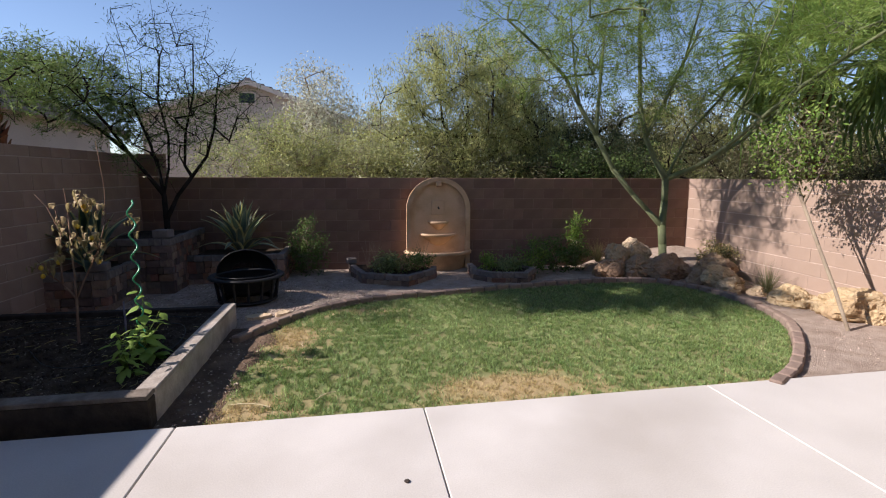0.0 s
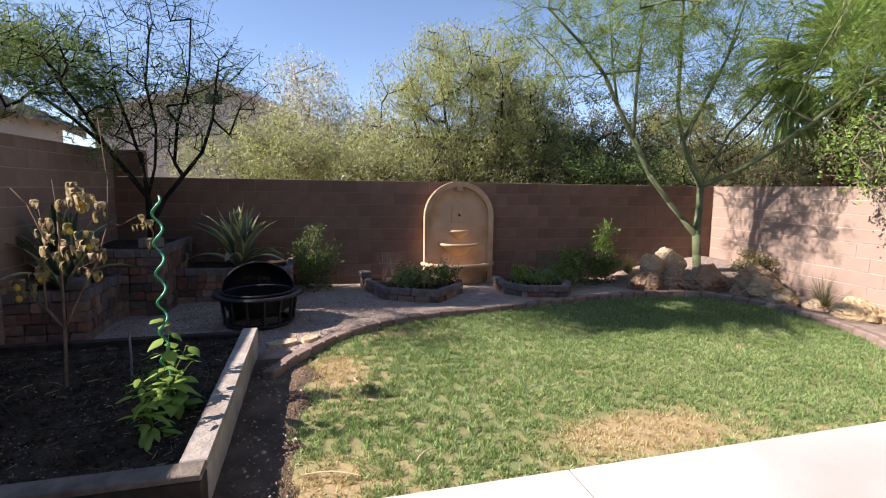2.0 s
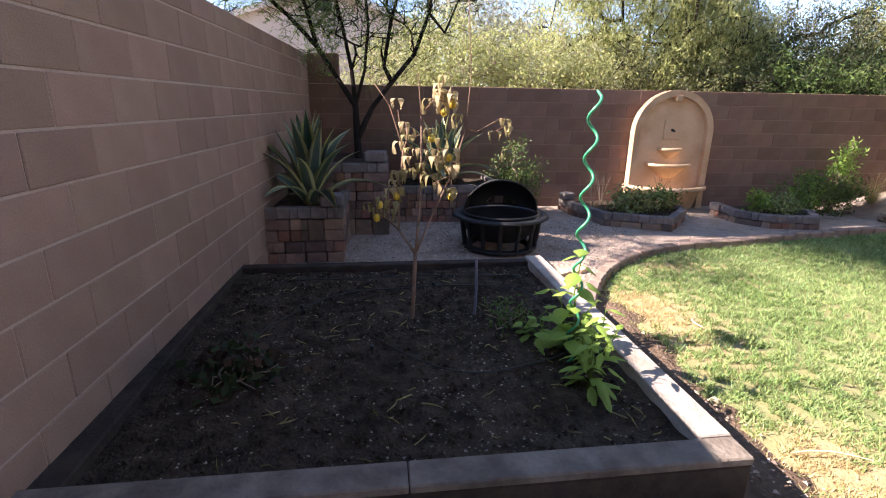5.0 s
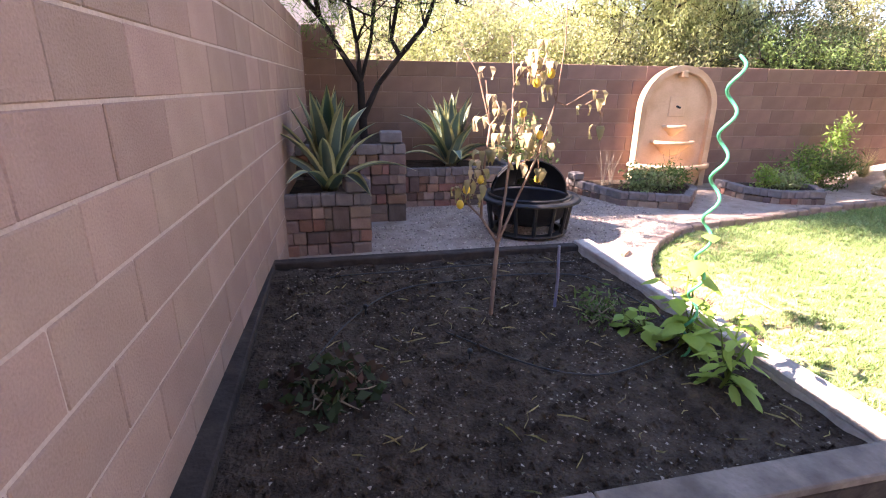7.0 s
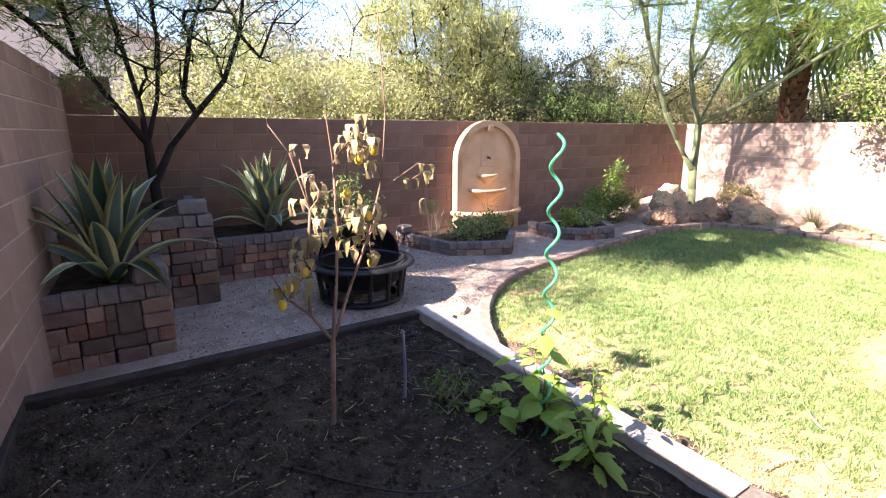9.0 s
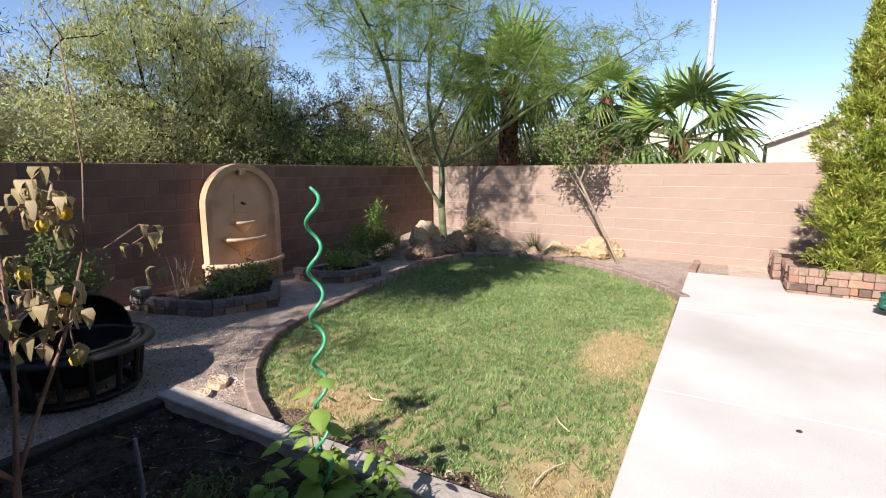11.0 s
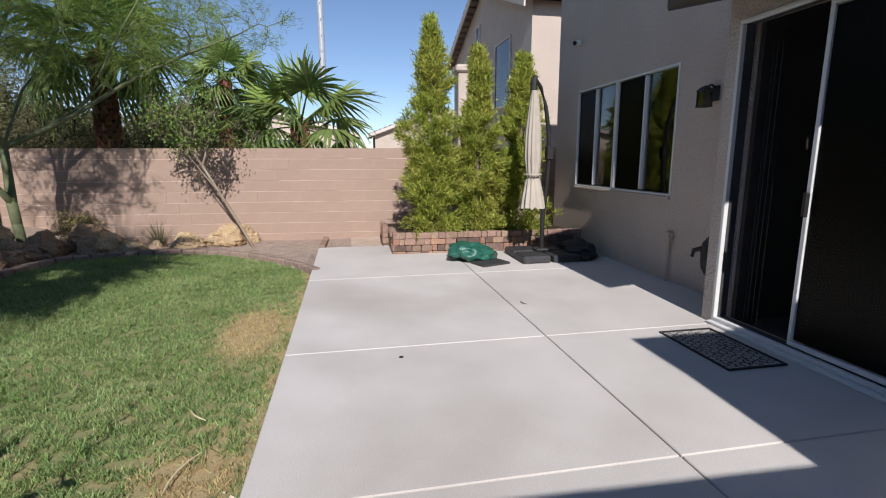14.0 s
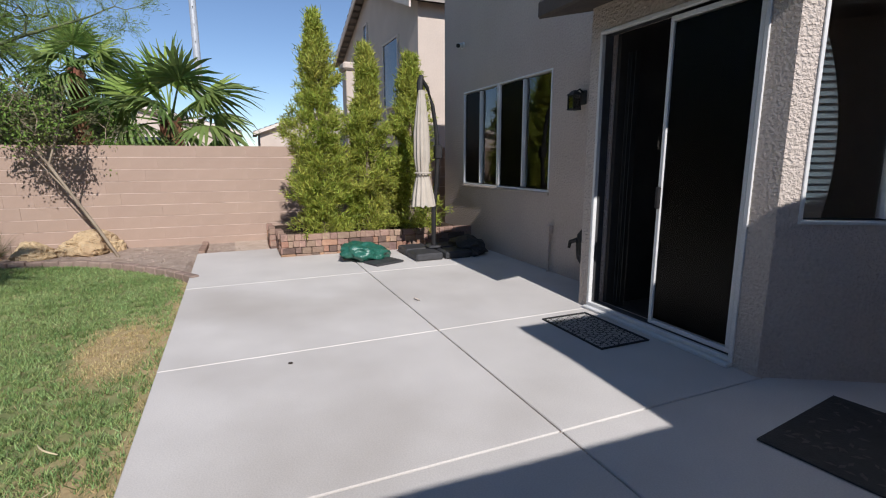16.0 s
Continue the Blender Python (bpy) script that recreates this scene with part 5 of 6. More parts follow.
def agave_leaf(bend, length=0.66, width=0.05):
    bm = bmesh.new()
    rows = []
    for k in range(10):
        t = k / 9
        ang = bend * t * t
        y = length * (t - 0.16 * abs(bend) * t ** 3)
        z = -length * math.sin(ang) * t * 0.55
        w = width * (0.55 + 1.7 * t * (1 - t) + 0.45 * (1 - t)) * (1 - t ** 6) + 0.001
        rows.append([bm.verts.new((x * w, y, z + h * w)) for x, h in ((-1, 0.4), (-0.55, 0.2), (0, 0.0), (0.55, 0.2), (1, 0.4))])
    for r0, r1 in zip(rows, rows[1:]):
        for k in range(4):
            f = bm.faces.new((r0[k], r0[k + 1], r1[k + 1], r1[k]))
            f.material_index = 1 if k in (0, 3) else 0
    g = bmesh.ops.solidify(bm, geom=bm.faces[:], thickness=0.005)
    me = mesh_of(bm, "leaf", AGAVE)
    me.materials.append(AGAVE_EDGE)
    me.shade_smooth()
    return me


AGAVE_LEAVES = [agave_leaf(0.15), agave_leaf(0.5), agave_leaf(1.1), agave_leaf(2.0)]


def agave(at, size, count, label, seed):
    e = thing("agave", at, label, "agave", "variegated agaves")
    r = random.Random(seed)
    for k in range(count):
        u = k / count
        el = (86 - 34 * u ** 1.3 if u < 0.8 else 42) + r.uniform(-7, 7)
        me = AGAVE_LEAVES[0 if u < 0.5 else 1 if u < 0.8 else 2]
        m = Matrix.Rotation(radians(k * 137.5 + r.uniform(-10, 10)), 4, "Z") @ Matrix.Translation((0, 0.03, 0)) @ Matrix.Rotation(radians(el), 4, "X") @ Matrix.Scale(size * r.uniform(0.85, 1.15), 4)
        sub("leaf", me, e, m)
    return e


agave((-2.28, 3.78, 0.44), 1.3, 26, "large blue-green agave with cream leaf margins in a planter", 51)
agave((-0.72, 5.45, 0.38), 1.35, 34, "large variegated agave in the low wall planter", 52)

# ---- fountain ----
PLASTER = mat("fountain_stone", (0.58, 0.385, 0.235), (0.68, 0.475, 0.31), 4, 0.85, 0.4, 90, dist=0.006, stain=(0.42, 0.25, 0.13))
fa = math.degrees(math.atan2(e_n.y, e_n.x))
FOUNT = pose(2.83, 5.862, -0.05, 0, 0, fa)
fountain = thing("wall_fountain", (0, 0, 0), "arched sandstone-coloured wall fountain with three scalloped basins", "fountain")
fountain.matrix_world = FOUNT


def arch_outline(w, h, n=20):
    """Half-round-headed outline, from the lower right over the top to the lower left."""
    pts = [(w, 0.0)]
    for k in range(n + 1):
        a = math.pi * k / n
        pts.append((w * math.cos(a), h - w + w * math.sin(a)))
    return pts + [(-w, 0.0)]


def arch_solid(outer, y0, y1, inner=None):
    bm = bmesh.new()
    fr = [bm.verts.new((x, y0, z)) for x, z in outer]
    bk = [bm.verts.new((x, y1, z)) for x, z in outer]
    n = len(outer)
    for k in range(n - 1):
        bm.faces.new((fr[k + 1], fr[k], bk[k], bk[k + 1]))
    if inner:
        fi = [bm.verts.new((x, y0, z)) for x, z in inner]
        bi = [bm.verts.new((x, y1, z)) for x, z in inner]
        for k in range(n - 1):
            bm.faces.new((fr[k], fr[k + 1], fi[k + 1], fi[k]))
            bm.faces.new((fi[k], fi[k + 1], bi[k + 1], bi[k]))
    else:
        bm.faces.new(fr)
        bm.faces.new(bk[::-1])
    return bm


part("back_panel", arch_solid(arch_outline(0.53, 1.68), -0.06, 0.0), PLASTER, fountain)
part("arch_rim", arch_solid(arch_outline(0.615, 1.77), -0.14, 0.0, arch_outline(0.525, 1.68)), PLASTER, fountain, "paler moulded rim of the arch")
part("keystone", boxmesh(-0.05, 0.05, -0.17, -0.05, 1.60, 1.70, 0.012), PLASTER, fountain)
part("spout_plate", boxmesh(-0.13, 0.13, -0.075, -0.055, 1.05, 1.34, 0.008), PLASTER, fountain)
bm = bmesh.new()
tube(bm, [(0, -0.06, 1.2), (0, -0.15, 1.18)], [0.018, 0.015], 10)
part("spout", bm, IRON, fountain)
for nm, z, r0, dep in (("upper_basin", 0.91, 0.185, 0.15), ("middle_basin", 0.68, 0.345, 0.22)):
    bm = bmesh.new()
    lathe(bm, [(0.02, -dep), (r0 * 0.38, -dep * 0.85), (r0 * 0.62, -dep * 0.5), (r0 * 0.8, -0.055), (r0 * 0.97, -0.03), (r0 + 0.014, -0.012), (r0 + 0.014, 0.012), (r0, 0.022), (r0 - 0.03, 0.022), (r0 - 0.05, -0.02), (0.0, -0.03)], 24, pose(0, -0.055, z) @ Matrix.Diagonal((1, 0.78, 1, 1)), math.pi, math.pi)
    part(nm, bm, PLASTER, fountain, smooth=True)
bm = bmesh.new()
lathe(bm, [(0.46, 0.0), (0.5, 0.05), (0.56, 0.27), (0.6, 0.28), (0.66, 0.31), (0.665, 0.35), (0.64, 0.37), (0.58, 0.365), (0.56, 0.27), (0.0, 0.27)], 32, pose(0, -0.02, 0) @ Matrix.Diagonal((1, 0.72, 1, 1)), math.pi, math.pi)
part("lower_basin", bm, PLASTER, fountain, smooth=True)

# ---- fire pit ----
pit = thing("fire_pit", (-0.29, 3.76, -0.04), "black steel fire pit bowl with a domed mesh lid", "fire pit")
bm = bmesh.new()
lathe(bm, [(0.30, 0.0), (0.40, 0.02), (0.41, 0.035), (0.39, 0.05), (0.33, 0.05)], 36)
part("base_ring", bm, IRON, pit, smooth=True)
bm = bmesh.new()
lathe(bm, [(0.02, 0.10), (0.25, 0.11), (0.37, 0.20), (0.42, 0.34), (0.50, 0.35), (0.52, 0.36), (0.50, 0.385), (0.43, 0.38), (0.40, 0.36), (0.34, 0.22), (0.02, 0.14)], 40)
part("bowl", bm, IRON, pit, smooth=True)
for k in range(14):
    a = 2 * math.pi * k / 14
    bm = bmesh.new()
    tube(bm, [(0.385 * math.cos(a), 0.385 * math.sin(a), 0.04), (0.43 * math.cos(a), 0.43 * math.sin(a), 0.345)], [0.02, 0.02], 6)
    part("slat", bm, IRON, pit)
lid = part("lid", bmesh.new(), IRON, pit)
MESH_LID = glass("mesh_lid", (0.22, 0.22, 0.22), 0.5, 0.1)
bm = bmesh.new()
lathe(bm, [(0.40 * math.cos(radians(t)), 0.40 + 0.33 * math.sin(radians(t))) for t in range(0, 91, 10)], 24, None, math.pi)
part("mesh_dome", bm, MESH_LID, lid, smooth=True)
for a in (0, 45, 90, 135, 180):
    bm = bmesh.new()
    tube(bm, [(0.405 * math.cos(radians(t)) * math.cos(radians(a)), 0.405 * math.cos(radians(t)) * math.sin(radians(a)), 0.40 + 0.335 * math.sin(radians(t))) for t in range(0, 91, 10)], [0.008] * 10, 6)
    part("lid_band", bm, IRON, lid)
bm = bmesh.new()
tube(bm, [(0.41 * math.cos(radians(t)), 0.41 * math.sin(radians(t)), 0.40) for t in range(0, 361, 12)], [0.012] * 31, 6, False)
part("lid_rim", bm, IRON, lid)

# ---- rocks ----
ROCK = mat("sandstone_rock", (0.47, 0.325, 0.185), (0.62, 0.475, 0.31), 4, 0.95, 1.0, 22, dist=0.05, vary=0.12, stain=(0.30, 0.18, 0.10))
ROCK_PALE = mat("pale_rock", (0.54, 0.40, 0.25), (0.66, 0.52, 0.37), 4, 0.95, 1.0, 22, dist=0.05, stain=(0.45, 0.30, 0.17))
ROCK_BROWN = mat("brown_rock", (0.33, 0.215, 0.13), (0.46, 0.33, 0.22), 4, 0.95, 1.0, 22, dist=0.05, vary=0.12, stain=(0.18, 0.11, 0.07))


def rock(at, size, seed, material, label, rz=0):
    bm = bmesh.new()
    bmesh.ops.create_icosphere(bm, subdivisions=4, radius=1)
    r = random.Random(seed)
    cuts = [(Vector((r.uniform(-1, 1), r.uniform(-1, 1), r.uniform(-0.3, 1))).normalized(), r.uniform(0.55, 0.85)) for _ in range(9)]
    for v in bm.verts:
        for n, d in cuts:
            over = v.co.dot(n) - d
            if over > 0:
                v.co -= n * over * 0.92
        p = v.co * 1.5 + Vector((seed, 0, 0))
        v.co += v.normal * (0.15 * noise.noise(p) + 0.11 * noise.noise(p * 2.7) + 0.09 * noise.noise(p * 6) + 0.045 * noise.noise(p * 13) - 0.05 * abs(noise.noise(p * 3.5 + Vector((0, 7, 0)))))
        v.co = Vector((v.co.x * size[0], v.co.y * size[1], v.co.z * size[2])) * 1.22
    ob = part("rock", bm, material)
    ob.matrix_world = pose(*at, 0, 0, rz)
    return tagged(ob, label, "rock", "garden rocks")


LB = "orange-tan sandstone boulder on the gravel"
rock((7.52, 1.70, 0.08), (0.42, 0.33, 0.25), 1, ROCK, "large orange-tan sandstone boulder with one flat face", -40)
rock((7.62, 1.32, 0.0), (0.15, 0.15, 0.13), 2, ROCK, "small sandstone rock beside the leaning tree")
rock((7.42, 2.35, 0.02), (0.34, 0.26, 0.17), 3, ROCK, LB, 20)
rock((7.12, 3.15, 0.03), (0.26, 0.2, 0.14), 4, ROCK, LB, 50)
rock((7.25, 3.55, 0.08), (0.33, 0.26, 0.19), 5, ROCK, LB, 10)
rock((7.0, 3.75, 0.05), (0.2, 0.18, 0.15), 6, ROCK_BROWN, "rusty brown boulder on the gravel")
rock((6.65, 4.22, 0.10), (0.44, 0.30, 0.24), 7, ROCK_BROWN, "flat dark brown boulder under the palo verde", 5)
rock((7.45, 4.0, 0.18), (0.35, 0.25, 0.2), 8, ROCK_BROWN, "rusty brown boulder on the mound")
rock((6.35, 4.75, 0.38), (0.25, 0.2, 0.24), 9, ROCK_PALE, "pale upright boulder on the mound")
rock((6.02, 4.72, 0.34), (0.24, 0.2, 0.2), 10, ROCK, "pitted orange boulder on the mound", 30)
rock((5.75, 4.55, 0.10), (0.26, 0.22, 0.19), 11, ROCK_BROWN, "brown boulder at the edge of the mound")
rock((6.2, 4.45, 0.14), (0.28, 0.22, 0.22), 12, ROCK_BROWN, "brown boulder at the edge of the mound", 60)
for k, (x, y) in enumerate(((1.45, 5.3), (1.6, 5.35), (2.45, 5.25))):
    bm = bmesh.new()
    for q in range(7):
        a = 0.9 * q + k
        tube(bm, [(0, 0, -0.03), (0.05 * math.cos(a), 0.05 * math.sin(a), 0.25), (0.13 * math.cos(a), 0.13 * math.sin(a), 0.42 + 0.05 * (q % 3))], [0.004, 0.003, 0.0015], 5)
    twigs = part("dry_twig_plant", bm, BARK_TAN)
    twigs.matrix_world = pose(x, y, 0.08)
    tagged(twigs, "leafless dry brown twigs in the paver kerb", "plant", "dry twig plants")
rock((7.3, 2.85, 0.0), (0.14, 0.12, 0.09), 13, ROCK_PALE, "small pale rock beside the spiky grass")

# ---- bushes and grasses ----
def bush(name, at, size, count, leaf, label, seed, per=22, length=0.06, width=0.022, category="shrub", stems=5, leaf2=None, spread=0.05):
    r = random.Random(seed)
    trunks = [([at, (at[0] + r.uniform(-0.4, 0.4) * size[0], at[1] + r.uniform(-0.4, 0.4) * size[1], at[2] + size[2] * 0.7)], None) for _ in range(stems)]
    return tree(name, label, trunks, [(at[0], at[1], at[2] + size[2], *size)], count, seed, BARK_TAN, leaf, 0.003, per, spread, length, width, category=category, step=0.12, wobble=0.02, droop=0.0, twig=2, material2=leaf2)


bush("myrtle_bush", (0.38, 5.6, -0.05), (0.36, 0.32, 0.5), 90, L_BUSH, "upright dense green bush against the block wall", 61)
bush("oleander_bush", (5.15, 5.2, -0.02), (0.5, 0.3, 0.3), 90, L_BUSH, "spreading green bush beside the rocks", 62, length=0.09, width=0.02)
bush("oleander_bush", (4.45, 5.05, -0.02), (0.3, 0.28, 0.3), 50, L_BUSH, "loose green bush beside the paver kerb", 63, length=0.09, width=0.02, leaf2=L_BRIGHT)
bush("oleander_sprig", (5.45, 5.35, 0.2), (0.16, 0.14, 0.48), 26, L_BRIGHT, "tall leafy sprig above the bush", 64, length=0.09, width=0.022)
bush("ground_cover", (1.85, 4.9, 0.1), (0.36, 0.26, 0.14), 60, L_SAGE, "bright green leafy ground cover in the paver kerb", 65, length=0.06, width=0.03, category="plant")
bush("ground_cover", (2.3, 4.98, 0.1), (0.2, 0.2, 0.16), 34, L_BUSH, "darker leafy plant in the paver kerb", 66, category="plant")
bush("ground_cover", (3.9, 4.68, 0.1), (0.26, 0.22, 0.09), 36, L_SAGE, "bright green leafy ground cover in the curved kerb", 67, category="plant", width=0.03)
bush("ground_cover", (3.5, 4.65, 0.12), (0.09, 0.09, 0.13), 14, L_BRIGHT, "small upright leafy plant in the curved kerb", 71, category="plant", width=0.03)
bush("rust_shrub", (7.72, 4.25, 0.15), (0.3, 0.3, 0.22), 60, L_STRAW, "yellow-brown dry shrub by the sunlit wall", 68, leaf2=L_GREY)
bush("wall_vine", (8.35, 1.25, 0.8), (0.45, 0.6, 0.75), 120, L_GREY, "grey-green leafy shrub behind the sunlit wall", 69, leaf2=L_BRIGHT)


def grass_tuft(at, n, length, spread, width, material, label, seed, name="grass_tuft"):
    e = thing(name, at, label, "grass", "ornamental grasses")
    r = random.Random(seed)
    verts, faces = [], []
    for _ in range(n):
        a, tilt = r.uniform(0, 2 * math.pi), r.uniform(0.05, spread)
        o = Vector((math.cos(a), math.sin(a), 0))
        sd = Vector((-o.y, o.x, 0)) * width
        ln = length * r.uniform(0.6, 1.1)
        b = len(verts)
        for t in (0.0, 0.4, 0.75, 1.0):
            p = o * (0.04 * r.random() + ln * math.sin(tilt) * t + ln * 0.2 * tilt * t * t) + Vector((0, 0, ln * (math.cos(tilt) * t - 0.25 * tilt * t * t)))
            verts += [p - sd * (1 - t * 0.95), p + sd * (1 - t * 0.95)]
        faces += [(b + 2 * k, b + 2 * k + 1, b + 2 * k + 3, b + 2 * k + 2) for k in range(3)]
    soup("blades", verts, faces, material, e)
    return e


grass_tuft((7.45, 2.85, -0.03), 170, 0.55, 1.15, 0.006, L_GREY, "spiky grey-green grass clump among the boulders", 72)
grass_tuft((5.85, 5.15, 0.12), 260, 0.5, 1.0, 0.003, L_STRAW, "straw-yellow ornamental grass clump", 73)

# ---- planting bed: plants ----
GREEN_STAKE = mat("green_metal", (0.03, 0.28, 0.13), (0.05, 0.34, 0.17), 6, 0.35, 0.1, 60)
spiral = thing("spiral_stake", (-0.575, 0.99, 0.03), "green coated spiral plant stake in the bed", "plant stake")
bm = bmesh.new()
tube(bm, [(0.026 * min(1, (1.53 - z) / 0.06) * math.cos(2 * math.pi * z / 0.187 + 0.6), 0.026 * math.sin(2 * math.pi * z / 0.187 + 0.6), z) for z in [0.0125 * k for k in range(121)]], [0.0075] * 120 + [0.005], 8)
part("rod", bm, GREEN_STAKE, spiral, smooth=True)


def leafy_plant(name, at, stems, label, seed, size, leaf, lobes=1.0):
    """A vegetable plant: bent stems, each with broad cupped leaves on stalks; stems: (dx, dy, height, leaves)."""
    e = thing(name, at, label, "plant")
    r = random.Random(seed)
    for dx, dy, h, count in stems:
        bm = bmesh.new()
        line = [Vector((dx * t * t + 0.02 * math.sin(9 * t + seed), dy * t * t + 0.02 * math.cos(7 * t), h * t)) for t in (0, 0.2, 0.4, 0.6, 0.8, 1.0)]
        tube(bm, line, [0.006, 0.005, 0.005, 0.004, 0.003, 0.002], 6)
        part("stem", bm, L_BRIGHT, e)
        for k in range(count):
            t = (k + 0.7) / (count + 0.2)
            i = min(4, int(t * 5))
            p = line[i] + (line[i + 1] - line[i]) * (t * 5 - i)
            az, tilt = k * 2.4 + r.uniform(-0.5, 0.5), r.uniform(-0.55, 0.35)
            o = Vector((math.cos(az) * math.cos(tilt), math.sin(az) * math.cos(tilt), math.sin(tilt)))
            sd = Vector((-math.sin(az), math.cos(az), 0))
            up = o.cross(sd) * -1
            ln = size * r.uniform(0.65, 1.2) * (1.1 - 0.45 * t)
            stalk = o * ln * r.uniform(0.3, 0.7) + Vector((0, 0, 0.2 * ln))
            bm = bmesh.new()
            tube(bm, [p, p + stalk * 0.6 + Vector((0, 0, 0.05 * ln)), p + stalk], [0.0022, 0.002, 0.0016], 4, False)
            rows = []
            for u, w in ((0.0, 0.05), (0.12, 0.30 * lobes), (0.35, 0.42 * lobes), (0.62, 0.30 * lobes), (0.85, 0.13), (1.0, 0.01)):
                c = p + stalk + o * ln * u - Vector((0, 0, 0.35 * ln * u * u))
                rows.append([bm.verts.new(c + sd * w * ln * q + up * (0.22 * w * ln * abs(q) + r.uniform(-0.02, 0.02) * ln)) for q in (-1, -0.5, 0, 0.5, 1)])
            for r0, r1 in zip(rows, rows[1:]):
                for q in range(4):
                    bm.faces.new((r0[q], r0[q + 1], r1[q + 1], r1[q]))
            part("leaf", bm, leaf, e, smooth=True)
    return e


leafy_plant("cucumber_vine", (-0.55, 1.04, 0.12), [(-0.02, -0.05, 0.64, 16), (0.05, 0.1, 0.42, 11), (-0.1, 0.06, 0.38, 10), (0.1, -0.03, 0.34, 9), (0.0, -0.12, 0.3, 8)], "bright green vine climbing the spiral stake", 81, 0.12, L_BRIGHT)
leafy_plant("pepper_plant", (-0.60, 0.70, 0.11), [(0.08, 0.05, 0.42, 14), (-0.08, 0.03, 0.36, 12), (0.04, -0.09, 0.32, 10), (0.12, -0.02, 0.34, 10), (-0.03, -0.05, 0.4, 11)], "bright leafy pepper plant beside the bed board", 82, 0.10, L_BRIGHT, 0.55)
leafy_plant("bean_plant", (-0.68, 1.22, 0.12), [(-0.1, 0.02, 0.16, 6), (0.06, 0.06, 0.18, 6), (0.02, -0.1, 0.15, 5)], "low broad-leaved vegetable plant in the dark soil", 86, 0.12, L_BRIGHT)
bush("herb_plant", (-0.78, 1.42, 0.13), (0.13, 0.14, 0.06), 34, L_BUSH, "low feathery herb in the dark soil", 83, 9, 0.045, 0.016, "plant", 4, spread=0.035)
bush("strawberry_plant", (-2.28, 0.97, 0.12), (0.17, 0.17, 0.08), 46, L_DARK, "low dark leafy plant in the shaded bed", 84, 7, 0.06, 0.05, "plant", 5, leaf2=L_MAROON, spread=0.05)
# wilted fruit sapling
BARK_RED = mat("reddish_bark", (0.17, 0.095, 0.065), (0.29, 0.19, 0.13), 8, 0.9, 0.5, 60)
sap, anch = tree("fruit_sapling", "wilted fruit sapling with cream shrivelled leaves and yellow fruit", [
    ([(-1.39, 1.6, 0.10), (-1.38, 1.6, 0.35), (-1.37, 1.6, 0.57)], None),
    ([(-1.37, 1.6, 0.57), (-1.47, 1.6, 0.72), (-1.47, 1.6, 0.95), (-1.44, 1.6, 1.2), (-1.47, 1.61, 1.42)], 2),
    ([(-1.37, 1.6, 0.57), (-1.35, 1.57, 0.85), (-1.34, 1.55, 1.1), (-1.34, 1.56, 1.4), (-1.36, 1.57, 1.62)], 2),
    ([(-1.37, 1.6, 0.57), (-1.26, 1.62, 0.82), (-1.15, 1.64, 1.05), (-1.07, 1.64, 1.32), (-1.05, 1.63, 1.62), (-1.08, 1.62, 2.05)], 2),
    ([(-1.47, 1.6, 0.72), (-1.57, 1.58, 0.82), (-1.65, 1.56, 0.97)], 3),
    ([(-1.15, 1.64, 1.05), (-1.0, 1.66, 1.3), (-0.86, 1.66, 1.38), (-0.79, 1.66, 1.25)], 13),
    ([(-1.44, 1.6, 1.2), (-1.52, 1.58, 1.45), (-1.6, 1.57, 1.56)], 5),
], [(-1.45, 1.6, 1.12, 0.11, 0.1, 0.3), (-1.33, 1.57, 1.25, 0.1, 0.1, 0.34), (-1.2, 1.62, 1.1, 0.1, 0.1, 0.2), (-1.2, 1.6, 1.5, 0.12, 0.12, 0.14), (-0.84, 1.66, 1.3, 0.1, 0.1, 0.1), (-1.62, 1.56, 0.92, 0.1, 0.1, 0.1), (-1.55, 1.58, 1.5, 0.1, 0.08, 0.07)], 58, 85, BARK_RED, L_WILT, 0.0029, 0, 0.02, 0.05, 0.02, category="sapling", step=0.1, wobble=0.012, droop=1.2, twig=2, power=0.4)
r86 = random.Random(86)
for j, p in enumerate(anch):
    for _ in range(3):
        verts, faces = [], []
        az, ln = r86.uniform(0, 6.28), r86.uniform(0.045, 0.095)
        o = Vector((math.cos(az), math.sin(az), 0))
        sd = Vector((-o.y, o.x, 0)) * ln * r86.uniform(0.15, 0.27)
        c = Vector(p) + o * r86.uniform(0, 0.03)
        fold = r86.uniform(0.2, 0.9)
        for u, w in ((0, 0.15), (0.25, 0.9), (0.55, 1.0), (0.8, 0.6), (1.0, 0.05)):
            q = c + o * ln * (0.35 * math.sin(u * 2.4)) + Vector((0, 0, 0.12 * ln * math.sin(u * 3.1) - ln * 0.9 * u * u))
            twist = sd * w + o * ln * 0.12 * math.sin(u * 5 + az)
            verts += [q - twist, q + o * fold * ln * 0.12 * w, q + twist]
        for k in range(4):
            faces += [(3 * k, 3 * k + 1, 3 * k + 4, 3 * k + 3), (3 * k + 1, 3 * k + 2, 3 * k + 5, 3 * k + 4)]
        soup("leaf", verts, faces, L_WILT if j % 5 in (0, 2) else L_CURL, sap, True)
FRUIT = mat("yellow_fruit", (0.62, 0.40, 0.03), (0.70, 0.48, 0.06), 8, 0.45, 0.1, 60)
r85 = random.Random(85)
for k in range(9):
    p = anch[r85.randrange(len(anch))]
    bm = bmesh.new()
    lathe(bm, [(0.001, 0.0), (0.013, -0.005), (0.021, -0.022), (0.017, -0.04), (0.001, -0.05)], 10, pose(p[0], p[1], p[2] - 0.03))
    part("fruit", bm, FRUIT, sap, "yellow fruit", True)
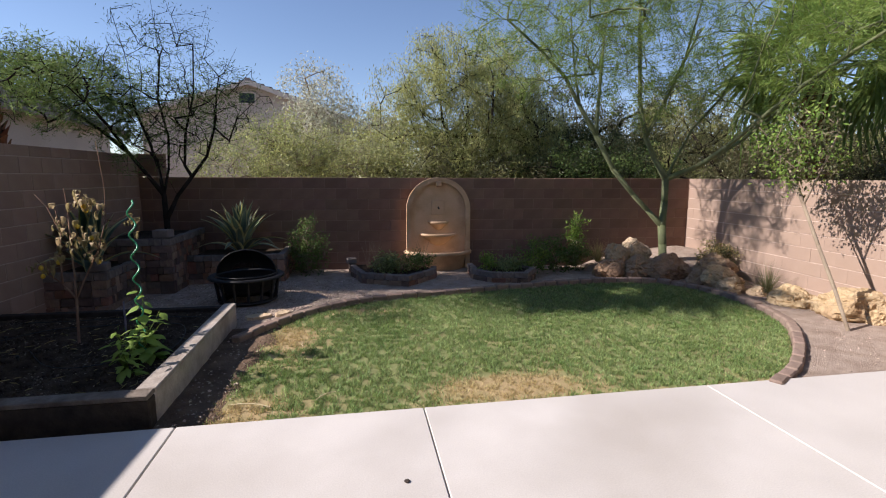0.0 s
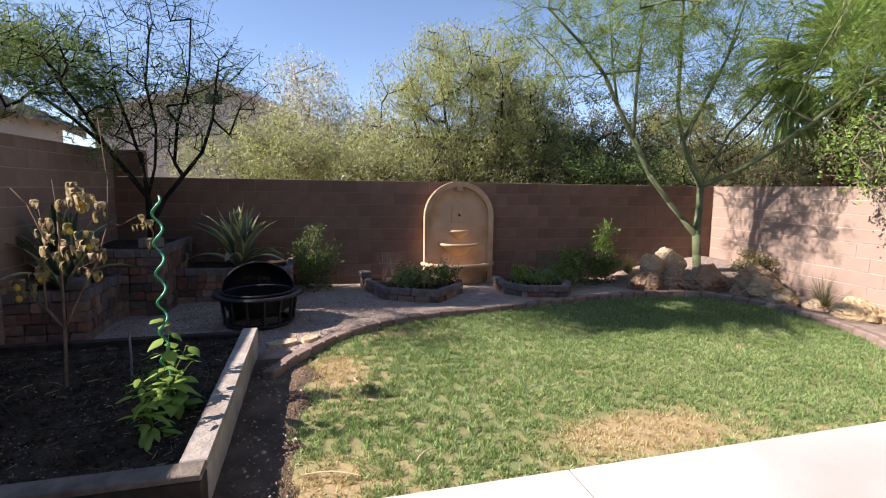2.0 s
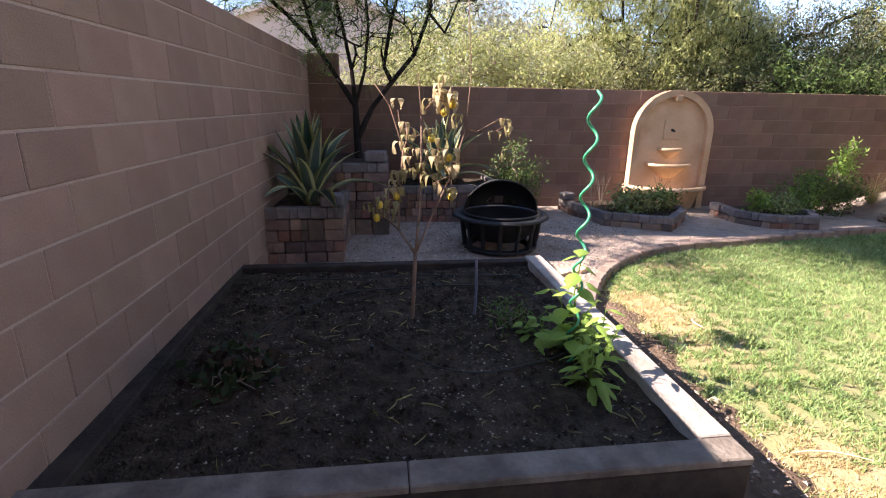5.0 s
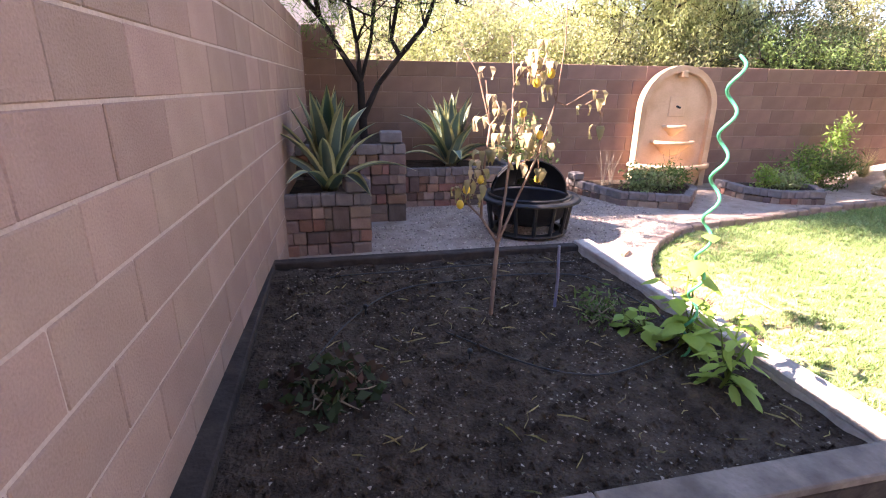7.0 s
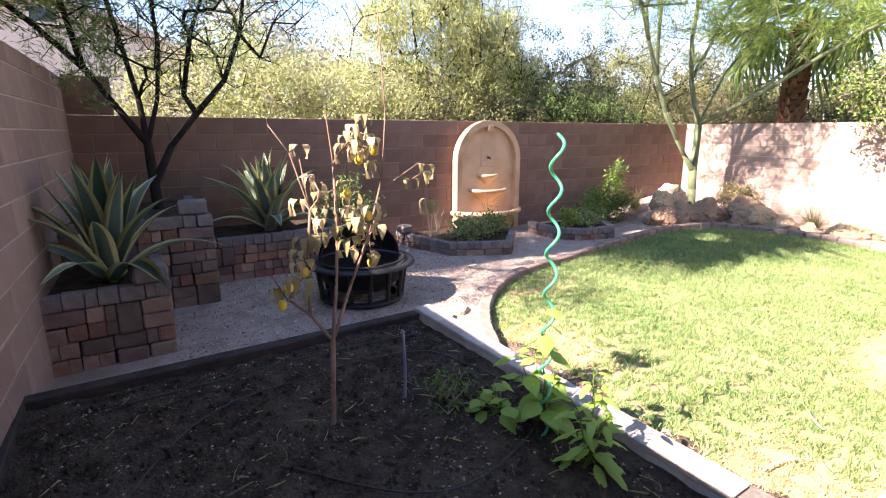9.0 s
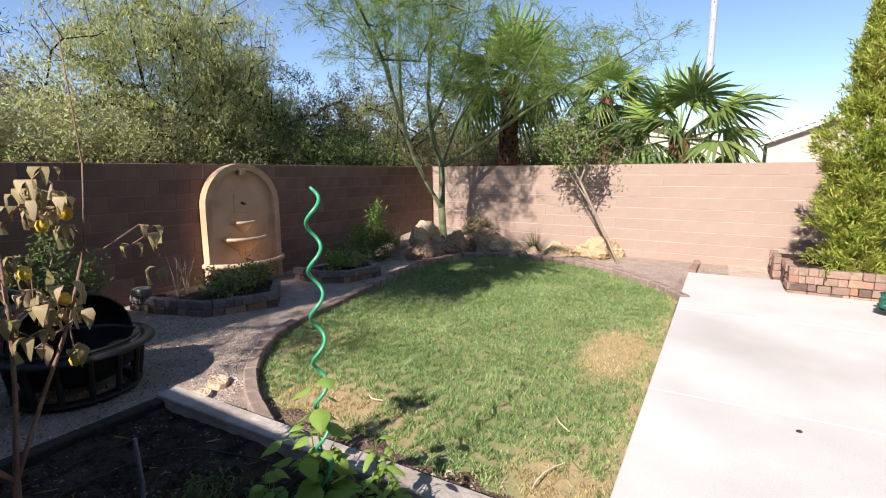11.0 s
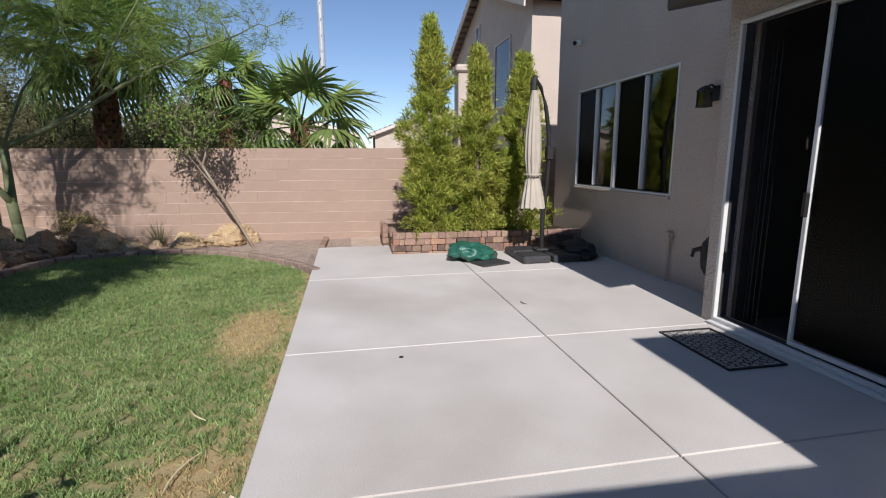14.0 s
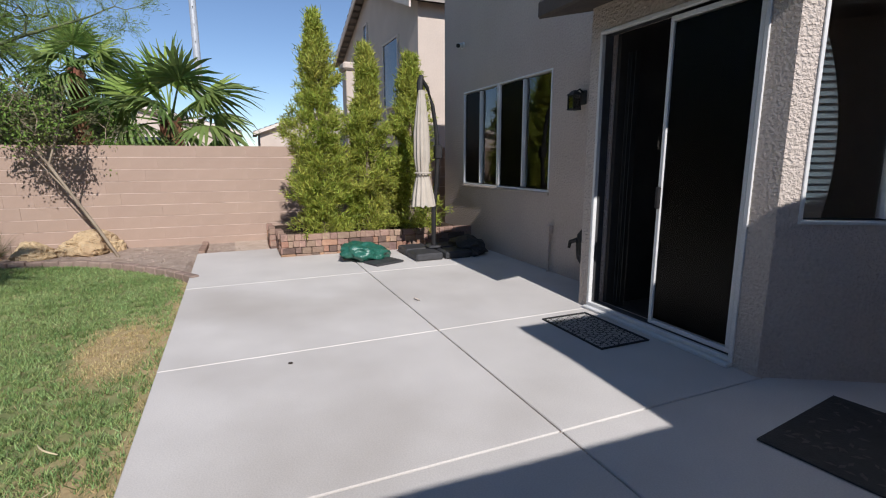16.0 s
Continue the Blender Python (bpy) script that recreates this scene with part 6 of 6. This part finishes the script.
HOSE = mat("drip_hose", (0.012, 0.012, 0.012), (0.02, 0.02, 0.02), 8, 0.5, 0.1, 60)
for k, pts in enumerate(([(-2.5, 1.0), (-2.0, 1.9), (-1.3, 2.1), (-0.6, 2.0), (-0.45, 1.2), (-0.9, 0.9), (-1.3, 0.95), (-1.7, 1.4)], [(-2.3, 2.3), (-1.4, 2.35), (-0.5, 2.3)])):
    bm = bmesh.new()
    line = smooth_path(pts, 8)
    tube(bm, [(p.x, p.y, 0.155 + 0.015 * noise.noise(Vector((p.x * 3, p.y * 3, 2)))) for p in line], [0.0045] * len(line), 6)
    tagged(part("drip_hose", bm, HOSE), "thin black drip irrigation hose on the soil", "hose")

EMIT = [(-1.64, 1.15), (-0.70, 1.02), (-0.58, 0.72), (-1.2, 2.1), (-2.1, 1.75)]
for x, y in EMIT:
    bm = bmesh.new()
    lathe(bm, [(0.004, -0.06), (0.005, 0.03), (0.013, 0.034), (0.014, 0.05), (0.008, 0.056), (0.0, 0.056)], 10)
    dripper = part("drip_emitter", bm, HOSE)
    dripper.matrix_world = pose(x, y, 0.135)
    tagged(dripper, "small black drip emitter on a spike in the soil", "emitter", "drip emitters")
bm = bmesh.new()
tube(bm, [(0, 0, -0.05), (0.005, 0, 0.2), (0.0, 0.01, 0.40)], [0.009, 0.009, 0.008], 8)
peg = part("plant_peg", bm, mat("grey_purple_plastic", (0.16, 0.15, 0.21), (0.22, 0.21, 0.27), 6, 0.5, 0.2, 60))
peg.matrix_world = pose(-0.98, 1.62, 0.12)
tagged(peg, "thin grey-purple plastic peg in the soil", "stake")
for at, size, rz in (((0.02, 2.84, -0.045), (0.17, 0.10), 20), ((0.30, 2.95, -0.045), (0.13, 0.08), 60)):
    bm = bmesh.new()
    ring = [(size[0] * math.cos(k * 0.524) * (1 + 0.2 * noise.noise(Vector((k, rz, 0)) * 0.7)), size[1] * math.sin(k * 0.524) * (1 + 0.2 * noise.noise(Vector((rz, k, 0)) * 0.7))) for k in range(12)]
    lo, hi = [bm.verts.new((x, y, -0.02)) for x, y in ring], [bm.verts.new((x * 0.93, y * 0.93, 0.03)) for x, y in ring]
    bm.faces.new(hi)
    for k in range(12):
        bm.faces.new((lo[k], lo[(k + 1) % 12], hi[(k + 1) % 12], hi[k]))
    flag = part("flat_stone", bm, ROCK_PALE)
    flag.matrix_world = pose(*at, 0, 0, rz)
    tagged(flag, "flat pale stone lying on the gravel beside the bed", "stone", "flat stones by the bed")

# bits of bark and perlite on the dark soil
verts, faces = [], []


def chip(x, y, z, r0, flat=0.5):
    b = len(verts)
    a = rnd.uniform(0, 6.28)
    for dx, dy, dz in ((1, 0, 0), (-0.5, 0.8, 0), (-0.6, -0.7, 0), (0, 0, 1.0)):
        q = r0 * rnd.uniform(0.6, 1.3)
        verts.append((x + q * (dx * math.cos(a) - dy * math.sin(a)), y + q * (dx * math.sin(a) + dy * math.cos(a)), z + q * dz * flat))
    faces.extend([(b, b + 1, b + 3), (b + 1, b + 2, b + 3), (b + 2, b, b + 3)])


def soil_z(x, y):
    return 0.13 + 0.03 * noise.noise(Vector((x * 2, y * 2, 0))) + 0.02 * noise.noise(Vector((x * 9, y * 9, 4)))


for _ in range(6500):
    x, y = rnd.uniform(-2.6, -0.36), rnd.uniform(0.25, 2.55)
    if noise.noise(Vector((x * 2.2, y * 2.2, 6))) + rnd.uniform(-0.5, 0.5) > -0.15:
        chip(x, y, soil_z(x, y), rnd.choice((0.003, 0.004, 0.004, 0.005, 0.007, 0.011)))
CHIP = mat("pale_chips", (0.16, 0.13, 0.10), (0.34, 0.29, 0.23), 20, 0.95, 0.2, 60, island=0.5)
tagged(soup("soil_chips", verts, faces, CHIP), "pale chips and bark bits on the dark soil", "mulch", kind="stuff")
verts, faces = [], []
for _ in range(2600):
    x, y = rnd.uniform(-2.6, -0.36), rnd.uniform(0.25, 2.55)
    chip(x, y, soil_z(x, y) - 0.004, rnd.choice((0.012, 0.018, 0.026)), 0.9)
tagged(soup("soil_clods", verts, faces, SOIL), "dark crumbling clods of soil", "soil", kind="stuff")
# dry stalks on the soil
verts, faces = [], []
for _ in range(100):
    x, y, a, ln = rnd.uniform(-2.55, -0.4), rnd.uniform(0.3, 2.5), rnd.uniform(0, 6.28), rnd.uniform(0.04, 0.13)
    d, sd = Vector((math.cos(a), math.sin(a), 0)) * ln, Vector((-math.sin(a), math.cos(a), 0)) * 0.002
    c = Vector((x, y, soil_z(x, y) + 0.008))
    b = len(verts)
    bend = sd * rnd.uniform(-6, 6)
    verts += [c - sd, c + sd, c + Vector((0, 0, 0.004)), c + d / 2 - sd + bend, c + d / 2 + sd + bend, c + d / 2 + bend + Vector((0, 0, 0.008)), c + d]
    faces += [(b, b + 3, b + 5, b + 2), (b + 2, b + 5, b + 4, b + 1), (b + 3, b + 6, b + 5), (b + 5, b + 6, b + 4)]
tagged(soup("dry_stalks", verts, faces, L_STRAW), "dry straw stalks scattered on the dark soil", "mulch", kind="stuff")
# gravel stones
verts, faces = [], []
for _ in range(9000):
    x, y = rnd.uniform(-2.5, 8.0), rnd.uniform(0.1, 6.0)
    if in_lawn(x, y) or (x < -0.1 and y < 2.7) or (x < -1.3 and y < 4.3 and y > 3):
        continue
    chip(x, y, ground_z(x, y) - 0.002, rnd.choice((0.006, 0.008, 0.011, 0.016)), 0.7)
for _ in range(12000):
    x, y = rnd.uniform(-1.95, 1.5), rnd.uniform(2.68, 4.98)
    if not in_lawn(x, y) and not (x < -1.45 and y > 4.2):
        chip(x, y, ground_z(x, y) - 0.002, rnd.choice((0.006, 0.009, 0.012, 0.017)), 0.75)
for _ in range(220):
    chip(rnd.uniform(-0.19, 0.25), rnd.uniform(0.05, 2.3), -0.06, rnd.choice((0.006, 0.012, 0.02)), 0.6)
for _ in range(900):
    chip(rnd.uniform(6.52, 7.6), rnd.uniform(-1.1, 0.0), -0.031, rnd.choice((0.006, 0.01)), 0.7)
PEBBLE = mat("pebbles", (0.26, 0.195, 0.15), (0.48, 0.385, 0.31), 15, 0.95, 0.3, 60, island=0.6)
tagged(soup("gravel_stones", verts, faces, PEBBLE), "loose pinkish-brown gravel stones", "gravel", kind="stuff")

# ---- lawn grass ----
L_GRASS = foliage("grass_blade", (0.19, 0.285, 0.092), (0.315, 0.405, 0.165), 0.6, 0.3, 0.5)
L_DRY = foliage("dry_grass_blade", (0.46, 0.36, 0.17), (0.58, 0.48, 0.26), 0.3, 0.3, 0.6)


def dryness(x, y):
    """Straw-coloured patches: by the slab, along the bed and in the corner."""
    d = max(0, 1.1 - math.hypot((x - 2.6) / 1.0, (y - 0.38) / 0.42))
    d = max(d, 0.9 - math.hypot((x - 0.35) / 0.55, (y - 0.3) / 0.6), 0.85 - math.hypot((x - 0.5) / 0.5, (y - 1.9) / 1.0), 0.6 - math.hypot((x - 1.3) / 0.8, (y - 3.0) / 0.4), 0.5 - y * 2.2)
    return d * 1.5 + 0.35 * noise.noise(Vector((x * 1.6, y * 1.6, 8))) + 0.2 * noise.noise(Vector((x * 6, y * 6, 2)))


green, dry, bare = [], [], 0
gr = np.random.RandomState(5)
cand = np.stack([gr.uniform(0.05, 6.8, 420000), gr.uniform(0.0, 4.15, 420000)], 1)
inside = np.zeros(len(cand), bool)
for p, q in zip(LAWN_EDGE, LAWN_EDGE[1:] + LAWN_EDGE[:1]):
    if p.y == q.y:
        continue
    cross = ((p.y > cand[:, 1]) != (q.y > cand[:, 1])) & (cand[:, 0] < p.x + (cand[:, 1] - p.y) * (q.x - p.x) / (q.y - p.y))
    inside ^= cross
cand = cand[inside]
clump = np.array([noise.noise(Vector((x * 11, y * 11, 1))) + 0.6 * noise.noise(Vector((x * 28, y * 28, 5))) for x, y in cand])
cand = cand[clump > -0.02 + gr.uniform(-0.28, 0.28, len(cand))]
cells = {}
for x, y in cand:
    key = (int(x * 12), int(y * 12))
    if key not in cells:
        cells[key] = dryness((key[0] + 0.5) / 12, (key[1] + 0.5) / 12)
    d = cells[key] + gr.uniform(-0.25, 0.25) + (0.5 if gr.rand() < 0.10 else 0.0)
    if d > 0.62:
        if gr.rand() < 0.75:
            dry.append((x, y))
    elif d > 0.45 and gr.rand() < 0.5 or y < 2.4 and gr.rand() < (dirt_edge(y) + 0.12 - x) * 5:
        continue
    else:
        green.append((x, y))


def blades(name, pts, height, material, label):
    p = np.array(pts)
    n = len(p)
    a = nrng.uniform(0, 2 * np.pi, n)
    h = height * nrng.uniform(0.5, 1.2, n)
    lean = nrng.normal(size=(n, 2)) * 0.6 * h[:, None]
    w = 0.004
    v = np.zeros((n, 3, 3))
    v[:, 0, 0], v[:, 0, 1] = p[:, 0] - w * np.cos(a), p[:, 1] - w * np.sin(a)
    v[:, 1, 0], v[:, 1, 1] = p[:, 0] + w * np.cos(a), p[:, 1] + w * np.sin(a)
    v[:, 2, :2] = p + lean
    v[:, :2, 2] = -0.078
    v[:, 2, 2] = -0.078 + h
    me = bpy.data.meshes.new(name)
    me.vertices.add(n * 3)
    me.vertices.foreach_set("co", v.reshape(-1))
    me.loops.add(n * 3)
    me.loops.foreach_set("vertex_index", np.arange(n * 3))
    me.polygons.add(n)
    me.polygons.foreach_set("loop_start", np.arange(n) * 3)
    me.polygons.foreach_set("loop_total", np.full(n, 3))
    me.update(calc_edges=True)
    me.materials.append(material)
    return tagged(new(name, me), label, "grass", kind="stuff")


blades("lawn_grass", green, 0.042, L_GRASS, "short green lawn grass")
blades("dry_lawn_grass", dry, 0.03, L_DRY, "straw-coloured dry patches of lawn grass")

# ---- neighbours ----
TILE = mat("roof_tile", (0.22, 0.19, 0.17), (0.30, 0.26, 0.23), 3, 0.9, 0.4, 20, vary=0.1)
GLASS_DARK = mat("far_window_glass", (0.03, 0.04, 0.05), (0.05, 0.06, 0.075), 2, 0.1, 0.0, 20)


def house(name, m, w, depth, eave, ridge, label, windows=(), pitch_front=True, over=0.4, tile_rows=14):
    """A gabled house: gable faces local -y, at y = 0; ridge runs back along y."""
    e = thing(name, (0, 0, 0), label, "house")
    e.matrix_world = m
    bm = bmesh.new()
    lo = [(-w / 2, 0), (w / 2, 0), (w / 2, depth), (-w / 2, depth)]
    b = [bm.verts.new((x, y, -0.2)) for x, y in lo]
    t = [bm.verts.new((x, y, eave)) for x, y in lo]
    g0, g1 = bm.verts.new((0, 0, ridge)), bm.verts.new((0, depth, ridge))
    bm.faces.new((b[0], b[1], t[1], g0, t[0]))
    bm.faces.new((b[2], b[3], t[3], g1, t[2]))
    bm.faces.new((b[1], b[2], t[2], t[1]))
    bm.faces.new((b[3], b[0], t[0], t[3]))
    part("wall", bm, STUCCO_FAR, e)
    sl = (ridge - eave) / (w / 2)
    for sgn in (-1, 1):
        bm = bmesh.new()
        for k in range(tile_rows):
            u0, u1 = (w / 2 + over) * k / tile_rows, (w / 2 + over) * (k + 1) / tile_rows
            z0, z1 = ridge + 0.06 - sl * u0, ridge + 0.10 - sl * u1
            vs = [bm.verts.new((sgn * u, y, z)) for u, y, z in ((u0, -over, z0), (u1, -over, z1 + 0.05), (u1, depth + over, z1 + 0.05), (u0, depth + over, z0))]
            bm.faces.new(vs if sgn > 0 else vs[::-1])
            ve = [bm.verts.new((sgn * u1, y, z)) for y, z in ((-over, z1 + 0.05), (depth + over, z1 + 0.05), (depth + over, z1 - 0.04), (-over, z1 - 0.04))]
            bm.faces.new(ve)
        bmesh.ops.remove_doubles(bm, verts=bm.verts[:], dist=0.002)
        part("roof", bm, TILE, e)
        bm = bmesh.new()
        p0, p1 = Vector((0, -over, ridge - 0.02)), Vector((sgn * (w / 2 + over), -over, ridge - 0.02 - sl * (w / 2 + over)))
        vs = [bm.verts.new(p) for p in (p0 + Vector((0, 0, 0.1)), p1 + Vector((0, 0, 0.1)), p1 - Vector((0, 0, 0.12)), p0 - Vector((0, 0, 0.12)))]
        f = bm.faces.new(vs)
        ex = bmesh.ops.extrude_face_region(bm, geom=[f])
        for v in ex["geom"]:
            if isinstance(v, bmesh.types.BMVert):
                v.co.y += 0.05
        part("barge_board", bm, TRIM_FAR, e)
    n_r = int(depth / 0.35)
    rt = bmesh.new()
    for k in range(n_r):
        box(rt, -0.12, 0.12, -over + 0.36 * k, -over + 0.36 * k + 0.33, ridge + 0.02, ridge + 0.16)
    part("ridge", rt, TILE, e)
    for x, z, ww, hh in windows:
        win = part("window", boxmesh(x - ww / 2, x + ww / 2, -0.03, 0.02, z, z + hh), GLASS_DARK, e)
        frame_bars(win, x - ww / 2 - 0.06, x + ww / 2 + 0.06, z - 0.06, z + hh + 0.06, 0.06, -0.06, 0.0, TRIM_FAR)
    return e


TRIM_FAR = mat("far_trim", (0.60, 0.52, 0.45), (0.68, 0.60, 0.52), 3, 0.8, 0.1, 30)
house("neighbour_house", pose(-3.7, 22.0, 0, 0, 0, 4), 9.5, 12, 4.55, 6.15, "two-storey beige stucco house with a tiled gable roof", [(-0.1, 5.2, 0.7, 0.45)])
house("neighbour_house", pose(-9.4, 12.6, 0, 0, 0, 183), 7.0, 14, 3.1, 4.65, "low beige stucco house with a tiled roof beyond the tall wall")
house("neighbour_house", pose(30.0, 4.6, 0, 0, 0, -92), 11, 10, 3.1, 4.6, "single-storey beige stucco house with a grey tiled roof", [(1.0, 1.6, 1.6, 1.1), (-2.5, 1.6, 1.2, 1.1)])
house("neighbour_house", pose(33.0, -7.0, 0, 0, 0, -92), 9, 10, 3.3, 5.0, "beige stucco house with a grey tiled roof and small windows", [(2.6, 2.2, 0.6, 1.2), (1.0, 2.2, 0.6, 1.2)])
house("neighbour_house", pose(16.5, -5.65, 0, 0, 0, 180), 10.0, 12, 5.75, 7.6, "two-storey beige stucco house next door with a gable roof", [(2.5, 3.2, 1.5, 2.0), (-0.6, 5.6, 0.4, 0.8)])
column = thing("patio_column", (11.4, -3.75, 0), "stucco column of the neighbouring patio with a moulded cap", "column")
part("shaft", boxmesh(-0.24, 0.24, -0.24, 0.24, -0.2, 3.75, 0.02), STUCCO_FAR, column)
part("cap", boxmesh(-0.32, 0.32, -0.32, 0.32, 3.75, 3.95, 0.05), STUCCO_FAR, column)
STEEL = mat("galvanised_steel", (0.36, 0.38, 0.40), (0.44, 0.46, 0.48), 4, 0.5, 0.1, 30, metal=0.2)
mono = thing("utility_pole", (37.0, 1.0, 0), "tall tapered grey steel utility pole", "pole")
bm = bmesh.new()
tube(bm, [(0, 0, -0.2), (0, 0, 10), (0, 0, 24)], [0.27, 0.23, 0.18], 12)
part("shaft", bm, STEEL, mono)
for k in range(14):
    part("step_peg", boxmesh(-0.34, -0.2, -0.02, 0.02, 6 + k * 1.1, 6.06 + k * 1.1), IRON, mono)
for k in range(2):
    bm = bmesh.new()
    tube(bm, [(37.0, 1.0, 17.4 + 0.5 * k), (37.5, -18, 16.9 + 0.5 * k), (38, -40, 17.4 + 0.5 * k)], [0.03] * 3, 5)
    tagged(part("power_line", bm, IRON), "thin overhead power line", "cable")

# straw bits on the lawn
STRAW = mat("dry_straw", (0.55, 0.46, 0.28), (0.68, 0.58, 0.38), 9, 0.8, 0.3, 80)
for at, ln, bend, rz in (((0.72, 1.72), 0.17, 0.05, 70), ((0.42, 0.33), 0.34, 0.03, -15), ((1.0, 0.42), 0.2, 0.02, 40)):
    bm = bmesh.new()
    tube(bm, [(ln * (t - 0.5), bend * math.sin(t * 3.1), 0.006 * math.sin(t * 3.1)) for t in (0, 0.25, 0.5, 0.75, 1.0)], [0.003, 0.005, 0.005, 0.004, 0.002], 6)
    ob = part("straw", bm, STRAW)
    ob.matrix_world = pose(at[0], at[1], -0.042, 0, 0, rz)
    tagged(ob, "pale dry straw lying on the lawn", "straw", "straws on the lawn")
